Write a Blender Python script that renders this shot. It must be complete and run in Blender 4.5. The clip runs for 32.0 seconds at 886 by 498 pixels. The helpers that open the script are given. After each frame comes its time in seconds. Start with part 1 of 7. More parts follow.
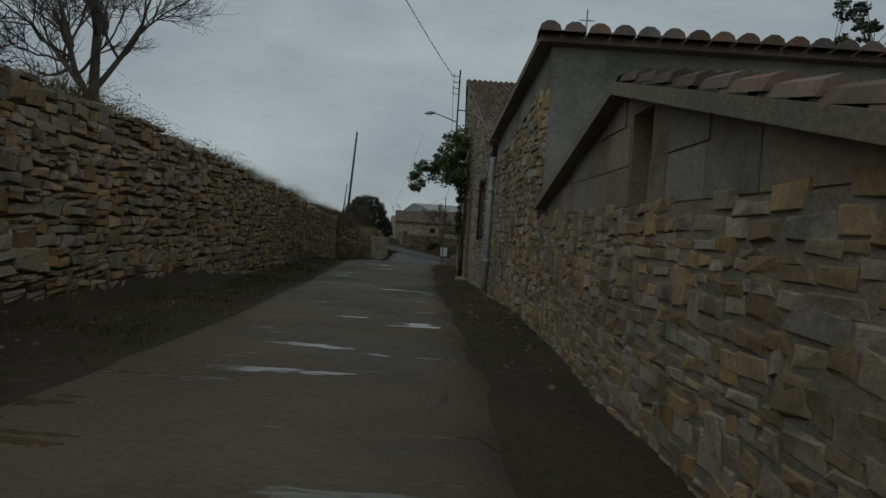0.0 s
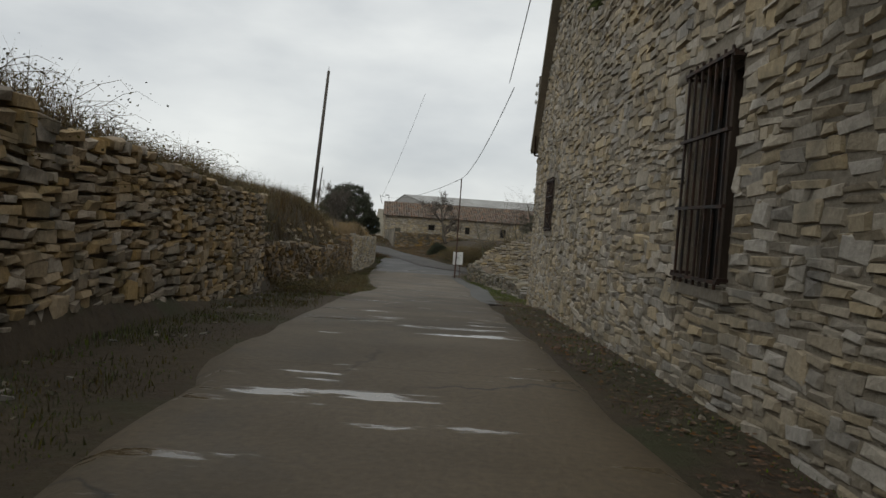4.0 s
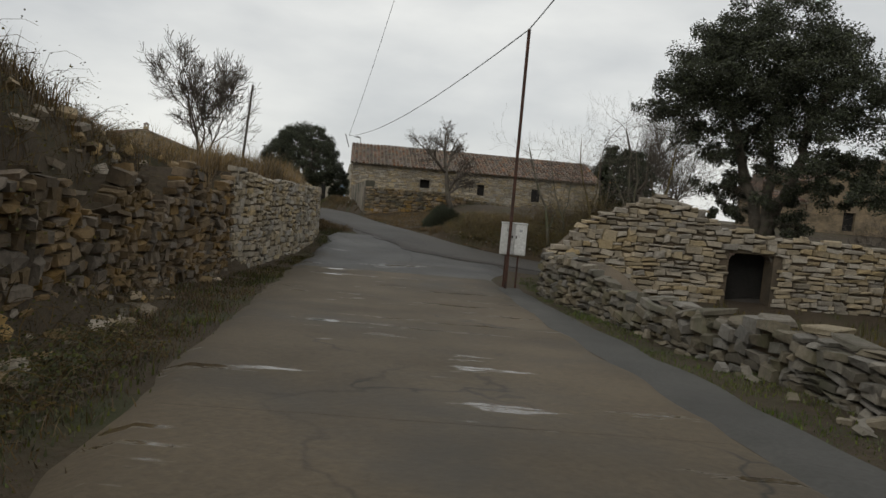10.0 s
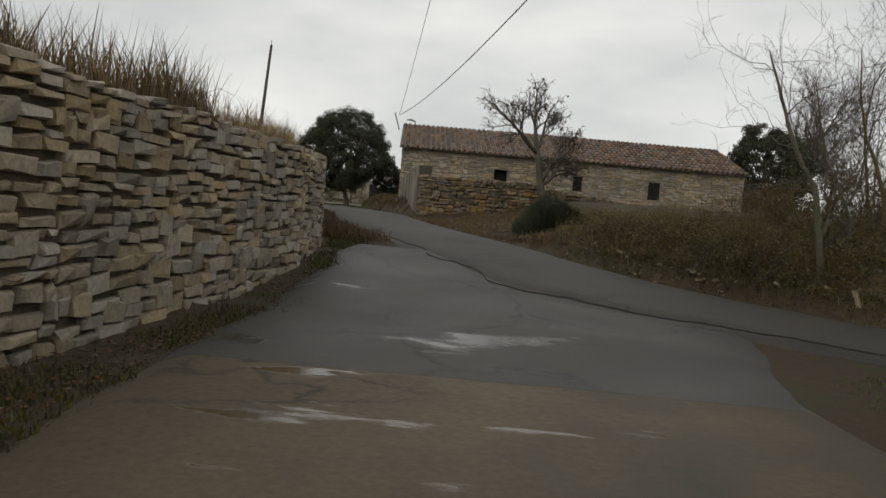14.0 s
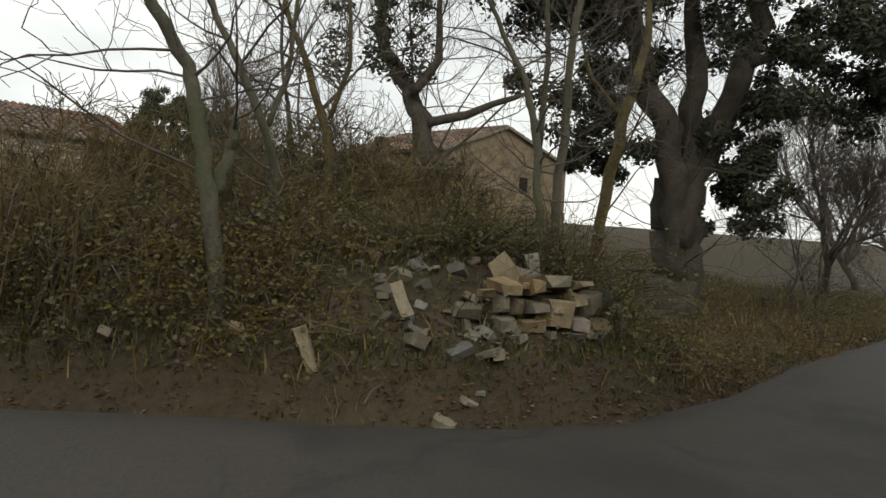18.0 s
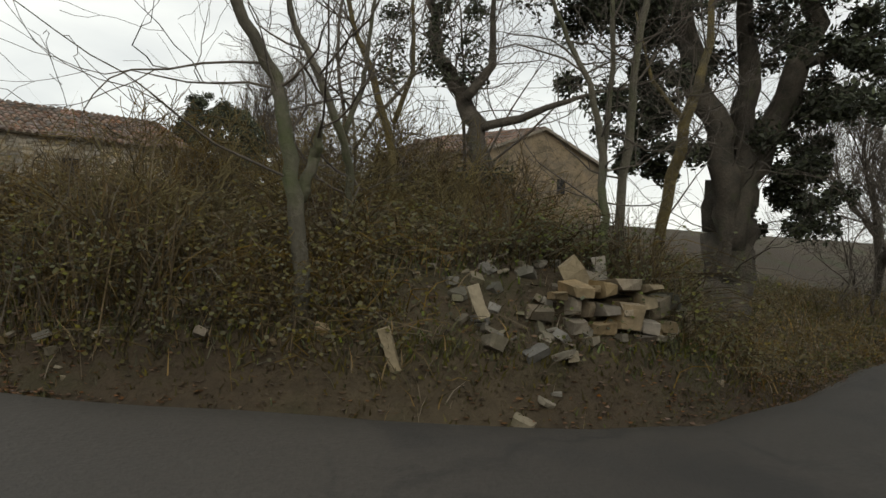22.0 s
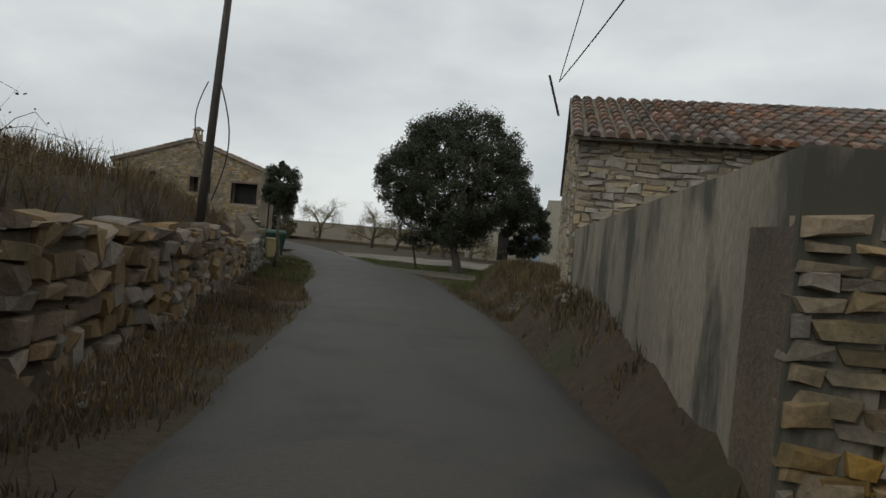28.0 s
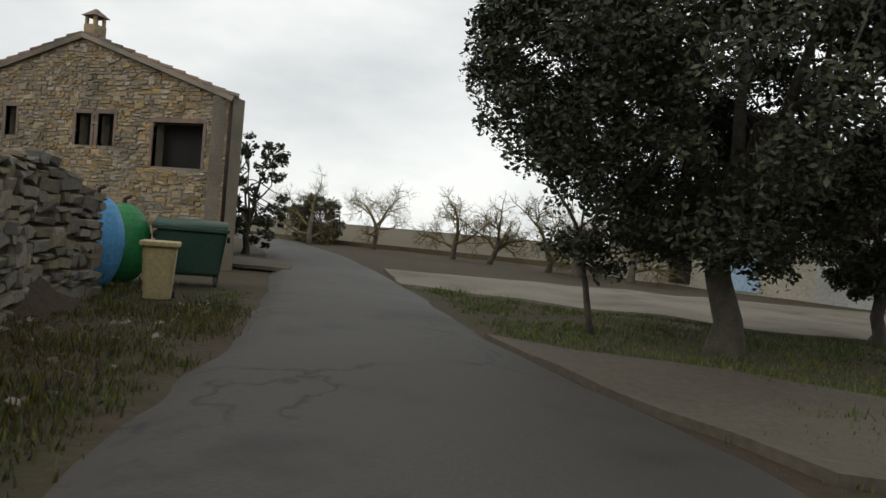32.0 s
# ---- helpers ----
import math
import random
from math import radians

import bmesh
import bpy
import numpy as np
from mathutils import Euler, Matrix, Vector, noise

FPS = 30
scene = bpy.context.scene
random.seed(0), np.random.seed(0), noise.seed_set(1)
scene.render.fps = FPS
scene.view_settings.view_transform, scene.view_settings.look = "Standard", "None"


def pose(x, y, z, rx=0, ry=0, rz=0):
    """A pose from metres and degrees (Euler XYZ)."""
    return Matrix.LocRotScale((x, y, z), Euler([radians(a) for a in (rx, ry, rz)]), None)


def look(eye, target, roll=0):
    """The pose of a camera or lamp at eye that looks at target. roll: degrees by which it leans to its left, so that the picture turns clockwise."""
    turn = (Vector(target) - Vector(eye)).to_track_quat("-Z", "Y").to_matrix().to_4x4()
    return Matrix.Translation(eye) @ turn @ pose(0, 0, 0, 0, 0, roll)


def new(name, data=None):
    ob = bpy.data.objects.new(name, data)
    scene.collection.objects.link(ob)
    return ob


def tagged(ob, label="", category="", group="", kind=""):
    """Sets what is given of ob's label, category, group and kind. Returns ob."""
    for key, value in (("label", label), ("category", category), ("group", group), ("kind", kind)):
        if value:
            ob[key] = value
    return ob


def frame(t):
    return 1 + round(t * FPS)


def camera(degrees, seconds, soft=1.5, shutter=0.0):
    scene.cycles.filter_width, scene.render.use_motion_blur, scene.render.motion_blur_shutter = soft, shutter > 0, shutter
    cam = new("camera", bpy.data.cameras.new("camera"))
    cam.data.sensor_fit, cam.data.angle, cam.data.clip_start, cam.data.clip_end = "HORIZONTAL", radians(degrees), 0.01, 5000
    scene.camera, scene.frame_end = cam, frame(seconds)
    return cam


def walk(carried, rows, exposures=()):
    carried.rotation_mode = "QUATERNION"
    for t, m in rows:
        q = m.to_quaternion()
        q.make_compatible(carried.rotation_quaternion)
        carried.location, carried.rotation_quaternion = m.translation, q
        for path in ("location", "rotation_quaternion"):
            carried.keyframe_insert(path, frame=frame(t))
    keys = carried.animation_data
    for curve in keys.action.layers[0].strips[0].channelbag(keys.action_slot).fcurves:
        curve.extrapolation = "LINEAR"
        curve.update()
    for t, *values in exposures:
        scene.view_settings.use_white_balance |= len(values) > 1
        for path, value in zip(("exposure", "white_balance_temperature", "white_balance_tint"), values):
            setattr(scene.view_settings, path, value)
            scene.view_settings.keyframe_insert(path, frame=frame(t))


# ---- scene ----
cam = camera(66.0, 32.0)
PATH = [
    (0, (-0.387, -0.335, 0.983), (-0.395, 1.664, 0.917), 3.8),
    (0.5, (-0.632, 2.089, 0.983), (-0.651, 4.088, 0.917), 3.0),
    (1, (-0.987, 4.645, 0.975), (-1.036, 6.641, 0.863), 3.0),
    (1.5, (-1.26, 6.725, 0.955), (-1.326, 8.722, 0.864), 2.7),
    (2, (-1.541, 8.733, 0.926), (-1.607, 10.73, 0.842), 2.5),
    (2.5, (-1.76, 10.256, 0.884), (-1.811, 12.254, 0.816), 3.4),
    (3, (-1.923, 12.049, 0.833), (-1.963, 14.047, 0.752), 3.9),
    (3.5, (-1.896, 14.085, 0.811), (-1.92, 16.084, 0.742), 3.8),
    (5.5, (-2.567, 22.124, 0.786), (-2.333, 24.107, 0.671), 5.4),
    (6, (-2.562, 24.03, 0.735), (-2.349, 26.015, 0.612), 5.4),
    (6.5, (-2.551, 25.529, 0.68), (-2.353, 27.515, 0.551), 5.3),
    (7, (-2.555, 27.158, 0.574), (-2.369, 29.145, 0.447), 5.6),
    (7.5, (-2.499, 28.798, 0.456), (-2.325, 30.785, 0.303), 5.5),
    (8, (-2.479, 30.477, 0.326), (-2.308, 32.46, 0.13), 4.9),
    (8.5, (-2.483, 32.235, 0.18), (-2.298, 34.22, 0.019), 5.1),
    (9, (-2.573, 34.299, 0.024), (-2.407, 36.282, -0.173), 4.5),
    (9.5, (-2.648, 36.212, -0.119), (-2.495, 38.196, -0.317), 5.0),
    (10, (-2.646, 37.952, -0.219), (-2.545, 39.944, -0.373), 5.0),
    (10.5, (-2.784, 39.525, -0.303), (-2.703, 41.517, -0.456), 4.6),
    (11, (-2.895, 41.124, -0.383), (-2.853, 43.119, -0.525), 4.6),
    (11.5, (-3.033, 42.649, -0.462), (-3.013, 44.643, -0.611), 4.6),
    (12, (-3.111, 43.881, -0.534), (-3.12, 45.876, -0.68), 4.4),
    (12.5, (-3.216, 45.104, -0.606), (-3.247, 47.099, -0.743), 4.6),
    (13, (-3.267, 46.084, -0.666), (-3.317, 48.078, -0.806), 4.7),
    (13.5, (-3.319, 47.205, -0.729), (-3.393, 49.198, -0.877), 4.8),
    (15.5, (-2.096, 50.956, -0.881), (-2.032, 52.951, -1.008), 5.0),
    (16, (-2.169, 51.723, -0.884), (-1.792, 53.683, -1.009), 5.3),
    (16.5, (-2.162, 52.409, -0.874), (-1.37, 54.242, -0.98), 5.9),
    (17, (-1.44, 53.173, -0.92), (-0.348, 54.848, -0.971), 5.2),
    (17.5, (-0.609, 53.613, -0.954), (0.69, 55.132, -1.026), 2.4),
    (18, (-0.237, 53.724, -0.961), (1.134, 55.179, -1.02), 3.0),
    (18.5, (-0.15, 53.765, -0.967), (1.243, 55.198, -1.033), 2.7),
    (19, (-0.149, 53.763, -0.957), (1.248, 55.193, -1.018), 3.1),
    (19.5, (-0.115, 53.779, -0.953), (1.292, 55.199, -1.017), 3.2),
    (20, (-0.064, 53.793, -0.945), (1.358, 55.197, -1.019), 3.3),
    (20.5, (-0.047, 53.804, -0.942), (1.383, 55.201, -1.017), 3.3),
    (21, (-0.043, 53.797, -0.944), (1.383, 55.196, -1.035), 3.1),
    (21.5, (-0.155, 53.782, -0.974), (1.23, 55.223, -1.039), 2.6),
    (22, (-0.465, 53.805, -0.959), (0.835, 55.324, -1.018), 2.9),
    (22.5, (-0.933, 53.631, -0.955), (0.219, 55.265, -1.027), 3.7),
    (23, (-1.311, 53.335, -0.908), (-0.261, 55.036, -0.974), 4.4),
    (23.5, (-1.472, 53.183, -0.904), (-0.462, 54.909, -0.961), 4.4),
    (24, (-1.382, 53.381, -0.89), (-0.362, 55.1, -0.951), 3.7),
    (24.5, (-1.333, 53.792, -0.831), (-0.42, 55.569, -0.907), 2.6),
    (25, (-1.127, 55.33, -0.892), (-0.475, 57.221, -0.935), 1.6),
    (25.5, (-1.35, 57.011, -0.689), (-1.103, 58.994, -0.774), 2.1),
    (26, (-2.394, 58.264, -0.571), (-2.514, 60.259, -0.647), 1.9),
    (26.5, (-3.597, 60.128, -0.442), (-3.964, 62.093, -0.509), 4.2),
    (28.5, (-6.122, 68.732, -0.285), (-6.591, 70.676, -0.332), 5.0),
    (29, (-6.728, 70.58, -0.283), (-7.157, 72.533, -0.335), 4.7),
    (29.5, (-7.423, 72.559, -0.311), (-7.834, 74.515, -0.369), 4.1),
    (30, (-7.975, 74.45, -0.341), (-8.438, 76.395, -0.401), 4.4),
    (30.5, (-8.701, 76.86, -0.416), (-9.228, 78.789, -0.469), 3.9),
    (31, (-9.586, 79.103, -0.506), (-10.164, 81.017, -0.544), 4.4),
    (31.5, (-10.71, 81.544, -0.58), (-11.351, 83.438, -0.635), 4.6),
    (32, (-11.707, 83.548, -0.639), (-12.396, 85.425, -0.688), 5.0),
]
walk(cam, [(t, look(eye, target, roll)) for t, eye, target, roll in PATH],
     exposures=[(0, -1.0, 5990, -2.5), (0.5, -0.2, 6240, 2.5), (1, 0.05, 6540, 5.5), (6, 0.05, 6590, 5.5), (7.9, -0.18, 6390, 3.5), (10, 0.05, 6740, 6.5), (15.5, 0.08, 6880, 7), (17, 0.55, 6880, 4), (21.5, 0.52, 6880, 4), (23, 0.2, 6780, 4), (24, 0.2, 6780, 4), (26, -0.05, 6530, 4), (29, -0.08, 6480, 4), (30, 0.0, 6580, 5.5), (31, -0.1, 6530, 4.5), (32, 0.3, 6680, 5.5)])

# ---------------------------------------------------------------- light
world = bpy.data.worlds.new("overcast")
scene.world = world
world.use_nodes = True
wn, wl = world.node_tree.nodes, world.node_tree.links
wn.clear()
w_out = wn.new("ShaderNodeOutputWorld")
w_sky = wn.new("ShaderNodeTexSky")
w_sky.sky_type = "NISHITA"
w_sky.sun_disc = False
w_sky.sun_elevation, w_sky.sun_rotation = radians(38), radians(200)
w_bsky = wn.new("ShaderNodeBackground")
w_bsky.inputs[1].default_value = 0.05
wl.new(w_sky.outputs[0], w_bsky.inputs[0])
w_tc = wn.new("ShaderNodeTexCoord")
w_map = wn.new("ShaderNodeMapping")
w_map.inputs["Scale"].default_value = (1.0, 1.0, 2.6)
wl.new(w_tc.outputs["Generated"], w_map.inputs[0])
w_noise = wn.new("ShaderNodeTexNoise")
w_noise.inputs["Scale"].default_value = 2.6
w_noise.inputs["Detail"].default_value = 6
w_noise.inputs["Roughness"].default_value = 0.5
wl.new(w_map.outputs[0], w_noise.inputs["Vector"])
w_ramp = wn.new("ShaderNodeValToRGB")
w_ramp.color_ramp.elements[0].position, w_ramp.color_ramp.elements[0].color = 0.30, (0.60, 0.62, 0.665, 1)
w_ramp.color_ramp.elements[1].position, w_ramp.color_ramp.elements[1].color = 0.66, (0.93, 0.935, 0.95, 1)
wl.new(w_noise.outputs[0], w_ramp.inputs[0])
w_bg = wn.new("ShaderNodeBackground")
w_bg.inputs[1].default_value = 0.95
wl.new(w_ramp.outputs[0], w_bg.inputs[0])
w_mix = wn.new("ShaderNodeMixShader")
w_mix.inputs[0].default_value = 0.88
wl.new(w_bsky.outputs[0], w_mix.inputs[1])
wl.new(w_bg.outputs[0], w_mix.inputs[2])
wl.new(w_mix.outputs[0], w_out.inputs[0])

sun = new("sun", bpy.data.lights.new("sun", "SUN"))
sun.data.energy, sun.data.angle, sun.data.color = 0.55, radians(25), (1.0, 0.97, 0.92)
sun.matrix_world = look((-20, 0, 40), (10, 45, 0))

# ---------------------------------------------------------------- helpers
def lerp(y, table):
    return float(np.interp(y, [a for a, _ in table], [b for _, b in table]))


def smooth(a, b, v):
    v = min(1.0, max(0.0, (v - a) / (b - a)))
    return v * v * (3 - 2 * v)


def mesh(name, verts, faces, mat=None, shade=False):
    me = bpy.data.meshes.new(name)
    me.from_pydata([tuple(v) for v in verts], [], [tuple(f) for f in faces])
    if mat:
        me.materials.append(mat)
    me.validate()
    if shade:
        me.polygons.foreach_set("use_smooth", [True] * len(me.polygons))
    me.update()
    return me


def part(name, data, mat, parent, label="", m=None):
    """Link a bmesh or a mesh as one object under a thing."""
    if isinstance(data, bmesh.types.BMesh):
        me = bpy.data.meshes.new(name)
        data.normal_update()
        data.to_mesh(me)
        data.free()
    else:
        me = data
    if mat and not me.materials:
        me.materials.append(mat)
    ob = new(name, me)
    if parent:
        ob.parent = parent
    if m is not None:
        ob.matrix_local = m
    return tagged(ob, label)


def thing(name, label, category, m=None, group="", kind=""):
    ob = new(name)
    ob.empty_display_size = 0.2
    if m is not None:
        ob.matrix_world = m
    return tagged(ob, label, category, group, kind)


def box(bm, x0, y0, z0, x1, y1, z1, bevel=0.0):
    vs = [bm.verts.new(p) for p in ((x0, y0, z0), (x1, y0, z0), (x1, y1, z0), (x0, y1, z0), (x0, y0, z1), (x1, y0, z1), (x1, y1, z1), (x0, y1, z1))]
    fs = [bm.faces.new([vs[i] for i in f]) for f in ((3, 2, 1, 0), (4, 5, 6, 7), (0, 1, 5, 4), (1, 2, 6, 5), (2, 3, 7, 6), (3, 0, 4, 7))]
    if bevel:
        es = list({e for f in fs for e in f.edges})
        bmesh.ops.bevel(bm, geom=es, offset=bevel, segments=2, affect="EDGES", profile=0.7)
    return vs


def boxed(x0, y0, z0, x1, y1, z1, bevel=0.0):
    bm = bmesh.new()
    box(bm, x0, y0, z0, x1, y1, z1, bevel)
    return bm


def tube_data(points, radii, sides=6, cap=True):
    """Verts and faces of a tapered tube along points."""
    pts = [Vector(p) for p in points]
    verts, faces = [], []
    u = None
    for i, p in enumerate(pts):
        d = (pts[min(i + 1, len(pts) - 1)] - pts[max(i - 1, 0)]).normalized()
        if u is None:
            u = d.orthogonal().normalized()
        u = (u - d * u.dot(d)).normalized()
        w = d.cross(u)
        for k in range(sides):
            a = 2 * math.pi * k / sides
            verts.append(p + (u * math.cos(a) + w * math.sin(a)) * radii[i])
    for i in range(len(pts) - 1):
        for k in range(sides):
            a, b = i * sides + k, i * sides + (k + 1) % sides
            faces.append((a, b, b + sides, a + sides))
    if cap:
        faces.append(tuple(range(sides - 1, -1, -1)))
        faces.append(tuple(range((len(pts) - 1) * sides, len(pts) * sides)))
    return verts, faces


class Soup:
    """Many small pieces gathered into one mesh."""

    def __init__(self):
        self.v, self.f = [], []

    def add(self, verts, faces):
        n = len(self.v)
        self.v.extend(tuple(p) for p in verts)
        self.f.extend(tuple(i + n for i in f) for f in faces)

    def mesh(self, name, mat, shade=False):
        return mesh(name, self.v, self.f, mat, shade)


# ---------------------------------------------------------------- materials
def mat_new(name):
    m = bpy.data.materials.new(name)
    m.use_nodes = True
    return m, m.node_tree.nodes, m.node_tree.links, m.node_tree.nodes["Principled BSDF"]


def col(c):
    return (c[0], c[1], c[2], 1.0)


def surface(name, base, other, scale=4.0, fine=40.0, rough=0.85, bump=0.25, spots=None, spot_scale=1.3, spot_at=(0.52, 0.66),
            per_object=0.0, per_island=False, metal=0.0, bump_scale=None, rough_var=0.1, spec=0.3, coord="Object", stretch=None):
    """A rough surface: two colours in large patches, fine grain, optional stains, relief, and a shade of its own for each piece."""
    m, n, l, b = mat_new(name)
    tc = n.new("ShaderNodeTexCoord")
    src = n.new("ShaderNodeNewGeometry").outputs["Position"] if coord == "World" else tc.outputs[coord]
    if stretch:
        mp = n.new("ShaderNodeMapping")
        mp.inputs["Scale"].default_value = stretch
        l.new(src, mp.inputs[0])
        src = mp.outputs[0]
    big = n.new("ShaderNodeTexNoise")
    big.inputs["Scale"].default_value, big.inputs["Detail"].default_value = scale, 5
    l.new(src, big.inputs["Vector"])
    ramp = n.new("ShaderNodeValToRGB")
    ramp.color_ramp.elements[0].position, ramp.color_ramp.elements[0].color = 0.36, col(base)
    ramp.color_ramp.elements[1].position, ramp.color_ramp.elements[1].color = 0.66, col(other)
    l.new(big.outputs[0], ramp.inputs[0])
    grain = n.new("ShaderNodeTexNoise")
    grain.inputs["Scale"].default_value, grain.inputs["Detail"].default_value = fine, 6
    grain.inputs["Roughness"].default_value = 0.65
    l.new(src, grain.inputs["Vector"])
    gr = n.new("ShaderNodeMapRange")
    gr.inputs[1].default_value, gr.inputs[2].default_value, gr.inputs[3].default_value, gr.inputs[4].default_value = 0.25, 0.75, 0.68, 1.28
    l.new(grain.outputs[0], gr.inputs[0])
    mul = n.new("ShaderNodeMixRGB")
    mul.blend_type, mul.inputs[0].default_value = "MULTIPLY", 1.0
    l.new(ramp.outputs[0], mul.inputs[1])
    l.new(gr.outputs[0], mul.inputs[2])
    out = mul.outputs[0]
    if spots:
        sp = n.new("ShaderNodeTexNoise")
        sp.inputs["Scale"].default_value, sp.inputs["Detail"].default_value = spot_scale, 7
        sp.inputs["Roughness"].default_value = 0.62
        off = n.new("ShaderNodeVectorMath")
        off.inputs[1].default_value = (13.7, 5.1, 8.8)
        l.new(src, off.inputs[0])
        l.new(off.outputs[0], sp.inputs["Vector"])
        sr = n.new("ShaderNodeMapRange")
        sr.inputs[1].default_value, sr.inputs[2].default_value = spot_at
        l.new(sp.outputs[0], sr.inputs[0])
        mx = n.new("ShaderNodeMixRGB")
        l.new(sr.outputs[0], mx.inputs[0])
        l.new(out, mx.inputs[1])
        mx.inputs[2].default_value = col(spots)
        out = mx.outputs[0]
    if per_object or per_island:
        if per_island:
            rnd = n.new("ShaderNodeNewGeometry").outputs["Random Per Island"]
        else:
            rnd = n.new("ShaderNodeObjectInfo").outputs["Random"]
        hv = n.new("ShaderNodeHueSaturation")
        amount = per_object or 0.3
        vr = n.new("ShaderNodeMapRange")
        vr.inputs[3].default_value, vr.inputs[4].default_value = 1.0 - amount, 1.0 + amount
        l.new(rnd, vr.inputs[0])
        l.new(vr.outputs[0], hv.inputs["Value"])
        wn_ = n.new("ShaderNodeTexWhiteNoise")
        wn_.noise_dimensions = "1D"
        l.new(rnd, wn_.inputs["W"])
        st = n.new("ShaderNodeMapRange")
        st.inputs[3].default_value, st.inputs[4].default_value = 0.55, 1.35
        l.new(wn_.outputs[0], st.inputs[0])
        l.new(st.outputs[0], hv.inputs["Saturation"])
        l.new(out, hv.inputs["Color"])
        out = hv.outputs[0]
    l.new(out, b.inputs["Base Color"])
    rr = n.new("ShaderNodeMapRange")
    rr.inputs[3].default_value, rr.inputs[4].default_value = max(0.02, rough - rough_var), min(1.0, rough + rough_var)
    l.new(big.outputs[0], rr.inputs[0])
    l.new(rr.outputs[0], b.inputs["Roughness"])
    b.inputs["Metallic"].default_value = metal
    b.inputs["Specular IOR Level"].default_value = spec
    if bump:
        bp = n.new("ShaderNodeBump")
        bp.inputs["Strength"].default_value, bp.inputs["Distance"].default_value = bump, bump_scale or 0.02
        l.new(grain.outputs[0], bp.inputs["Height"])
        l.new(bp.outputs[0], b.inputs["Normal"])
    return m


STONE_A, STONE_B, MOSS = (0.325, 0.24, 0.14), (0.245, 0.2, 0.14), (0.10, 0.09, 0.062)
M_STONE = surface("limestone", STONE_A, STONE_B, 1.1, 26, 0.9, 0.5, MOSS, 2.2, (0.5, 0.72), per_object=0.32, coord="World", bump_scale=0.03)
M_STONE_J = surface("limestone_joined", STONE_A, STONE_B, 1.1, 26, 0.9, 0.5, MOSS, 2.2, (0.5, 0.72), per_object=0.32, per_island=True, coord="World", bump_scale=0.03)
M_PALE = surface("pale_limestone", (0.345, 0.283, 0.192), (0.275, 0.238, 0.182), 0.9, 24, 0.9, 0.5, (0.17, 0.155, 0.125), 2.0, (0.52, 0.74), per_object=0.26, coord="World", bump_scale=0.03)
M_PALE_J = surface("pale_limestone_joined", (0.345, 0.283, 0.192), (0.275, 0.238, 0.182), 0.9, 24, 0.9, 0.5, (0.17, 0.155, 0.125), 2.0, (0.52, 0.74), per_object=0.26, per_island=True, coord="World", bump_scale=0.03)
M_MORTAR = surface("earth_mortar", (0.13, 0.10, 0.068), (0.08, 0.066, 0.05), 1.5, 30, 0.95, 0.6, coord="World", bump_scale=0.03)
M_LIME = surface("lime_mortar", (0.24, 0.205, 0.155), (0.17, 0.15, 0.12), 1.5, 30, 0.95, 0.6, coord="World", bump_scale=0.03)
M_RENDER = surface("weathered_cement_render", (0.23, 0.215, 0.19), (0.17, 0.16, 0.14), 1.2, 22, 0.9, 0.35, (0.075, 0.075, 0.062), 1.4, (0.5, 0.75), coord="World")
M_CEMENT = surface("plain_cement", (0.34, 0.335, 0.32), (0.28, 0.275, 0.265), 0.5, 18, 0.85, 0.2, (0.22, 0.21, 0.2), 1.0, (0.55, 0.8), coord="World")
M_TILE = surface("clay_roof_tile", (0.20, 0.115, 0.082), (0.15, 0.115, 0.092), 1.5, 30, 0.88, 0.3, (0.085, 0.08, 0.062), 3.0, (0.45, 0.7), per_object=0.35, per_island=True, coord="World")
M_EARTH = surface("bank_earth", (0.048, 0.034, 0.021), (0.066, 0.05, 0.03), 0.45, 11, 0.95, 0.8, (0.042, 0.043, 0.018), 0.7, (0.5, 0.66), coord="World", bump_scale=0.06)
M_CONC = surface("worn_concrete_lane", (0.1, 0.073, 0.041), (0.072, 0.055, 0.034), 0.55, 20, 0.74, 0.3, (0.05, 0.043, 0.033), 0.5, (0.5, 0.72), coord="World", rough_var=0.22, spec=0.45)


def wet_patches(m, scale, stretch, at, gloss):
    """Thin films of rain in the hollows of a surface: darker and glossy there."""
    n, l = m.node_tree.nodes, m.node_tree.links
    b = n["Principled BSDF"]
    pos = n.new("ShaderNodeNewGeometry").outputs["Position"]
    mp = n.new("ShaderNodeMapping")
    mp.inputs["Scale"].default_value = stretch
    l.new(pos, mp.inputs[0])
    t = n.new("ShaderNodeTexNoise")
    t.inputs["Scale"].default_value, t.inputs["Detail"].default_value, t.inputs["Roughness"].default_value = scale, 8, 0.6
    l.new(mp.outputs[0], t.inputs["Vector"])
    r = n.new("ShaderNodeMapRange")
    r.inputs[1].default_value, r.inputs[2].default_value = at
    l.new(t.outputs[0], r.inputs[0])
    old = b.inputs["Roughness"].links[0].from_socket
    mx = n.new("ShaderNodeMix")
    l.new(r.outputs[0], mx.inputs[0])
    l.new(old, mx.inputs[2])
    mx.inputs[3].default_value = gloss
    l.new(mx.outputs[0], b.inputs["Roughness"])
    bump = b.inputs["Normal"].links[0].from_node
    keep = n.new("ShaderNodeMapRange")
    keep.inputs[3].default_value, keep.inputs[4].default_value = bump.inputs["Strength"].default_value, 0.03
    l.new(r.outputs[0], keep.inputs[0])
    l.new(keep.outputs[0], bump.inputs["Strength"])


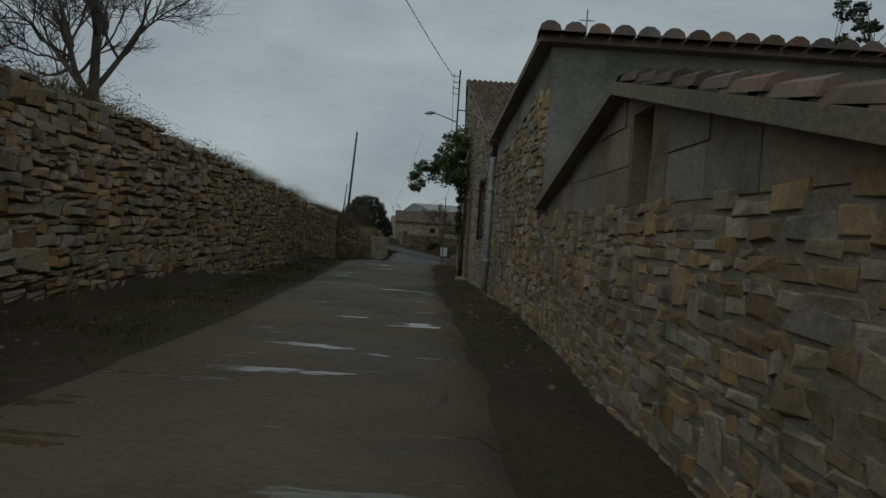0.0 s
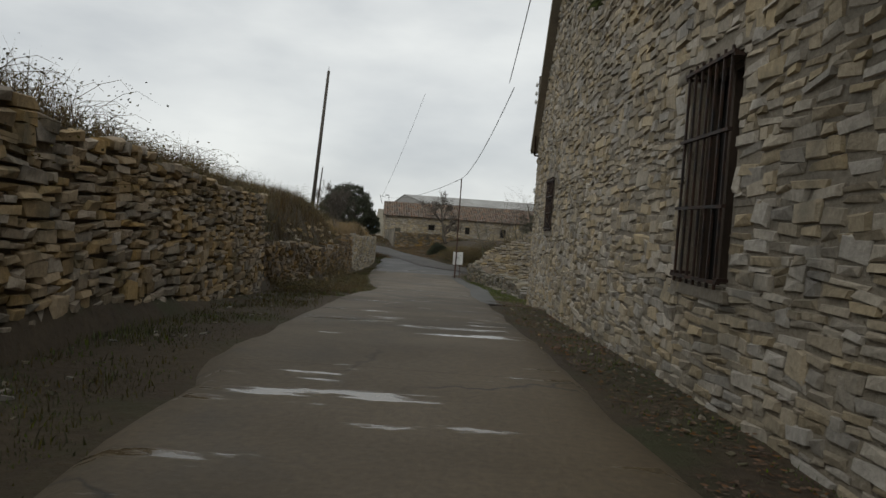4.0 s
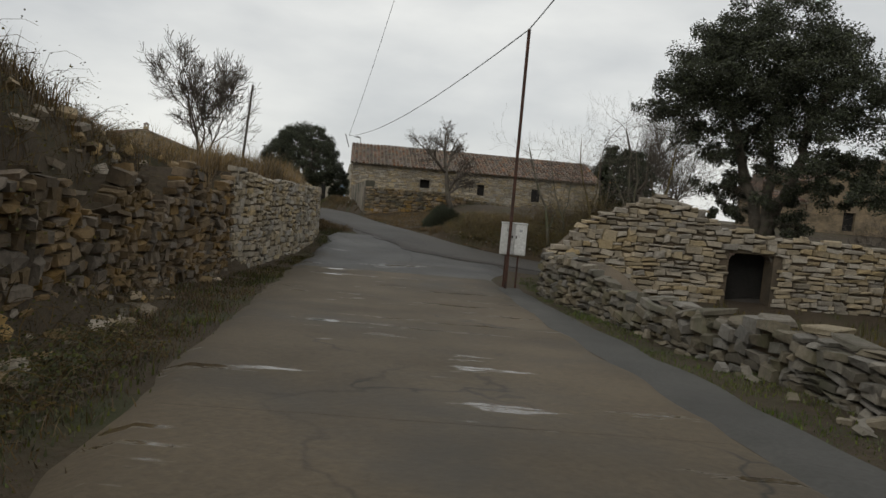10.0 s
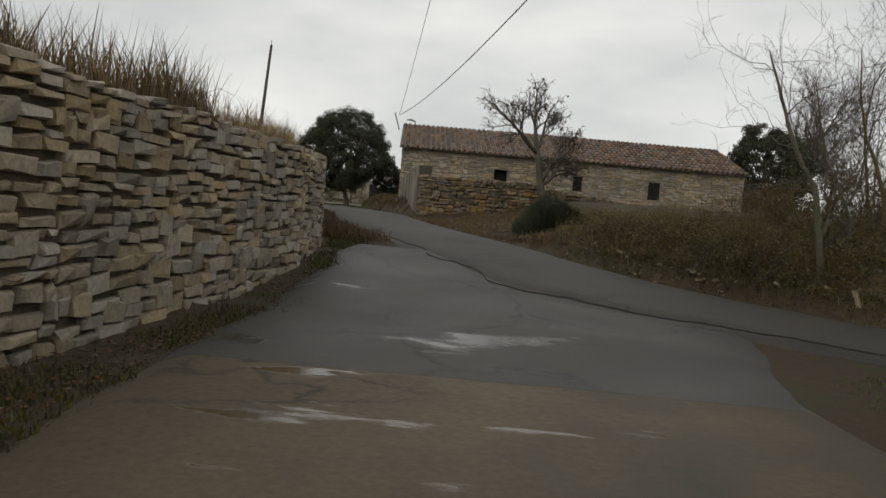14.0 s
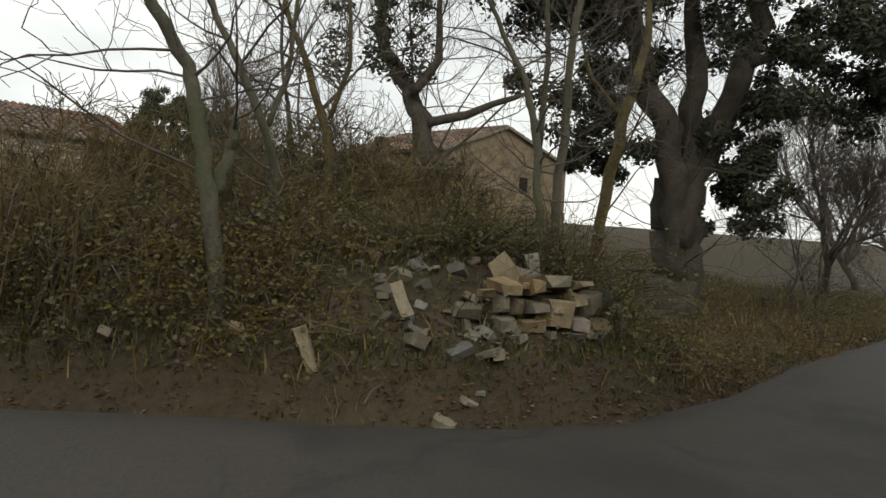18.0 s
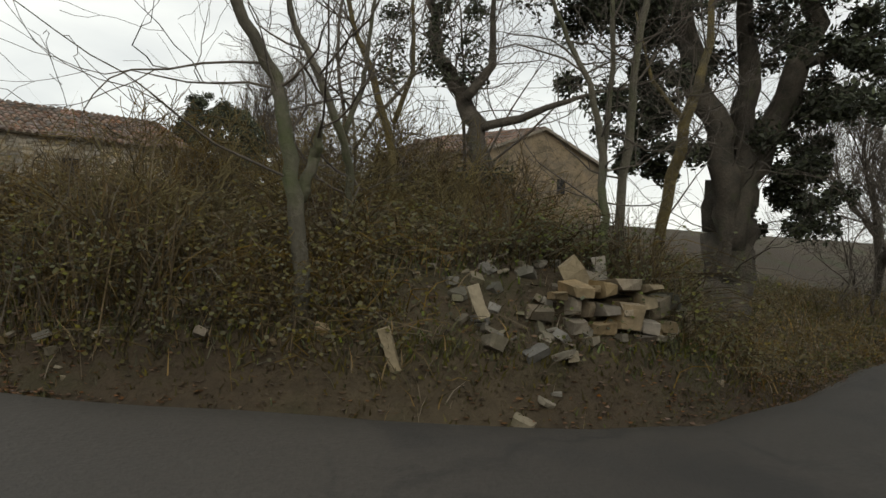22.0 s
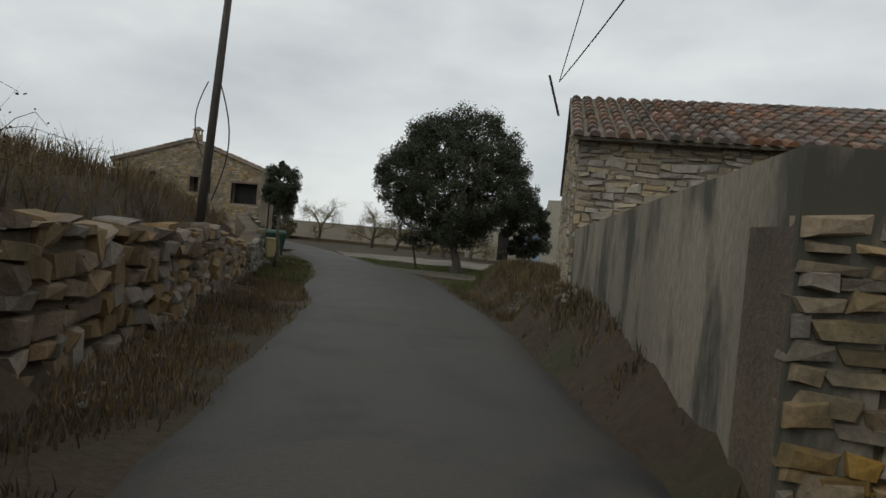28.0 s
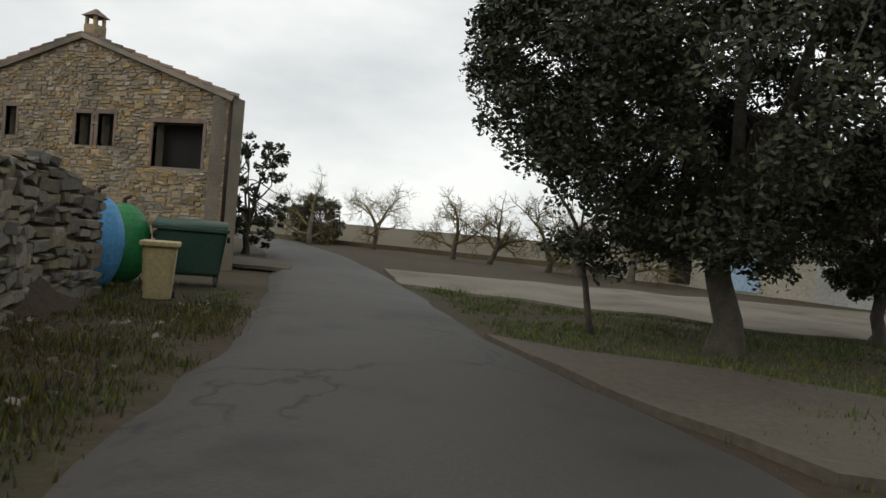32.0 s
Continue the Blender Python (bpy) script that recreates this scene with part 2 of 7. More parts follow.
wet_patches(M_CONC, 1.5, (0.42, 1.9, 1), (0.60, 0.635), 0.07)
M_ASPH = surface("old_asphalt", (0.038, 0.033, 0.028), (0.054, 0.0465, 0.038), 0.35, 45, 0.7, 0.4, (0.027, 0.024, 0.021), 0.9, (0.52, 0.64), coord="World", rough_var=0.16, spec=0.45)


def cracks(m, scale, width, area, dark):
    """Wandering cracks in an old paved surface, only in worn areas."""
    n, l = m.node_tree.nodes, m.node_tree.links
    b = n["Principled BSDF"]
    pos = n.new("ShaderNodeNewGeometry").outputs["Position"]
    bend = n.new("ShaderNodeTexNoise")
    bend.inputs["Scale"].default_value, bend.inputs["Detail"].default_value = 1.8, 5
    l.new(pos, bend.inputs["Vector"])
    sc = n.new("ShaderNodeVectorMath")
    sc.operation = "SCALE"
    sc.inputs["Scale"].default_value = 0.9
    l.new(bend.outputs["Color"], sc.inputs[0])
    add = n.new("ShaderNodeVectorMath")
    l.new(pos, add.inputs[0])
    l.new(sc.outputs[0], add.inputs[1])
    vo = n.new("ShaderNodeTexVoronoi")
    vo.feature = "DISTANCE_TO_EDGE"
    vo.inputs["Scale"].default_value = scale
    l.new(add.outputs[0], vo.inputs["Vector"])
    line = n.new("ShaderNodeMapRange")
    line.inputs[1].default_value, line.inputs[2].default_value, line.inputs[3].default_value, line.inputs[4].default_value = 0.0, width, 1.0, 0.0
    l.new(vo.outputs["Distance"], line.inputs[0])
    worn = n.new("ShaderNodeTexNoise")
    worn.inputs["Scale"].default_value, worn.inputs["Detail"].default_value = 0.45, 3
    l.new(pos, worn.inputs["Vector"])
    wr = n.new("ShaderNodeMapRange")
    wr.inputs[1].default_value, wr.inputs[2].default_value = area
    l.new(worn.outputs[0], wr.inputs[0])
    mul = n.new("ShaderNodeMath")
    mul.operation = "MULTIPLY"
    l.new(line.outputs[0], mul.inputs[0])
    l.new(wr.outputs[0], mul.inputs[1])
    mx = n.new("ShaderNodeMixRGB")
    l.new(mul.outputs[0], mx.inputs[0])
    l.new(b.inputs["Base Color"].links[0].from_socket, mx.inputs[1])
    mx.inputs[2].default_value = col(dark)
    l.new(mx.outputs[0], b.inputs["Base Color"])


cracks(M_CONC, 0.5, 0.018, (0.47, 0.6), (0.022, 0.018, 0.013))
cracks(M_ASPH, 0.45, 0.016, (0.47, 0.6), (0.012, 0.011, 0.010))
M_GREYW = surface("grey_house_stone", (0.34, 0.285, 0.205), (0.265, 0.232, 0.18), 0.9, 24, 0.9, 0.5, (0.15, 0.135, 0.105), 2.0, (0.52, 0.74), per_object=0.26, coord="World", bump_scale=0.03)
M_GREYW_J = surface("grey_house_stone_joined", (0.34, 0.285, 0.205), (0.265, 0.232, 0.18), 0.9, 24, 0.9, 0.5, (0.15, 0.135, 0.105), 2.0, (0.52, 0.74), per_object=0.26, per_island=True, coord="World", bump_scale=0.03)
M_RUBW = surface("grey_rubble_stone", (0.205, 0.178, 0.135), (0.155, 0.138, 0.11), 0.9, 24, 0.9, 0.5, (0.10, 0.095, 0.06), 1.7, (0.5, 0.7), per_object=0.3, coord="World", bump_scale=0.03)
M_RUBW_J = surface("grey_rubble_stone_joined", (0.205, 0.178, 0.135), (0.155, 0.138, 0.11), 0.9, 24, 0.9, 0.5, (0.10, 0.095, 0.06), 1.7, (0.5, 0.7), per_object=0.3, per_island=True, coord="World", bump_scale=0.03)
M_BARK = surface("rough_bark", (0.115, 0.096, 0.075), (0.07, 0.062, 0.05), 6, 40, 0.95, 0.8, (0.10, 0.105, 0.06), 3.0, (0.55, 0.7), coord="World", bump_scale=0.04)
M_LICHEN = surface("lichen_twigs", (0.16, 0.125, 0.05), (0.11, 0.09, 0.045), 3, 30, 0.95, 0.3, coord="World")
M_TWIG = surface("grey_twigs", (0.125, 0.105, 0.085), (0.085, 0.073, 0.062), 5, 30, 0.95, 0.3, coord="World")
M_LEAF = surface("holm_oak_leaf", (0.044, 0.05, 0.03), (0.066, 0.072, 0.044), 1.2, 20, 0.7, 0, per_object=0.45, per_island=True, coord="World", spec=0.25)
M_IVY = surface("climber_leaf", (0.075, 0.10, 0.035), (0.11, 0.12, 0.05), 3, 20, 0.65, 0, per_object=0.4, per_island=True, coord="World")
M_GRASS = surface("dry_grass_blade", (0.15, 0.105, 0.054), (0.085, 0.062, 0.035), 0.5, 15, 0.9, 0, per_object=0.4, per_island=True, coord="World")
M_STRAW = surface("straw_grass_blade", (0.27, 0.19, 0.10), (0.17, 0.125, 0.07), 0.5, 15, 0.9, 0, per_object=0.4, per_island=True, coord="World")
M_GREEN = surface("short_green_grass", (0.075, 0.105, 0.026), (0.11, 0.115, 0.04), 0.6, 15, 0.9, 0, per_object=0.4, per_island=True, coord="World")
M_BRAMBLE = surface("bramble_leaf", (0.098, 0.07, 0.025), (0.058, 0.064, 0.02), 0.5, 15, 0.85, 0, per_object=0.45, per_island=True, coord="World")
M_STEM = surface("ochre_bramble_stem", (0.115, 0.08, 0.032), (0.075, 0.056, 0.028), 0.7, 20, 0.9, 0, per_object=0.35, per_island=True, coord="World")
M_IRON = surface("rusty_dark_iron", (0.03, 0.027, 0.026), (0.07, 0.04, 0.028), 8, 40, 0.7, 0.2, metal=0.6)
M_RUST = surface("rust_red_steel", (0.10, 0.05, 0.036), (0.055, 0.036, 0.03), 5, 40, 0.8, 0.2, metal=0.3)
M_POLE = surface("grey_weathered_wood", (0.10, 0.088, 0.075), (0.065, 0.058, 0.05), 4, 30, 0.9, 0.4, stretch=(8, 8, 0.6))
M_DARKWOOD = surface("dark_old_wood", (0.045, 0.032, 0.023), (0.07, 0.05, 0.035), 3, 30, 0.8, 0.4, stretch=(9, 9, 0.8))
M_WHITE = surface("white_painted_metal", (0.62, 0.62, 0.60), (0.54, 0.54, 0.52), 3, 30, 0.5, 0.05, (0.40, 0.38, 0.34), 4, (0.6, 0.8))
M_PIPE = surface("grey_plastic_pipe", (0.36, 0.37, 0.37), (0.29, 0.30, 0.30), 3, 30, 0.5, 0.05, (0.2, 0.19, 0.17), 5, (0.6, 0.8))
M_DARK = surface("unlit_interior", (0.012, 0.011, 0.010), (0.02, 0.018, 0.016), 2, 20, 0.95, 0)
M_CABLE = surface("black_cable", (0.02, 0.02, 0.02), (0.035, 0.035, 0.035), 5, 30, 0.6, 0)
M_FIELD = surface("ploughed_field", (0.10, 0.07, 0.042), (0.08, 0.066, 0.038), 0.03, 0.6, 0.95, 0, (0.09, 0.09, 0.045), 0.02, (0.5, 0.7), coord="World")

# ---------------------------------------------------------------- ground and roads
ROAD_Z = [(-30, -0.12), (0, -0.12), (9, -0.18), (14, -0.29), (22, -0.31), (28.7, -0.64), (34, -1.05), (38, -1.32), (44, -1.64), (47, -1.82),
          (51, -1.96), (55, -1.94), (58.6, -1.62), (61, -1.52), (68, -1.40), (77, -1.52), (83, -1.72), (120, -1.80), (400, -1.5)]
LANE_L = [(-30, -2.8), (0, -2.9), (8, -2.9), (15, -3.35), (22, -3.7), (31, -3.7), (36, -3.55), (43.5, -4.5), (48, -4.95), (53, -5.3), (59, -5.1)]
LANE_R = [(-30, 0.3), (0, 0.2), (7, -0.05), (15, -0.5), (22, -0.7), (31, -0.66), (36, -0.6), (40.5, -0.3), (47, -0.45), (53, -0.55), (57, 0.3), (59, -1.5)]
MAIN_L = [(55.2, -0.1), (55.5, -0.7), (55.85, -1.7), (56.6, -2.7), (57.7, -3.3), (58.7, -3.85), (60, -4.45), (62, -5.2), (64, -6.1), (67.8, -7.1), (73.6, -9.1), (76.8, -10.15), (79.3, -11.5), (84, -13.4), (88.4, -15.4),
          (92.4, -17.8), (96.8, -20.7), (104, -26), (112, -33), (120, -41)]
MAIN_R = [(55.6, 2.8), (55.9, 1.95), (56.4, 1.2), (57.0, 0.35), (57.5, -0.25), (58.4, -1.05), (59.3, -1.5), (60.5, -2.05), (61.5, -2.55), (62.5, -2.95), (64, -3.55), (67.2, -4.6), (70, -5.1), (72.8, -5.9), (75.3, -6.6), (79, -7.8), (84.7, -9.8),
          (87.6, -11.1), (90.6, -13.6), (94.5, -16), (98.5, -18.6), (104, -22.5), (112, -29), (120, -37)]
EAST_N = [(-1, 59.0), (0.0, 57.5), (0.5, 56.95), (1.2, 56.4), (1.9, 55.92), (2.8, 55.65), (4, 55.6), (6, 55.75), (13.4, 55.9), (60, 58.5)]
WALL_L = [(-30, -4.5), (0, -4.45), (8, -4.6), (16, -4.8), (29, -5.2), (36, -4.8), (43.5, -5.4), (47.3, -6.0), (48, -6.3), (50.2, -6.1), (52.6, -5.9), (57, -5.5), (59.3, -5.65), (61, -6.25),
          (65, -7.4), (69.3, -8.65), (70.5, -9.3), (73.5, -10.4), (80, -13.3), (82, -14.6), (85, -16.25), (88.5, -18.6), (90, -19.8), (94, -21.5), (120, -45)]
TERRACE = [(-30, 2.2), (0, 2.1), (8, 2.12), (16, 1.75), (26, 1.15), (30, 1.05), (37, 1.15), (44, 0.7), (50, -0.05), (58, -0.42), (65, -0.1), (70, -0.2), (76, 0.05), (80, -0.05), (84, -0.4), (86, -0.6),
           (89.2, -0.6), (90.2, -1.68), (120, -1.75)]
BANK_W = [(-30, 0.35), (29.2, 0.35), (30.5, 1.3), (36, 1.3), (42, 1.2), (48, 0.9), (50.8, 0.35), (70, 0.4), (71.5, 1.6), (82, 1.6), (84, 0.4), (91, 0.4), (94, 2.5), (120, 3)]


def road_z(y):
    return lerp(y, ROAD_Z)


def terrain(x, y):
    z0 = road_z(y)
    z = z0 - 0.06
    d = lerp(y, WALL_L) - x
    if d > 0:
        z = z0 - 0.03 + (lerp(y, TERRACE) - z0) * smooth(0.02, lerp(y, BANK_W), d) + 0.7 * smooth(0.6, 6, d) * (1 - smooth(76, 83, y)) * smooth(29, 40, y) + 0.5 * smooth(1, 12, d) * (1 - smooth(29, 40, y))
    elif y < 57 and x > 0.2:
        e = x - 0.3
        z = z0 - 0.06 - 0.25 * smooth(32, 35, y) * smooth(0.9, 2.6, e) * (1 - smooth(50, 53.5, y))
    if y > 55.3 and x > -9:
        e = min((x - lerp(y, MAIN_R)) * 0.9 if y > 57 else 1e9, y - lerp(x, EAST_N) if x > -1 or y <= 57 else 1e9)
        if e > 0:
            near = 1 - smooth(60, 63, y)
            top = -0.85 + 0.5 * smooth(62, 74, y) - 0.22 * near
            z = max(z, z0 - 0.04 + 0.62 * smooth(0.08, 0.6, e) * smooth(69.4, 71, y) * (1 - smooth(76.5, 79.0, y)))
            if y < 77:
                rise = near * (0.4 * smooth(0.0, 0.3, e) + 0.6 * smooth(0.15, 1.3, e)) + (1 - near) * smooth(0.25 + 0.45 * smooth(63, 67, y), 3.2 + 2.2 * smooth(63, 67, y), e)
                rise *= 1 - 0.88 * smooth(3.2, 4.4, x) * (1 - smooth(58.5, 62, y))
                z = max(z, z0 - 0.04 + (top - z0) * rise)
            else:
                z = z0 - 0.05 + (-0.85 - z0) * smooth(0.3, 1.3, e) * (1 - smooth(83.8, 87.5, y))
    if x > 3.8 and 52 < y < 66:
        z -= (z + 1.95) * smooth(3.8, 5.6, x) * (1 - smooth(60, 66, y)) * smooth(52, 54, y)
    z += 0.05 * noise.noise((x * 0.7, y * 0.7, 3.1)) * smooth(0, 1.5, abs(d))
    far = smooth(60, 160, math.hypot(x, y - 50))
    z = z * (1 - far) + (-1.7 + 0.6 * noise.noise((x * 0.01, y * 0.01, 1.0))) * far
    return z


def grid_axis(parts):
    out = []
    for a, b, step in parts:
        out += list(np.arange(a, b, step))
    return out + [parts[-1][1]]


gx = grid_axis([(-3000, -600, 400), (-600, -120, 60), (-120, -40, 8), (-40, -16, 1.5), (-16, -1.5, 0.35), (-1.5, 5, 0.13), (5, 12, 0.35), (12, 40, 1.5), (40, 120, 8), (120, 600, 60), (600, 3000, 400)])
gy = grid_axis([(-3000, -600, 400), (-600, -100, 60), (-100, -20, 8), (-20, -4, 1.5), (-4, 55.2, 0.4), (55.2, 60.4, 0.13), (60.4, 104, 0.4), (104, 140, 2), (140, 300, 10), (300, 900, 60), (900, 3000, 300)])
gv = [(x, y, terrain(x, y)) for y in gy for x in gx]
gf = [(j * len(gx) + i, j * len(gx) + i + 1, (j + 1) * len(gx) + i + 1, (j + 1) * len(gx) + i) for j in range(len(gy) - 1) for i in range(len(gx) - 1)]
ground = tagged(new("ground", mesh("ground", gv, gf, M_EARTH, True)), "brown earth banks and verges with dead grass and moss", "ground", kind="structure")


def ribbon(name, y0, y1, left, right, step, across, lift, mat, label):
    ys = np.arange(y0, y1 + step / 2, step)
    v, f = [], []
    for y in ys:
        a, b = lerp(y, left), lerp(y, right)
        a += 0.10 * noise.noise((y * 0.9, 1.0, 0.0)) + 0.05 * noise.noise((y * 4.0, 1.0, 0.0))
        b += 0.10 * noise.noise((y * 0.9, 7.0, 0.0)) + 0.05 * noise.noise((y * 4.0, 7.0, 0.0))
        for k in range(across + 1):
            u = k / across
            x = a + (b - a) * u
            edge = -0.10 if k in (0, across) else 0.0
            v.append((x, y, road_z(y) + lift + edge + 0.012 * noise.noise((x * 1.3, y * 1.3, 0.5))))
    w = across + 1
    for j in range(len(ys) - 1):
        for k in range(across):
            f.append((j * w + k, j * w + k + 1, (j + 1) * w + k + 1, (j + 1) * w + k))
    return tagged(new(name, mesh(name, v, f, mat, True)), label, "road", kind="structure")


M_STRIP = surface("grey_cement_strip", (0.07, 0.066, 0.058), (0.052, 0.05, 0.045), 0.8, 26, 0.75, 0.3, (0.045, 0.042, 0.036), 0.9, (0.52, 0.7), coord="World", spec=0.4)
M_JUNC = surface("wet_grey_asphalt", (0.052, 0.049, 0.045), (0.038, 0.036, 0.033), 0.6, 40, 0.6, 0.3, (0.05, 0.042, 0.031), 0.7, (0.5, 0.7), coord="World", rough_var=0.2, spec=0.45)
cracks(M_JUNC, 0.6, 0.02, (0.42, 0.55), (0.012, 0.011, 0.010))
wet_patches(M_JUNC, 0.8, (0.7, 1.3, 1), (0.6, 0.67), 0.12)
lane = thing("lane", "worn brown-grey concrete lane slabs with damp patches", "road", kind="structure")
JOINTS = [-14, -9, -4.2, 0.5, 5.2, 9.6, 13.1, 17.4, 21.2, 24.6, 28.3, 31.4, 34.2, 37.9, 41.8, 45.6, 49.5, 52.7, 59]
for y0, y1 in zip(JOINTS, JOINTS[1:]):
    slab = ribbon("slab", y0 + 0.003, y1 - 0.003, LANE_L, LANE_R, (y1 - y0 - 0.006) / max(4, round((y1 - y0) / 0.3)), 14, 0.0, M_JUNC if y0 > 52 else M_CONC, "")
    slab.parent = lane
    for key in ("kind", "category", "label"):
        if key in slab:
            del slab[key]
ribbon("cement_strip", 29.5, 51.8, [(y, x - 0.35) for y, x in LANE_R], [(y, x + 0.03 + 0.62 * smooth(29, 33, y) * (1 - smooth(51, 54.5, y)) + 0.02) for y, x in LANE_R], 0.25, 4, -0.015, M_STRIP, "grey cement strip along the lane edge")


def main_road():
    """The asphalt road that bends from the east round the corner and up past the barn."""
    left = [(60, 54.4), (13, 52.6), (6, 52.7), (2.5, 53.7), (0.3, 55.0)] + [(x, y) for y, x in MAIN_L]
    right = [(60, 58.6), (13.4, 55.95), (6, 55.8), (4, 55.62)] + [(x, y) for y, x in MAIN_R]

    def sample(poly, n):
        p = np.array(poly, float)
        s = np.r_[0, np.cumsum(np.hypot(*np.diff(p, axis=0).T))]
        t = np.linspace(0, 1, n) * s[-1]
        return np.c_[np.interp(t, s, p[:, 0]), np.interp(t, s, p[:, 1])]

    n, across = 420, 10
    a, b = sample(left, n), sample(right, n)
    v, f = [], []
    for i in range(n):
        j1 = 0.09 * noise.noise((i * 0.31, 1.0, 0.0)) + 0.05 * noise.noise((i * 1.3, 1.0, 0.0))
        j2 = 0.09 * noise.noise((i * 0.31, 9.0, 0.0)) + 0.05 * noise.noise((i * 1.3, 9.0, 0.0))
        for k in range(across + 1):
            u = k / across
            p = a[i] * (1 - u) + b[i] * u
            p = p + (a[i] - b[i]) / max(0.1, np.linalg.norm(a[i] - b[i])) * (j1 * (1 - u) + j2 * u)
            z = road_z(p[1]) + 0.035 + (-0.11 if k in (0, across) else 0) + 0.03 * math.sin(u * math.pi)
            v.append((p[0], p[1], z))
    w = across + 1
    for i in range(n - 1):
        for k in range(across):
            f.append((i * w + k, i * w + k + 1, (i + 1) * w + k + 1, (i + 1) * w + k))
    return tagged(new("road", mesh("road", v, f, M_ASPH, True)), "narrow dark grey asphalt road with crumbling edges", "road", kind="structure")


main_road()


def road_crack():
    """The open joint where the asphalt road meets the paving of the lane."""
    line = [(7, 52.7), (2.5, 53.75), (0.3, 55.0), (-0.4, 55.35), (-0.95, 55.62), (-1.7, 55.85), (-2.3, 56.2), (-2.72, 56.65), (-3.3, 57.7), (-3.85, 58.7), (-4.45, 60), (-4.9, 61.3)]
    pts = []
    for (ax, ay), (bx, by) in zip(line, line[1:]):
        for k in range(12):
            u = k / 12
            x, y = ax + (bx - ax) * u, ay + (by - ay) * u
            pts.append((x + 0.25 * noise.noise((x * 1.3, y * 1.3, 2.0)), y + 0.25 * noise.noise((x * 1.3, y * 1.3, 6.0)) + 0.06 * noise.noise((x * 6, y * 6, 6.0)) - 0.03))
    v, f = [], []
    for i, (x, y) in enumerate(pts):
        w = 0.022 * max(0.05, 0.45 + 1.1 * noise.noise((x * 1.6, y * 1.6, 4.0)))
        v += [(x - w * 0.5, y - w, road_z(y) + 0.045), (x + w * 0.5, y + w, road_z(y) + 0.058)]
        if i:
            f.append((2 * i - 2, 2 * i - 1, 2 * i + 1, 2 * i))
    return tagged(new("road_joint", mesh("road_joint", v, f, M_DARK)), "dark broken joint along the asphalt edge", "road joint", kind="structure")


road_crack()

# ---------------------------------------------------------------- stone walls
def stone_shapes(count, seed):
    """Rough blocks about one unit in each direction, with an uneven face."""
    rng = random.Random(seed)
    shapes = []
    for _ in range(count):
        j = lambda a: rng.uniform(-a, a)
        f = [(-0.5 + j(.08), 0.5, -0.5 + j(.16)), (0.5 + j(.08), 0.5, -0.5 + j(.16)), (0.5 + j(.08), 0.5, 0.5 + j(.16)), (-0.5 + j(.08), 0.5, 0.5 + j(.16))]
        m = [(x * 0.97 + j(.03), -0.25 + j(.12), z * 0.95 + j(.05)) for x, _, z in f]
        s = rng.uniform(0.68, 0.9)
        o = [(x * s + j(.07), -0.5 + j(.13), z * s + j(.09)) for x, _, z in m]
        v = f + m + o
        fc = []
        for a in (0, 4):
            for k in range(4):
                q = (k + 1) % 4
                fc.append((a + k, a + q, a + 4 + q, a + 4 + k))
        fc.append((8, 9, 10, 11))
        shapes.append((np.array(v), fc))
    return shapes


SHAPES = stone_shapes(14, 5)
STONE_MESH = {}


def stone_mesh(k, mat):
    key = (k, mat.name)
    if key not in STONE_MESH:
        STONE_MESH[key] = mesh("stone", SHAPES[k][0], SHAPES[k][1], mat)
    return STONE_MESH[key]


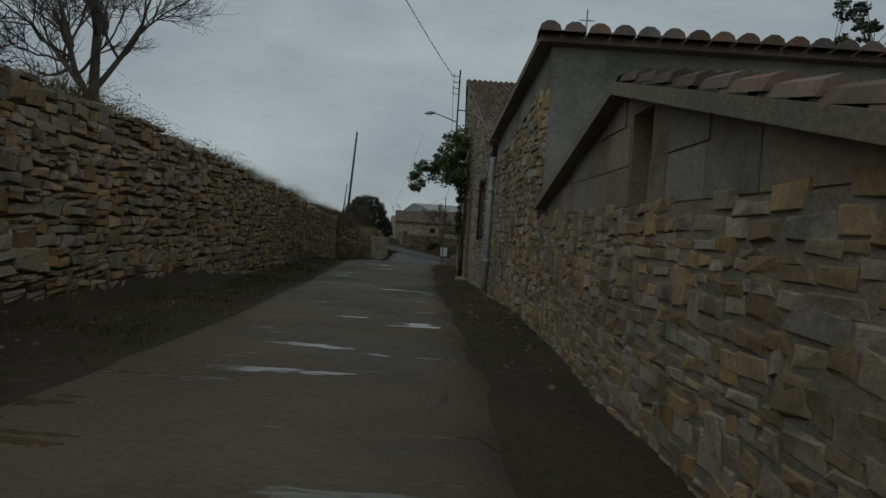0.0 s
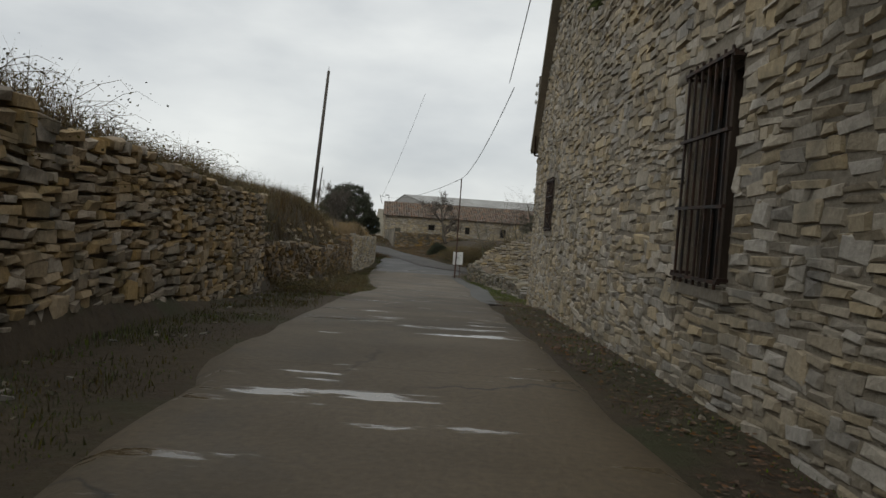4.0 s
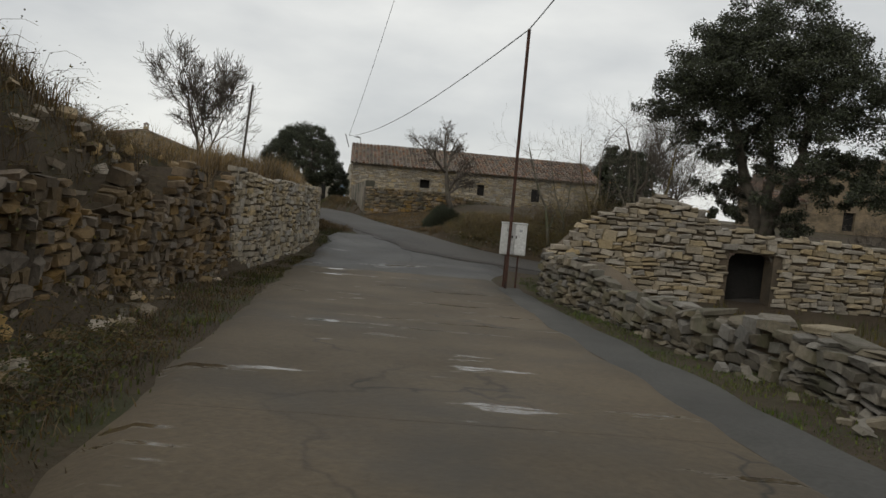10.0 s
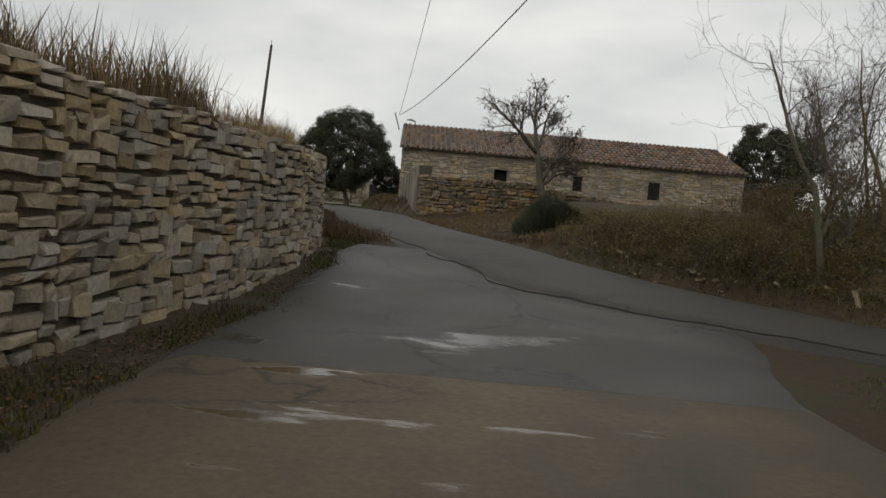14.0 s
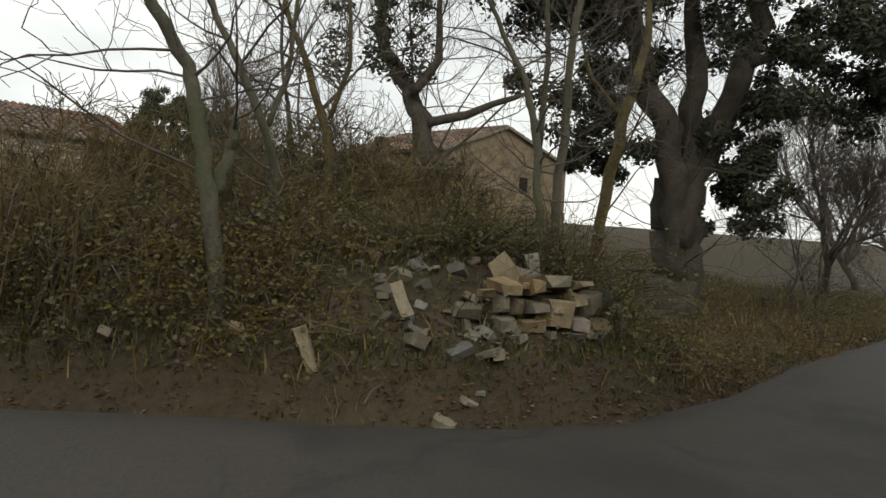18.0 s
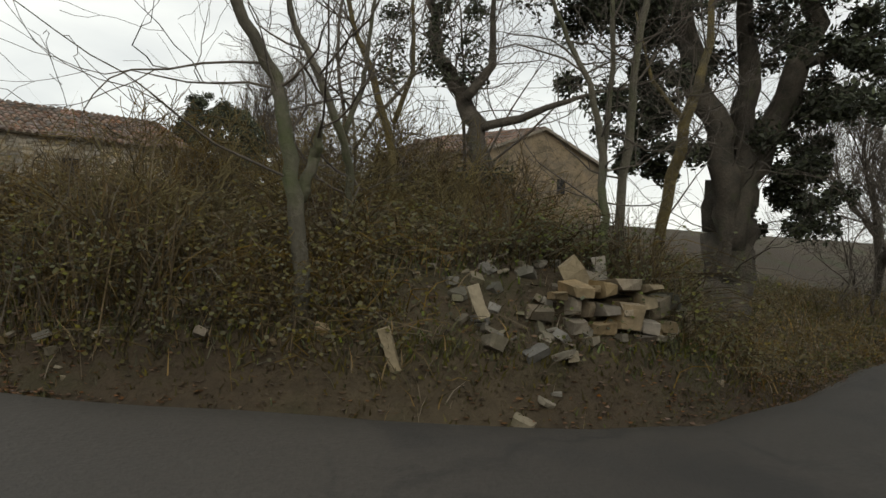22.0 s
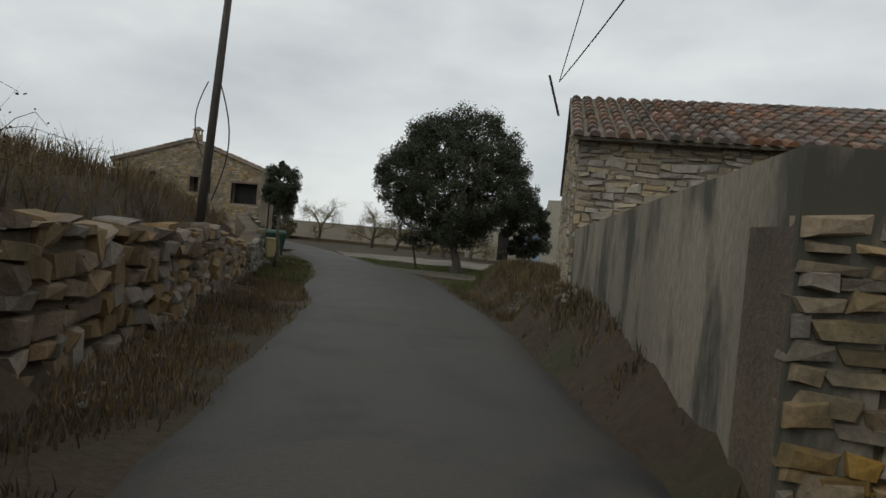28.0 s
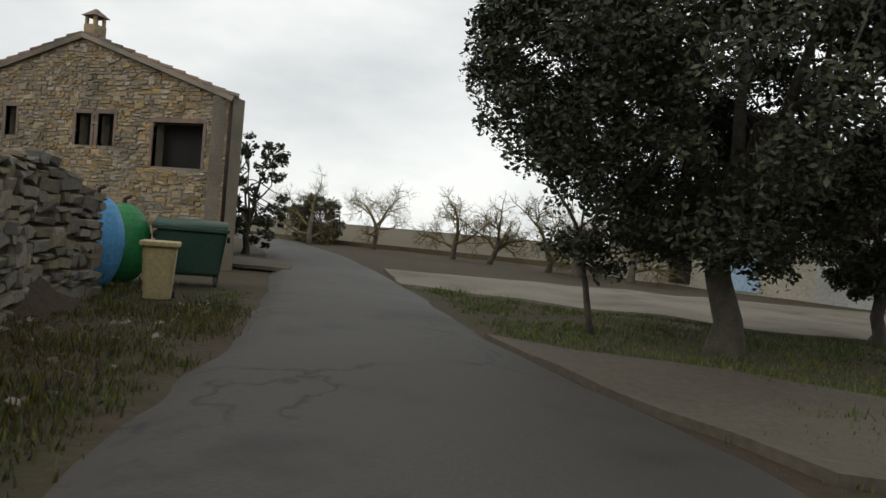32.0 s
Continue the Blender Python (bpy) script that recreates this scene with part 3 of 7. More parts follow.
def face_stones(parent, p0, p1, bottom, top, mats, near=(0, 0), course=(0.06, 0.15), long=(0.12, 0.36), holes=(), depth=0.14, seed=1, joint=0.012, limit=300, out=0.015, skew=0.05):
    """Courses of stones on the face from p0 to p1 (outside to the right of that direction). bottom, top: heights by distance along it.
    near: the stretch whose stones are parts of their own. holes: (a, b, z0, z1)."""
    rng = random.Random(seed)
    p0, p1 = Vector((*p0, 0)), Vector((*p1, 0))
    length = (p1 - p0).length
    d = (p1 - p0) / length
    nrm = Vector((d.y, -d.x, 0))
    rot = Matrix((d, -nrm, Vector((0, 0, 1)))).transposed()
    zmin = min(bottom(s) for s in np.linspace(0, length, 30)) - 0.1
    zmax = max(top(s) for s in np.linspace(0, length, 30))
    rest, singles, z = Soup(), 0, zmin
    while z < zmax:
        h = rng.uniform(*course)
        s = -rng.uniform(0, 0.3)
        while s < length:
            w = rng.uniform(*long) * (1.35 if rng.random() < 0.12 else 1.0)
            c = min(max(s + w / 2, 0), length)
            a, b = max(s, 0.0), min(s + w, length)
            s += w
            if b - a < 0.06:
                continue
            c = (a + b) / 2
            wob = 0.10 * noise.noise((c * 0.9 + seed, z * 0.8, 2.0)) + rng.uniform(-0.02, 0.02)
            zz0, zz1 = z + wob, z + h * (1.8 if rng.random() < 0.14 else 1.0) * rng.uniform(0.78, 1.12) + wob
            t, bt = top(c) + rng.uniform(-0.03, 0.05), bottom(c)
            if zz1 < bt or zz0 > t - 0.02:
                continue
            zz1 = min(zz1, t + 0.04)
            if any(a < hb and b > ha and zz0 < hz1 and zz1 > hz0 and min(hb, b) - max(ha, a) > 0.35 * (b - a) for ha, hb, hz0, hz1 in holes):
                continue
            for ha, hb, hz0, hz1 in holes:
                if zz0 < hz1 and zz1 > hz0:
                    if a < ha < b:
                        b = ha
                    elif a < hb < b:
                        a = hb
            if b - a < 0.05 or zz1 - zz0 < 0.03:
                continue
            c = (a + b) / 2
            k = rng.randrange(len(SHAPES))
            tilt = Matrix.Rotation(rng.gauss(0, skew * 1.3), 3, "Y") @ Matrix.Rotation(rng.gauss(0, skew), 3, "Z") @ Matrix.Rotation(rng.gauss(0, skew * 1.5), 3, "X")
            size = Vector((b - a - joint, depth * rng.uniform(0.85, 1.2), zz1 - zz0 - joint))
            m3 = rot @ tilt @ Matrix.Diagonal(size)
            pos = p0 + d * c + nrm * (out * rng.uniform(0.2, 1.3) - depth * 0.5 + 0.03) + Vector((0, 0, (zz0 + zz1) / 2))
            if near[0] <= c <= near[1] and singles < limit and (b - a) > 0.12:
                ob = new("stone", stone_mesh(k, mats[0]))
                ob.parent = parent
                ob.matrix_local = parent.matrix_world.inverted() @ (Matrix.Translation(pos) @ m3.to_4x4())
                singles += 1
            else:
                sv, sf = SHAPES[k]
                rest.add(sv @ np.array(m3).T + np.array(pos), sf)
        z += h
    if rest.v:
        part("stonework", rest.mesh("stonework", mats[1]), None, parent)["kind"] = "stuff"


def prism(poly, thick, nrm):
    """A flat outline, list of 3D points, made thick against nrm."""
    bm = bmesh.new()
    a = [bm.verts.new(p) for p in poly]
    b = [bm.verts.new(Vector(p) - Vector(nrm) * thick) for p in poly]
    bm.faces.new(a)
    bm.faces.new(list(reversed(b)))
    for i in range(len(a)):
        j = (i + 1) % len(a)
        bm.faces.new((a[j], a[i], b[i], b[j]))
    bmesh.ops.recalc_face_normals(bm, faces=bm.faces)
    return bm


def wall_core(parent, p0, p1, bottom, top, thick, mat, holes=(), step=0.5, name="core", inset=0.03):
    """The body of a wall behind its stones, with the openings cut right through."""
    p0, p1 = Vector((*p0, 0)), Vector((*p1, 0))
    length = (p1 - p0).length
    d = (p1 - p0) / length
    nrm = Vector((d.y, -d.x, 0))
    cuts = sorted({0.0, length, *[min(length, max(0, c)) for h in holes for c in h[:2]], *np.arange(0, length, step)})
    bm = bmesh.new()
    for a, b in zip(cuts, cuts[1:]):
        if b - a < 1e-4:
            continue
        mid = (a + b) / 2
        spans = []
        lo = [(bottom(a) - 0.4), (bottom(b) - 0.4)]
        gaps = sorted((h[2], h[3]) for h in holes if h[0] <= mid <= h[1])
        for g0, g1 in gaps:
            if g0 > min(lo):
                spans.append((lo, [g0, g0]))
            lo = [g1, g1]
        spans.append((lo, [max(top(a), lo[0] + .01), max(top(b), lo[1] + .01)]))
        for l_, t_ in spans:
            q = []
            for off in (-inset, -thick):
                o = nrm * off
                q += [p0 + d * a + o + Vector((0, 0, l_[0])), p0 + d * b + o + Vector((0, 0, l_[1])), p0 + d * b + o + Vector((0, 0, t_[1])), p0 + d * a + o + Vector((0, 0, t_[0]))]
            vs = [bm.verts.new(p) for p in q]
            for f in ((0, 1, 2, 3), (7, 6, 5, 4), (3, 2, 6, 7), (1, 0, 4, 5), (0, 3, 7, 4), (2, 1, 5, 6)):
                bm.faces.new([vs[i] for i in f])
    bmesh.ops.remove_doubles(bm, verts=bm.verts, dist=0.002)
    bmesh.ops.recalc_face_normals(bm, faces=bm.faces)
    return part(name, bm, mat, parent)


def dry_wall(name, label, pts, top, near, seed, mats=(M_STONE, M_STONE_J), core=M_MORTAR, thick=0.5, bottom=None, category="stone wall", **kw):
    """A free or retaining wall along pts; near: the stretch, by distance, of single stones."""
    root = thing(name, label, category, kind="structure")
    run = 0.0
    for i, (a, b) in enumerate(zip(pts, pts[1:])):
        ln = math.dist(a, b)
        at = lambda s, a=a, b=b, ln=ln: (a[0] + (b[0] - a[0]) * s / ln, a[1] + (b[1] - a[1]) * s / ln)
        bt = (lambda s, at=at: bottom(*at(s)) - 0.12) if bottom else (lambda s, at=at: road_z(at(s)[1]) - 0.15)
        tp = lambda s, at=at, run=run: top(run + s)
        wall_core(root, a, b, bt, lambda s, tp=tp: tp(s) - 0.05, thick, core)
        face_stones(root, a, b, bt, tp, mats, (near[0] - run, near[1] - run), seed=seed + i, **kw)
        run += ln
    return root



# ---------------------------------------------------------------- walls on the terrace side
M_RED = surface("reddish_boulder", (0.215, 0.15, 0.09), (0.165, 0.125, 0.085), 1.1, 26, 0.9, 0.5, (0.08, 0.065, 0.04), 2.0, (0.47, 0.68), per_object=0.3, coord="World", bump_scale=0.03)
def ptop(table):
    return lambda s: lerp(s, table)


dry_wall("lane_retaining_wall", "tall dry-stone retaining wall of tan limestone beside the lane", [(-4.42, -9), (-4.55, 8), (-4.75, 16), (-5.2, 29.2)],
         ptop([(0, 2.2), (17, 2.12), (25, 1.75), (35, 1.15), (38.3, 1.05)]), (19, 27), 11)
dry_wall("junction_wall", "coursed dry-stone retaining wall at the road junction", [(-6.02, 50.9), (-5.8, 52.6), (-5.35, 57.0), (-5.45, 58.8), (-6.1, 61.0), (-7.25, 65.0), (-8.5, 69.4)],
         lambda s: lerp(s, [(0, -0.06), (1.7, -0.18), (7.9, -0.36), (13.3, -0.12), (15.3, -0.05), (19.6, -0.33)]) + 0.05 * noise.noise((s * 1.7, 3.0, 1.0)), (0, 7), 31, course=(0.07, 0.14), long=(0.12, 0.32), out=0.012, skew=0.03, mats=(M_PALE, M_PALE_J))
dry_wall("bank_boulder_wall", "low wall of large reddish boulders in the road bank", [(-8.95, 69.9), (-10.2, 73.2), (-12.1, 77.5), (-13.7, 80.6), (-14.5, 82.4)],
         ptop([(0, -0.45), (6, -0.55), (9, -0.78), (13.6, -1.0)]), (0, 13), 47, course=(0.12, 0.27), long=(0.16, 0.46), depth=0.26, thick=0.6, out=0.05, joint=0.02, skew=0.06, mats=(M_RED, M_RED))
dry_wall("roadside_rubble_wall", "grey dry-stone wall of large rubble by the bins", [(-14.2, 82.0), (-15.7, 85.4), (-17.9, 88.5), (-18.5, 89.9)],
         ptop([(0, -1.3), (1.5, -0.95), (3.0, -0.68), (6.5, -0.35), (7.6, -0.2), (9, -0.55)]), (1.0, 9.2), 53, course=(0.07, 0.17), long=(0.12, 0.4), skew=0.06, out=0.03, mats=(M_RUBW, M_RUBW_J))


# ---------------------------------------------------------------- roofs
def tile_roof(parent, eave0, eave1, ridge0, ridge1, pitch_w=0.21, thick=0.10, name="roof", seed=3, mat=M_TILE):
    """A slope of curved clay tiles from the eave line up to the ridge line, on a slab."""
    e0, e1, r0, r1 = (Vector(p) for p in (eave0, eave1, ridge0, ridge1))
    up = (r0 - e0)
    nrm = (e1 - e0).cross(up).normalized()
    if nrm.z < 0:
        nrm.negate()
    slab = part(name, prism([e0, e1, r1, r0], thick, nrm), M_LIME, parent)
    rng = random.Random(seed)
    soup = Soup()
    n = max(2, int((e1 - e0).length / pitch_w))
    rows = max(2, int(up.length / 0.36))
    for i in range(n):
        u = (i + 0.5) / n
        a, b = e0.lerp(e1, u), r0.lerp(r1, u)
        along = (e1 - e0).normalized()
        w = (e1 - e0).length / n * 0.62
        for j in range(rows):
            p, q = a.lerp(b, j / rows - 0.02), a.lerp(b, (j + 1) / rows)
            jit = along * rng.uniform(-0.012, 0.012) + nrm * rng.uniform(0, 0.014)
            ring = []
            for c, lift, ww in ((p, 0.028, w), (q, 0.0, w * 0.82)):
                for k in range(5):
                    t = math.pi * k / 4
                    ring.append(c + jit + along * (math.cos(t) * ww * 0.62) + nrm * (math.sin(t) * ww * 0.62 + lift - 0.01))
            soup.add(ring, [(k, k + 1, k + 6, k + 5) for k in range(4)] + [(4, 3, 2, 1, 0)])
    part("tiles", soup.mesh("tiles", mat, False), None, slab)["kind"] = "stuff"
    return slab


# ---------------------------------------------------------------- houses on the lane
HX = [(8.3, 0.80), (13.35, 0.52), (17.9, 0.16), (21.5, 0.02), (26, 0.12), (32.4, 0.42)]


def hx(y):
    return lerp(y, HX)


def barred_window(parent, y0, y1, z0, z1, bars, depth=0.22):
    """A dark window recess in the lane face with an iron grille in front."""
    x = (hx(y0) + hx(y1)) / 2
    w = part("window", boxed(x + depth, y0, z0, x + depth + 0.03, y1, z1), M_DARK, parent, "dark barred window")
    bm = bmesh.new()
    box(bm, x + 0.12, y0, z0, x + 0.2, y0 + 0.06, z1)
    box(bm, x + 0.12, y1 - 0.06, z0, x + 0.2, y1, z1)
    box(bm, x + 0.12, y0 + 0.06, z1 - 0.06, x + 0.2, y1 - 0.06, z1)
    box(bm, x + 0.12, (y0 + y1) / 2 - 0.025, z0, x + 0.2, (y0 + y1) / 2 + 0.025, z1 - 0.06)
    part("frame", bm, M_DARKWOOD, w)
    bm = bmesh.new()
    for k in range(bars):
        y = y0 + 0.04 + (y1 - y0 - 0.08) * k / (bars - 1)
        box(bm, x - 0.075, y - 0.009, z0 - 0.02, x - 0.057, y + 0.009, z1 + 0.02)
    for k in range(4):
        z = z0 + 0.03 + (z1 - z0 - 0.06) * k / 3
        box(bm, x - 0.085, y0 - 0.02, z - 0.012, x - 0.05, y1 + 0.02, z + 0.012)
    for y in (y0 - 0.01, y1 + 0.01):
        for z in (z0 + 0.05, z1 - 0.05):
            box(bm, x - 0.08, y - 0.012, z - 0.012, x + 0.08, y + 0.012, z + 0.012)
    part("grille", bm, M_IRON, w, "rusty iron window grille")
    part("sill", boxed(x - 0.05, y0 - 0.08, z0 - 0.11, x + 0.2, y1 + 0.08, z0 - 0.02, 0.012), M_LIME, w)
    part("lintel", boxed(x - 0.015, y0 - 0.15, z1 + 0.02, x + 0.2, y1 + 0.15, z1 + 0.17, 0.012), M_LIME, w)
    return w


M_JAMB = surface("brown_door_surround", (0.20, 0.14, 0.09), (0.15, 0.11, 0.075), 1.5, 22, 0.9, 0.3, (0.09, 0.075, 0.055), 1.6, (0.52, 0.75), coord="World")


def lane_house():
    root = thing("stone_house", "rubble-stone house with a gable to the lane and barred windows", "house")
    wins = [(14.65, 15.65, 0.75, 2.06, 8), (20.75, 21.6, 0.5, 2.14, 7), (28.8, 29.55, 0.82, 1.8, 6)]
    door = (17.1, 18.0, -0.5, 1.75)
    top = lambda y: lerp(y, [(13.35, 2.72), (28.3, 7.0), (32.4, 2.85)])
    pts = [(hx(y), y) for y in (32.4, 26, 21.55, 17.95, 13.35)]
    for i, (a, b) in enumerate(zip(pts, pts[1:])):
        ln = math.dist(a, b)
        yy = lambda s, a=a, b=b, ln=ln: a[1] + (b[1] - a[1]) * s / ln
        ss = lambda y, a=a, b=b, ln=ln: (a[1] - y) / (a[1] - b[1]) * ln
        holes = []
        for y0, y1, z0, z1 in [w[:4] for w in wins] + [door]:
            s0, s1 = ss(y1), ss(y0)
            if s1 > 0 and s0 < ln:
                holes.append((max(0, s0), min(ln, s1), z0, z1))
        bt = lambda s, yy=yy: road_z(yy(s)) - 0.2
        tp = lambda s, yy=yy: top(yy(s))
        wall_core(root, a, b, bt, lambda s, tp=tp: tp(s) - 0.04, 0.5, M_LIME, holes, 0.4, "wall", -0.012)
        face_stones(root, a, b, bt, tp, (M_GREYW, M_GREYW_J), {0: (0, 3.5), 1: (2.5, 4.6), 2: (1.2, 3.6), 3: (0.0, 4.6)}[i], seed=70 + i, holes=holes, depth=0.08, joint=0.01, out=0.004, skew=0.05,
                    course=(0.05, 0.125), long=(0.1, 0.34), limit=150)
    for y0, y1, z0, z1, n in wins:
        barred_window(root, y0, y1, z0, z1, n)
    x = hx(17.5)
    dr = part("door", boxed(x + 0.16, door[0] + 0.12, -0.45, x + 0.21, door[1] - 0.12, 1.66, 0.008), M_DARKWOOD, root, "dark wooden plank door")
    for y in (door[0], door[1] - 0.13):
        part("jamb", boxed(x - 0.03, y - 0.02, -0.6, x + 0.16, y + 0.15, 1.72, 0.015), M_JAMB, dr)
    part("lintel", boxed(x - 0.035, door[0] - 0.15, 1.72, x + 0.16, door[1] + 0.15, 1.98, 0.015), M_JAMB, dr)
    part("step", boxed(x - 0.28, door[0] - 0.05, -0.6, x + 0.15, door[1] + 0.05, -0.33, 0.02), M_PALE, dr)
    # end walls away from the lane
    wall_core(root, (9, 33.0), (hx(32.4) + 0.0, 32.4), lambda s: -1.2, lambda s: 2.75, 0.4, M_LIME, name="end_wall")
    face_stones(root, (9, 33.0), (hx(32.4), 32.4), lambda s: -1.2, lambda s: 2.8, (M_PALE, M_PALE_J), (0, 0), seed=81, depth=0.12)
    for a, b, seed in ((( 0.35, 13.2, 2.75), (0.0, 28.3, 7.12), 3), ((0.24, 32.6, 2.72), (0.0, 28.3, 7.12), 4)):
        tile_roof(root, a, (9, a[1] + 0.4, a[2]), b, (9, b[1] + 0.4, b[2]), seed=seed)
    return root


lane_house()


def lean_to():
    root = thing("stone_outbuilding", "stone outbuilding with a sloping tiled roof and cement gable", "outbuilding")
    a, b = (hx(13.35), 13.35), (hx(8.3), 8.3)
    tp = lambda s: 2.72 + 0.7 * s / 5.06
    bt = lambda s: -0.35
    wall_core(root, a, b, bt, lambda s: tp(s) - 0.04, 0.45, M_LIME, name="wall", inset=-0.01)
    face_stones(root, a, b, bt, lambda s: tp(s) - 0.45, (M_STONE, M_STONE_J), (1.5, 5.2), seed=91, depth=0.08, joint=0.012, out=0.006, course=(0.06, 0.145), long=(0.1, 0.32), skew=0.03, limit=300)
    part("render_band", prism([(a[0] - 0.02, a[1], 2.25), (b[0] - 0.02, b[1], 2.9), (b[0] - 0.02, b[1], 3.38), (a[0] - 0.02, a[1], 2.68)], 0.06, (-1, 0, 0)), M_RENDER, root)
    part("end_wall", boxed(b[0] - 0.015, 8.28, -0.4, 5.2, 8.7, 3.32), M_RENDER, root, "stained cement end wall")
    tile_roof(root, (a[0] - 0.2, 13.5, 2.78), (5.2, 13.5, 2.78), (b[0] - 0.2, 8.15, 3.44), (5.2, 8.15, 3.44), seed=8)
    soup = Soup()
    for k in range(16):
        x = b[0] - 0.1 + k * 0.3
        ring = []
        for yy, w in ((7.98, 0.14), (8.5, 0.12)):
            for q in range(6):
                t = math.pi * q / 5
                ring.append((x + math.cos(t) * w, yy, 3.40 + math.sin(t) * w * 0.9 + (0.03 if yy < 8.2 else 0)))
        soup.add(ring, [(q, q + 1, q + 7, q + 6) for q in range(5)] + [(5, 4, 3, 2, 1, 0)])
    part("verge_tiles", soup.mesh("verge_tiles", M_TILE), None, root)
    return root


lean_to()


def low_shed():
    root = thing("low_stone_shed", "low stone shed, cement-block gable with a slit window", "shed")
    p0, p1 = (0.82, 8.28), (0.95, -6.0)
    ln = math.dist(p0, p1)
    at = lambda y: (8.28 - y) / 14.28 * ln
    tp = lambda s: lerp(s, [(0, 1.32), (at(4.6), 2.04), (at(0.2), 1.02), (ln, 0.9)])
    hole = [(at(4.42), at(3.98), 1.2, 1.84)]
    wall_core(root, p0, p1, lambda s: -0.35, lambda s: min(tp(s), 1.19), 0.45, M_LIME, [], 0.3, "wall", -0.018)
    wall_core(root, p0, p1, lambda s: 1.59, tp, 0.45, M_BLOCK, hole, 0.3, "gable", 0.004)
    face_stones(root, p0, p1, lambda s: -0.35, lambda s: min(tp(s) - 0.1, 1.16), (M_STONE, M_STONE_J), (0.3, 6.5), seed=101, depth=0.07, out=0.002, joint=0.012, course=(0.06, 0.14), long=(0.1, 0.3), skew=0.02)
    rng = random.Random(9)
    z = 1.2
    while z < 2.0:
        h, s = 0.29, rng.uniform(-0.6, -0.1)
        while s < at(0.3):
            w = rng.uniform(0.55, 0.9)
            a, b = max(0.02, s), s + w
            for ha, hb, _, _ in hole:
                if a < hb and b > ha:
                    b = ha if a < ha else b
                    a = a if a < ha else hb
            t = min(tp(a), tp(b))
            if b - a > 0.12 and t > z + 0.1:
                u0, u1 = p1[0] * a / ln + p0[0] * (1 - a / ln), p1[0] * b / ln + p0[0] * (1 - b / ln)
                y0, y1 = 8.28 - a / ln * 14.28, 8.28 - b / ln * 14.28
                q = rng.uniform(0.0, 0.008)
                part("block", prism([(u0 - q, y0 - 0.008, z + 0.006), (u1 - q, y1 + 0.008, z + 0.006), (u1 - q, y1 + 0.008, min(z + h, tp(b)) - 0.006), (u0 - q, y0 - 0.008, min(z + h, tp(a)) - 0.006)], 0.05, (-1, 0, 0)), M_BLOCK, root)
            s += w
        z += h
    part("slit", boxed(1.12, 3.9, 1.15, 1.16, 4.5, 1.88), M_DARK, root, "dark slit window")
    for a, b, seed in (((0.70, 8.36, 1.36), (0.72, 4.6, 2.1), 12), ((0.80, 0.2, 1.06), (0.72, 4.6, 2.1), 13)):
        tile_roof(root, a, (5.5, a[1], a[2]), b, (5.5, b[1], b[2]), seed=seed, thick=0.09)
    return root


M_BLOCK = surface("large_cement_block", (0.235, 0.195, 0.145), (0.19, 0.16, 0.125), 1.2, 24, 0.9, 0.35, (0.11, 0.095, 0.07), 1.6, (0.52, 0.72), per_object=0.14, coord="World")
low_shed()

# ---------------------------------------------------------------- barn
BARN = ((-6.15, 76.7), (8.1, 77.3))


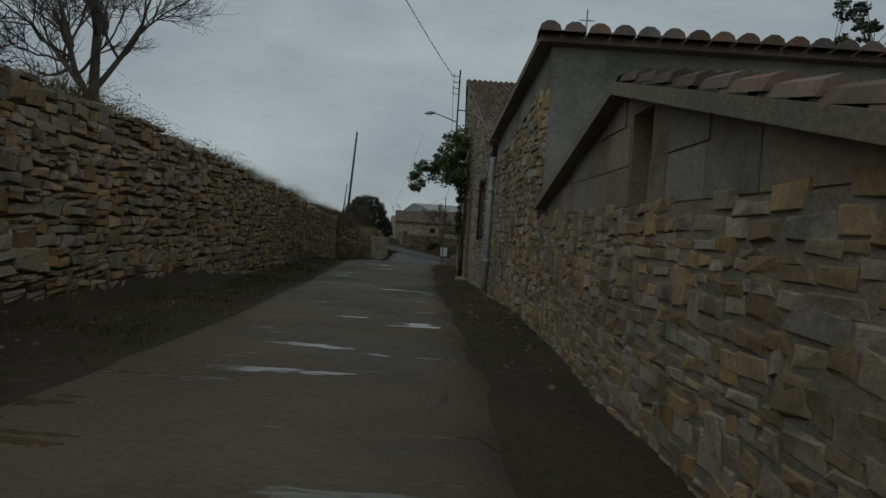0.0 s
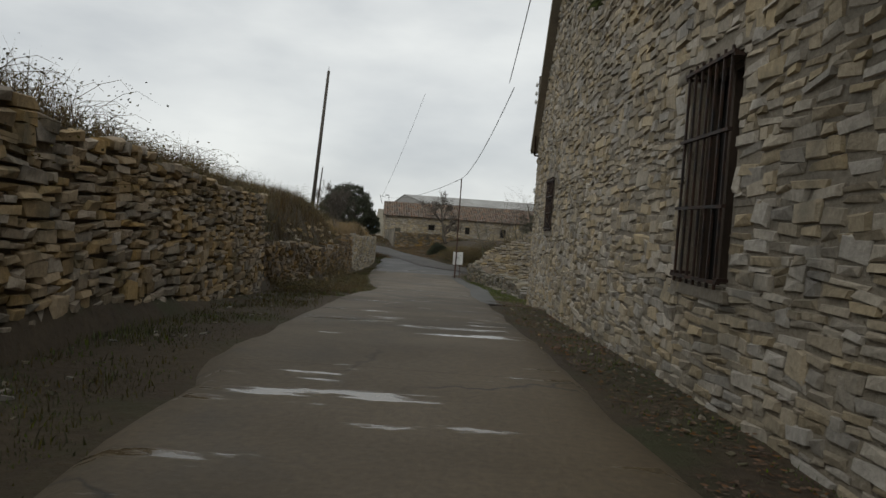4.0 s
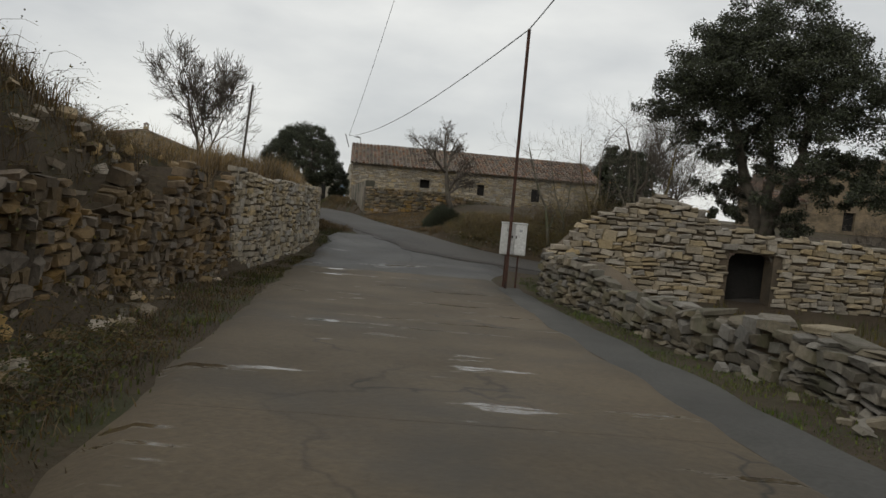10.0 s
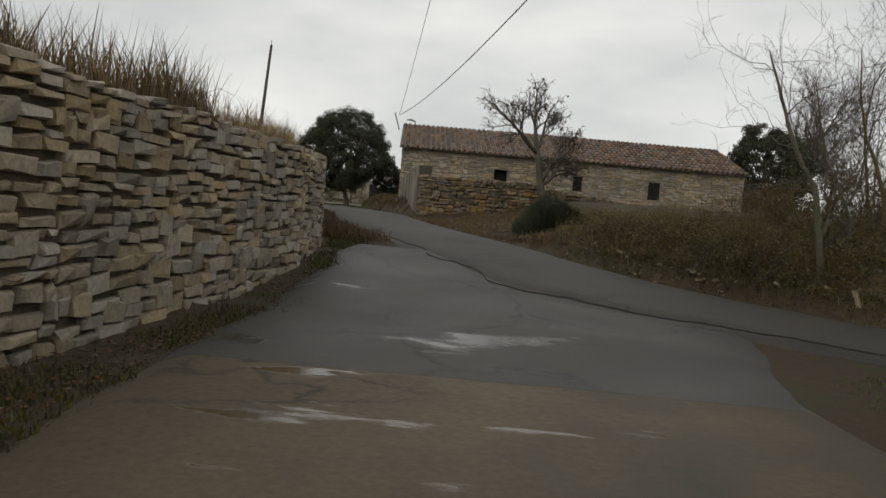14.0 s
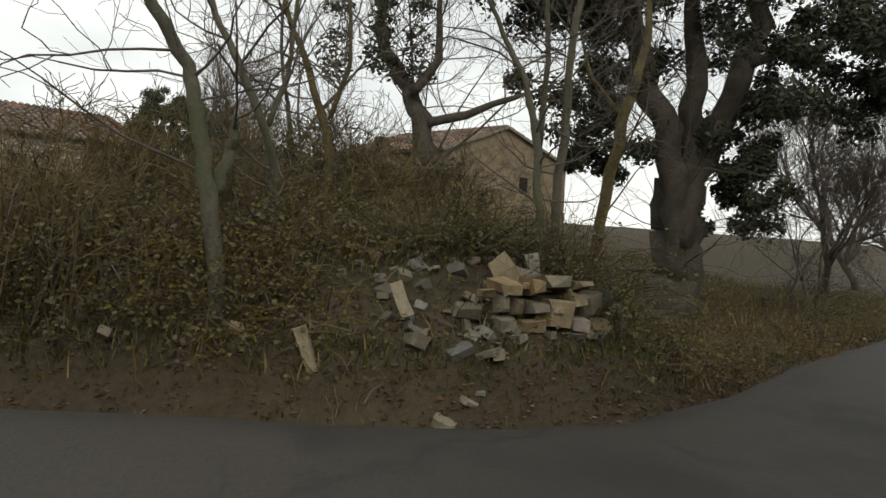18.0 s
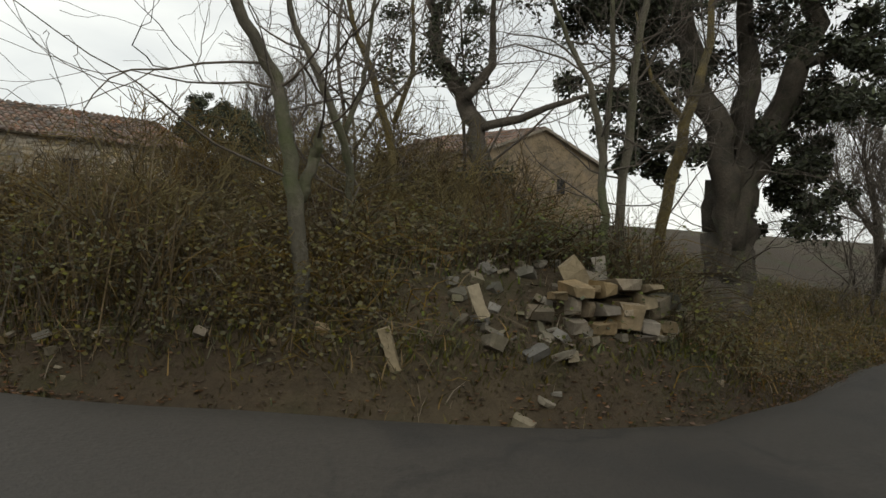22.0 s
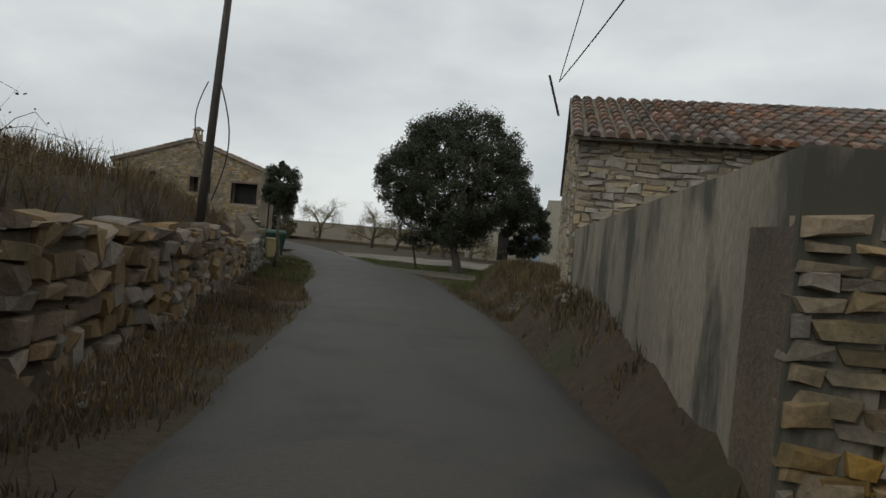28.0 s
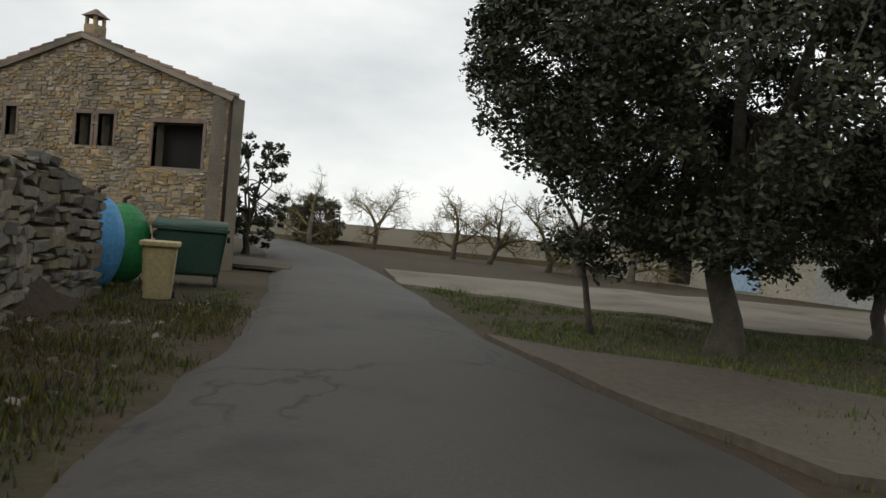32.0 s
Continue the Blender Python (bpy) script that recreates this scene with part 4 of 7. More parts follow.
def barn():
    root = thing("long_stone_barn", "long limestone barn with a low red tiled roof", "barn")
    (x0, y0), (x1, y1) = BARN
    ln = math.dist(*BARN)
    eave, ridge, deep = 1.25, 2.45, 7.0
    g0, g1 = (-6.8, 76.7 + deep), BARN[0]
    apex = (x0 - 0.35, y0 + deep / 2)
    wins = [(3.85, 4.4, 0.15, 0.62), (7.15, 7.55, 0.0, 0.6), (10.3, 10.78, -0.1, 0.62)]
    bt = lambda s: -0.9
    tp = lambda s: eave
    wall_core(root, BARN[0], BARN[1], bt, tp, 0.5, M_LIME, wins, 0.6, "wall", -0.005)
    face_stones(root, BARN[0], BARN[1], bt, tp, (M_PALE, M_PALE_J), (0, 4.2), seed=111, holes=wins, depth=0.1, out=0.006, joint=0.012, course=(0.06, 0.14), long=(0.12, 0.36), skew=0.05)
    for a, b, z0, z1 in wins:
        u, w = a / ln, b / ln
        part("window", boxed(x0 + (x1 - x0) * u, y0 + 0.45, z0, x0 + (x1 - x0) * w, y0 + 0.75, z1), M_DARK, root, "dark unglazed window")
    gl = math.dist(g0, g1)
    gtp = lambda s: lerp(s, [(0, eave - 0.35), (gl / 2, ridge), (gl, eave)])
    slit = [(gl - 2.85, gl - 2.45, -0.15, 0.65)]
    wall_core(root, g0, g1, lambda s: -1.6, gtp, 0.5, M_LIME, slit, 0.4, "gable_wall", -0.01)
    face_stones(root, g0, g1, lambda s: -1.55, gtp, (M_PALE, M_PALE_J), (3.0, 9), seed=121, holes=slit, depth=0.09, out=0.004, joint=0.01, course=(0.05, 0.125), long=(0.1, 0.34), skew=0.05)
    k = 1 - 2.65 / gl
    px, py = g0[0] + (g1[0] - g0[0]) * k, g0[1] + (g1[1] - g0[1]) * k
    sl = part("slit", boxed(px + 0.28, py - 0.28, -0.2, px + 0.32, py + 0.28, 0.7), M_DARKWOOD, root, "brown shuttered slit window")
    for dy in (-0.24, 0.2):
        part("jamb", boxed(px - 0.02, py + dy - 0.04, -0.15, px + 0.2, py + dy + 0.06, 0.65, 0.01), M_TILE, sl)
    part("lintel", boxed(px - 0.02, py - 0.3, 0.65, px + 0.2, py + 0.3, 0.73, 0.01), M_TILE, sl)
    wall_core(root, (x1, y1), (x1 - 0.5, y1 + deep), lambda s: -0.9, lambda s: lerp(s, [(0, eave), (deep / 2, ridge), (deep, eave)]), 0.5, M_LIME, name="far_wall")
    tile_roof(root, (x0 - 0.12, y0 - 0.22, eave - 0.02), (x1 + 0.1, y1 - 0.22, eave - 0.02), (apex[0] - 0.1, apex[1], ridge + 0.08), (x1 - 0.1, y1 + deep / 2, ridge + 0.08), seed=21, thick=0.05)
    tile_roof(root, (g0[0] - 0.1, g0[1] + 0.2, eave - 0.35), (x1 - 0.5, y1 + deep + 0.2, eave - 0.35), (apex[0] - 0.1, apex[1], ridge + 0.08), (x1 - 0.1, y1 + deep / 2, ridge + 0.08), seed=22, thick=0.05)
    return root


barn()
M_YARD = surface("yard_wall_stone", (0.25, 0.17, 0.085), (0.19, 0.155, 0.11), 1.1, 26, 0.9, 0.5, (0.07, 0.065, 0.045), 1.5, (0.46, 0.64), per_object=0.3, coord="World", bump_scale=0.03)
M_YARD_J = surface("yard_wall_stone_joined", (0.25, 0.17, 0.085), (0.19, 0.155, 0.11), 1.1, 26, 0.9, 0.5, (0.07, 0.065, 0.045), 1.5, (0.46, 0.64), per_object=0.3, per_island=True, coord="World", bump_scale=0.03)
dry_wall("barn_yard_wall", "mossy dry-stone wall below the barn", [(-4.85, 69.9), (-1.0, 70.7), (2.0, 71.6), (8.5, 73.0)], ptop([(0, -0.08), (3.4, -0.1), (5, -0.3), (7.1, -0.45), (13.8, -0.55)]), (0, 4.5), 131, bottom=lambda x, y: terrain(x, y) - 0.3, mats=(M_YARD, M_YARD_J))


M_DAMP = surface("damp_cement_plaster", (0.25, 0.215, 0.165), (0.17, 0.15, 0.12), 0.6, 18, 0.9, 0.3, (0.07, 0.066, 0.05), 1.1, (0.47, 0.6), coord="World", stretch=(1.7, 1.7, 0.6))


def plaster_wall():
    root = thing("plastered_yard_wall", "cement-plastered yard wall with dark damp stains", "wall", kind="structure")
    wall_core(root, (-6.1, 76.55), (-4.85, 69.9), lambda s: -1.6, lambda s: lerp(s, [(0, -0.08), (3, 0.05), (6.8, 0.22)]), 0.4, M_DAMP, name="wall", inset=0.0)
    return root


plaster_wall()


# ---------------------------------------------------------------- trees
def grow(rng, base, direction, length, radius, levels, spread=0.6, droop=0.0, kids=(2, 4), taper=0.6, shrink=0.68, segs=4, wob=0.18, up=0.1, thin=0.004):
    """Branch tubes of a bare tree: list of (points, radii), with the tips."""
    limbs, tips = [], []

    def branch(p, d, ln, r, lev):
        pts, rad = [p], [r]
        q, dd = p.copy(), d.copy()
        n = segs if lev > 0 else 3
        for i in range(n):
            dd = (dd + Vector((rng.gauss(0, wob), rng.gauss(0, wob), rng.gauss(0, wob) + up - droop * (levels - lev) * 0.08))).normalized()
            q = q + dd * (ln / n)
            pts.append(q.copy())
            rad.append(max(thin, r * (1 - (1 - taper) * (i + 1) / n)))
        limbs.append((pts, rad, lev))
        if lev == 0:
            tips.append(q)
            return
        for _ in range(rng.randint(*kids)):
            u = rng.uniform(0.35, 1.0)
            k = min(n - 1, int(u * n))
            b = pts[k].lerp(pts[k + 1], u * n - k if u * n - k <= 1 else 1)
            axis = dd.orthogonal().normalized()
            axis.rotate(Matrix.Rotation(rng.uniform(0, 2 * math.pi), 3, dd))
            nd = (dd + axis * rng.uniform(0.5, 1.2) * spread * 1.6).normalized()
            branch(b, nd, ln * shrink * rng.uniform(0.75, 1.15), rad[k] * 0.62, lev - 1)
        branch(q, dd, ln * shrink, rad[-1] * 0.9, lev - 1)

    branch(Vector(base), Vector(direction).normalized(), length, radius, levels)
    return limbs, tips


def bare_tree(name, label, base, height, radius, seed, lean=(0, 0), levels=4, spread=0.55, droop=0.0, kids=(2, 3), mat=M_BARK, fruit=False, trunk_part=0.34, wob=0.18, shrink=0.68, taper=0.6, up=0.10, twig=M_TWIG, thin=0.004):
    rng = random.Random(seed)
    root = thing(name, label, "tree", pose(*base))
    limbs, tips = grow(rng, (0, 0, -0.15), (lean[0], lean[1], 1), height * trunk_part, radius, levels, spread, droop, kids, wob=wob, shrink=shrink, taper=taper, up=up, thin=thin)
    k = height / max(p.z for pts, _, _ in limbs for p in pts)
    limbs = [([p * k for p in pts], rad, lev) for pts, rad, lev in limbs]
    tips = [p * k for p in tips]
    tr, cr = Soup(), Soup()
    for pts, rad, lev in limbs:
        (tr if lev == levels else cr).add(*tube_data(pts, rad, 8 if lev == levels else (5 if lev >= levels - 1 else 3), cap=lev >= levels - 1))
    part("trunk", tr.mesh("trunk", mat, True), None, root)
    part("crown", cr.mesh("crown", twig, True), None, root, "bare leafless branches")
    if fruit:
        fr = Soup()
        for p in rng.sample(tips, min(len(tips), 90)):
            v, f = tube_data([p + Vector((0, 0, 0.02)), p - Vector((0, 0, 0.03)), p - Vector((0, 0, 0.06))], [0.012, 0.03, 0.012], 5)
            fr.add(v, f)
        part("dried_fruit", fr.mesh("dried_fruit", M_DARKWOOD), None, root)["kind"] = "stuff"
    return root


def leaf_cloud(rng, centres, per, size, flat=0.6):
    """Small bent leaves scattered in uneven clumps: (centre, radius) list."""
    v, f = [], []
    for c, r in centres:
        for _ in range(int(per * (0.6 + r))):
            d = Vector((rng.gauss(0, 1), rng.gauss(0, 1), rng.gauss(0, flat)))
            d = d.normalized() * r * (rng.random() ** 0.45)
            p = Vector(c) + d
            a = Vector((rng.gauss(0, 1), rng.gauss(0, 1), rng.gauss(0, 0.7))).normalized()
            b = a.orthogonal().normalized()
            b.rotate(Matrix.Rotation(rng.uniform(0, 6.28), 3, a))
            s = size * rng.uniform(0.6, 1.4)
            n = len(v)
            v += [tuple(p - a * s), tuple(p + b * s * 0.5 + a * s * 0.1), tuple(p + a * s), tuple(p - b * s * 0.5 + a * s * 0.1)]
            f.append((n, n + 1, n + 2, n + 3))
    return v, f


def oak(name, label, base, height, crown_r, trunk_r, seed, clumps=130, per=75, size=0.07, lean=(0, 0), low=0.3, mat=M_LEAF, trunk_h=None, squash=1.0, limbs=6, puff=1.0):
    """A holm oak: a trunk that forks into rising limbs, and a dense uneven crown of small leaves carried by thin boughs."""
    rng = random.Random(seed)
    root = thing(name, label, "tree", pose(*base))
    th = trunk_h or height * 0.24
    tr = Soup()
    lx, ly = lean
    tr.add(*tube_data([(0, 0, -0.35), (0, 0, 0.02), (lx * 0.12 + 0.03, ly * 0.12, th * 0.2), (lx * 0.45 - 0.04, ly * 0.45, th * 0.55), (lx, ly, th)],
                      [trunk_r * 1.9, trunk_r * 1.4, trunk_r * 1.05, trunk_r * 0.92, trunk_r * 0.9], 14))
    part("trunk", tr.mesh("trunk", M_BARK, True), None, root)
    cz, half = height * (low + 1) / 2, height * (1 - low) / 2
    top = Vector((lx, ly, th - 0.12))
    nodes, bough = [], Soup()
    for i in range(limbs):
        a = 2 * math.pi * (i + rng.uniform(-.25, .25)) / limbs
        reach = rng.uniform(0.35, 0.7) * crown_r
        end = Vector((lx + math.cos(a) * reach, ly + math.sin(a) * reach * squash, cz + half * rng.uniform(0.0, 0.6)))
        pts = []
        for k in range(6):
            u = k / 5
            p = top.lerp(end, u) + Vector((0, 0, 0.22 * height * (1 - low) * u * (1 - u)))
            if 0 < k:
                p += Vector((rng.gauss(0, 0.05 * crown_r), rng.gauss(0, 0.05 * crown_r), rng.gauss(0, 0.04 * crown_r)))
            pts.append(p)
        r0 = trunk_r * rng.uniform(0.45, 0.68)
        bough.add(*tube_data(pts, [r0 * (1 - 0.8 * k / 5) for k in range(6)], 8, cap=False))
        nodes += pts[2:]
    cents = []
    for i in range(clumps):
        while True:
            d = Vector((rng.uniform(-1, 1), rng.uniform(-1, 1), rng.uniform(-1, 1)))
            if 0.05 < d.length <= 1:
                break
        d = d.normalized() * (0.5 + 0.5 * d.length)
        w = 1.0 + 0.34 * noise.noise((d.x * 1.9 + seed, d.y * 1.9, d.z * 1.9)) + 0.14 * noise.noise((d.x * 5 + seed, d.y * 5, d.z * 5))
        c = Vector((lx + d.x * crown_r * w, ly + d.y * crown_r * w * squash, cz + d.z * half * w))
        cents.append((c, rng.uniform(0.07, 0.17) * crown_r * puff))
        if i % 2 == 0:
            n = min(nodes, key=lambda q: (q - c).length_squared)
            m = n.lerp(c, 0.5) + Vector((rng.gauss(0, .08), rng.gauss(0, .08), rng.gauss(0.06, .08))) * crown_r * 0.3
            bough.add(*tube_data([n, m, c], [0.02 + 0.03 * trunk_r, 0.018, 0.008], 4, cap=False))
    part("bough", bough.mesh("bough", M_BARK, True), None, root)["kind"] = "stuff"
    v, f = leaf_cloud(rng, cents, per, size)
    part("crown", mesh("crown", v, f, mat), None, root, "dense dark green leaves")
    return root


oak("holm_oak", "large round holm oak with dense dark leaves on the green", (-11.25, 92.5, -1.7), 5.9, 2.85, 0.16, 5, clumps=640, per=310, size=0.039, low=0.17, lean=(-0.25, 0))
oak("holm_oak", "low dark holm oak beside the large one", (-9.0, 95.5, -1.75), 3.0, 0.95, 0.1, 15, puff=1.9, clumps=120, per=260, size=0.042, low=0.2)
oak("holm_oak", "slim dark evergreen tree growing beside the rubble wall", (-15.1, 85.2, -1.45), 2.75, 0.44, 0.05, 7, puff=2.4, clumps=130, per=330, size=0.026, low=0.52, trunk_h=1.4, limbs=4)
bare_tree("apple_tree", "leaning leafless fruit tree with shrivelled fruit", (-0.75, 69.9, terrain(-0.75, 69.9)), 4.3, 0.14, 9, lean=(-0.42, 0), levels=5, spread=0.95, droop=0.2, kids=(3, 5), fruit=True, trunk_part=0.5, shrink=0.58, up=0.06, wob=0.16)
for x, y, z, h, r, seed, label in ((-6.9, 12.0, 1.9, 6.8, 0.12, 52, "leafless tree standing on the terrace above the wall"), (-9.2, 10.5, 2.1, 4.6, 0.12, 23, "leafless tree standing on the terrace above the wall"),
                                   (-7.1, 52.4, -0.1, 3.0, 0.05, 13, "small leafless tree on the terrace bank"), (11.3, 83, -0.5, 8.6, 0.16, 24, "leafless tree behind the barn"),
                                   (14.6, 82, -0.5, 5.8, 0.16, 25, "leafless tree behind the barn"), (9.8, 46.5, -1.9, 7.0, 0.15, 26, "leafless tree in the ruined yard"), (13.0, 52, -1.9, 6.5, 0.13, 27, "leafless tree in the ruined yard"),
                                   (17, 55.0, -1.9, 6.0, 0.1, 28, "leafless tree beside the side road"), (15.0, 58.5, -1.9, 4.6, 0.09, 29, "leafless tree beside the side road"), (19, 58.9, -1.9, 5.6, 0.1, 36, "leafless tree beside the side road"), (23, 58.9, -1.9, 6.5, 0.1, 37, "leafless tree beside the side road")):
    bare_tree("bare_tree", label, (x, y, terrain(x, y) - 0.05), h, r, seed, levels=5, spread=0.62, kids=(3, 5), trunk_part=0.27)
oak("holm_oak", "dark evergreen shrub at the end of the barn", (10.3, 80.8, -1.2), 4.9, 1.9, 0.12, 30, clumps=380, per=240, size=0.05, low=0.0, puff=1.3)
oak("cypress", "dark conifer behind the outbuildings", (17.5, 31, -0.5), 13.5, 1.9, 0.2, 31, clumps=140, per=60, size=0.1, low=0.1)
for i, (x, y, h) in enumerate(((-29.5, 113, 5.6), (-27, 115, 4.8), (-22, 113, 4.4), (-20, 112, 4.2), (-15.5, 108, 3.6), (-13.6, 107, 3.6), (-17, 110, 4.0))):
    bare_tree("field_tree", "spreading leafless almond tree at the field edge", (x, y, -1.75), h * 0.75, 0.15, 40 + i, levels=5, spread=1.25, kids=(3, 4), trunk_part=0.26, up=0.0, twig=M_LICHEN)
oak("holm_oak", "round dark evergreen bush at the bend of the road", (-31.2, 116.3, -1.9), 2.6, 1.45, 0.1, 32, puff=1.6, clumps=130, per=130, size=0.06, low=0.02)
oak("holm_oak", "dark evergreen tree beside the stone house", (-24.5, 101, -1.8), 3.6, 1.2, 0.1, 33, clumps=90, per=60, size=0.07, low=0.05)


# ---------------------------------------------------------------- far house and sheds
def gable_house():
    root = thing("gabled_stone_house", "two-storey stone house with a wide gable and dark openings", "house")
    y = 95.0
    back = Vector((-0.62, 0.78, 0)) * 9
    xs, apex = (-29.0, -20.7), (-24.75, 3.0)
    tp = lambda s: lerp(s, [(0, 1.95), (xs[1] - xs[0] - (xs[1] - apex[0]), apex[1]), (xs[1] - xs[0], 1.72)])
    holes = [(1.3, 1.7, 0.75, 1.42), (1.95, 2.3, 0.75, 1.42), (4.15, 4.6, 0.6, 1.3), (4.8, 5.25, 0.6, 1.3), (6.35, 7.65, 0.22, 1.15)]
    wall_core(root, (xs[0], y), (xs[1], y), lambda s: -1.9, tp, 0.4, M_LIME, holes, 0.5, "gable_wall", -0.012)
    face_stones(root, (xs[0], y), (xs[1], y), lambda s: -1.9, tp, (M_STONE, M_STONE_J), (0, 0), seed=141, holes=holes, depth=0.07, out=0.004, skew=0.025, course=(0.05, 0.11), long=(0.1, 0.28))
    for a, b, z0, z1 in holes:
        w = part("window", boxed(xs[0] + a, y + 0.3, z0, xs[0] + b, y + 0.34, z1), M_DARK, root, "dark glassless opening")
        part("lintel", boxed(xs[0] + a - 0.08, y - 0.04, z1, xs[0] + b + 0.08, y + 0.1, z1 + 0.09, 0.01), M_TILE, w)
        for x in (xs[0] + a - 0.08, xs[0] + b):
            part("jamb", boxed(x, y - 0.035, z0, x + 0.08, y + 0.1, z1, 0.01), M_TILE, w)
    p = Vector((xs[1], y, 0))
    wall_core(root, (xs[1], y + 0.05), (p + back)[:2], lambda s: -1.9, lambda s: 1.7, 0.4, M_LIME, name="side_wall")
    for e in ((xs[1] + 0.12, 1.70), (xs[0] - 0.12, 1.9)):
        tile_roof(root, (e[0], y - 0.12, e[1]), (e[0] + back.x, y + back.y, e[1]), (apex[0], y - 0.12, apex[1] + 0.06), (apex[0] + back.x, y + back.y, apex[1] + 0.06), seed=23)
    bm = bmesh.new()
    box(bm, apex[0] - 0.16, y + 0.05, 2.9, apex[0] + 0.16, y + 0.37, 3.3)
    for dx in (-0.15, 0.09):
        for dy in (0.06, 0.3):
            box(bm, apex[0] + dx, y + dy, 3.3, apex[0] + dx + 0.06, y + dy + 0.06, 3.5)
    ch = part("chimney", bm, M_STONE, root, "small stone chimney with a tiled cap")
    bm = bmesh.new()
    bmesh.ops.create_cone(bm, cap_ends=True, segments=4, radius1=0.3, radius2=0.03, depth=0.18, matrix=pose(apex[0], y + 0.21, 3.58, 0, 0, 45))
    part("cap", bm, M_TILE, ch)
    v, f = tube_data([(xs[1] + 0.03, y - 0.07, 1.7), (xs[1] + 0.03, y - 0.07, 0), (xs[1] + 0.03, y - 0.07, -1.7)], [0.04, 0.04, 0.04], 8)
    part("downpipe", mesh("downpipe", v, f, M_IRON, True), None, root)
    return root


gable_house()


def farm_shed():
    root = thing("farm_shed", "grey cement farm shed with a tall blue-grey metal door", "shed")
    a, b = (-8.1, 107.4), (-3.0, 103.9)
    ln = math.dist(a, b)
    tp = lambda s: lerp(s, [(0, 2.55), (ln * 0.45, 4.2), (ln, 3.25)])
    door = (ln * 0.335, ln * 0.70, -1.75, 2.55)
    wall_core(root, a, b, lambda s: -2, tp, 0.3, M_CEMENT, [door], 0.4, "front_wall", 0)
    d = Vector((b[0] - a[0], b[1] - a[1], 0)).normalized()
    n = Vector((d.y, -d.x, 0))
    p = Vector((*a, 0))
    leaf = None
    for k in range(8):
        u0, u1 = door[0] + (door[1] - door[0]) * k / 8, door[0] + (door[1] - door[0]) * (k + 0.94) / 8
        bm = prism([p + d * u0 - n * 0.12 + Vector((0, 0, -1.74)), p + d * u1 - n * 0.12 + Vector((0, 0, -1.74)), p + d * u1 - n * 0.12 + Vector((0, 0, 2.54)), p + d * u0 - n * 0.12 + Vector((0, 0, 2.54))], 0.05, n)
        if leaf is None:
            back = prism([p + d * door[0] - n * 0.15 + Vector((0, 0, -1.74)), p + d * door[1] - n * 0.15 + Vector((0, 0, -1.74)), p + d * door[1] - n * 0.15 + Vector((0, 0, 2.54)), p + d * door[0] - n * 0.15 + Vector((0, 0, 2.54))], 0.04, n)
            leaf = part("door", back, M_BLUEDOOR, root, "blue-grey sheet-metal door")
        part("panel", bm, M_BLUEDOOR, leaf)
    # brick side wall and fibre-cement roof
    side = Vector((20.5, 1.5, 0))
    q = Vector((*b, 0))
    wall_core(root, b, (q + side)[:2], lambda s: -2, lambda s: 3.2, 0.3, M_BRICK, [], 2.0, "side_wall", 0)
    top = p + d * ln * 0.45
    for e0, z, seed in ((q, 3.3, 1), (p, 2.6, 2)):
        e = e0 + n * 0.1
        part("roof", prism([Vector((e.x, e.y, z)), Vector((e.x + side.x, e.y + side.y, z)), Vector((top.x + n.x * 0.1 + side.x, top.y + n.y * 0.1 + side.y, 4.3)), Vector((top.x + n.x * 0.1, top.y + n.y * 0.1, 4.3))], 0.06, (0, 0, 1)), M_FIBRE, root, "pale fibre-cement sheet roof")
    return root


M_BLUEDOOR = surface("blue_grey_sheet_metal", (0.17, 0.205, 0.225), (0.13, 0.16, 0.18), 0.8, 12, 0.6, 0.1, (0.10, 0.10, 0.10), 1.2, (0.6, 0.8), coord="World", stretch=(1, 1, 0.3))
M_BRICK = surface("orange_hollow_brick", (0.32, 0.17, 0.075), (0.25, 0.15, 0.08), 0.8, 7, 0.9, 0.3, (0.34, 0.24, 0.13), 0.9, (0.5, 0.7), coord="World", stretch=(1, 1, 2.5))
M_FIBRE = surface("fibre_cement_sheet", (0.36, 0.355, 0.34), (0.29, 0.285, 0.27), 0.7, 10, 0.9, 0.2, (0.2, 0.19, 0.17), 0.8, (0.55, 0.75), coord="World")
farm_shed()


def annex():
    root = thing("low_farm_store", "low cream-rendered farm store with blue and dark doors", "shed")
    a, b = (-15.0, 112.0), (-8.1, 107.4)
    ln = math.dist(a, b)
    tp = lambda s: 0.25 if s < ln - 1.6 else 2.2
    wall_core(root, a, b, lambda s: -2, tp, 0.3, M_CREAM, [], 0.4, "wall", 0)
    d = Vector((b[0] - a[0], b[1] - a[1], 0)).normalized()
    n = Vector((d.y, -d.x, 0))
    p = Vector((*a, 0))
    for u0, u1, m, label in ((3.0, 3.9, M_DARK, "dark open doorway"), (5.2, 6.5, M_BLUE, "pale blue metal door")):
        part("door", prism([p + d * u0 + n * 0.04 + Vector((0, 0, -1.75)), p + d * u1 + n * 0.04 + Vector((0, 0, -1.75)), p + d * u1 + n * 0.04 + Vector((0, 0, 0.02)), p + d * u0 + n * 0.04 + Vector((0, 0, 0.02))], 0.06, n), m, root, label)
    part("roof", prism([p + n * 0.15 + Vector((0, 0, 0.3)), p + d * (ln - 1.6) + n * 0.15 + Vector((0, 0, 0.3)), p + d * (ln - 1.6) - n * 4 + Vector((0, 0, 0.9)), p - n * 4 + Vector((0, 0, 0.9))], 0.08, (0, 0, 1)), M_FIBRE, root)
    return root


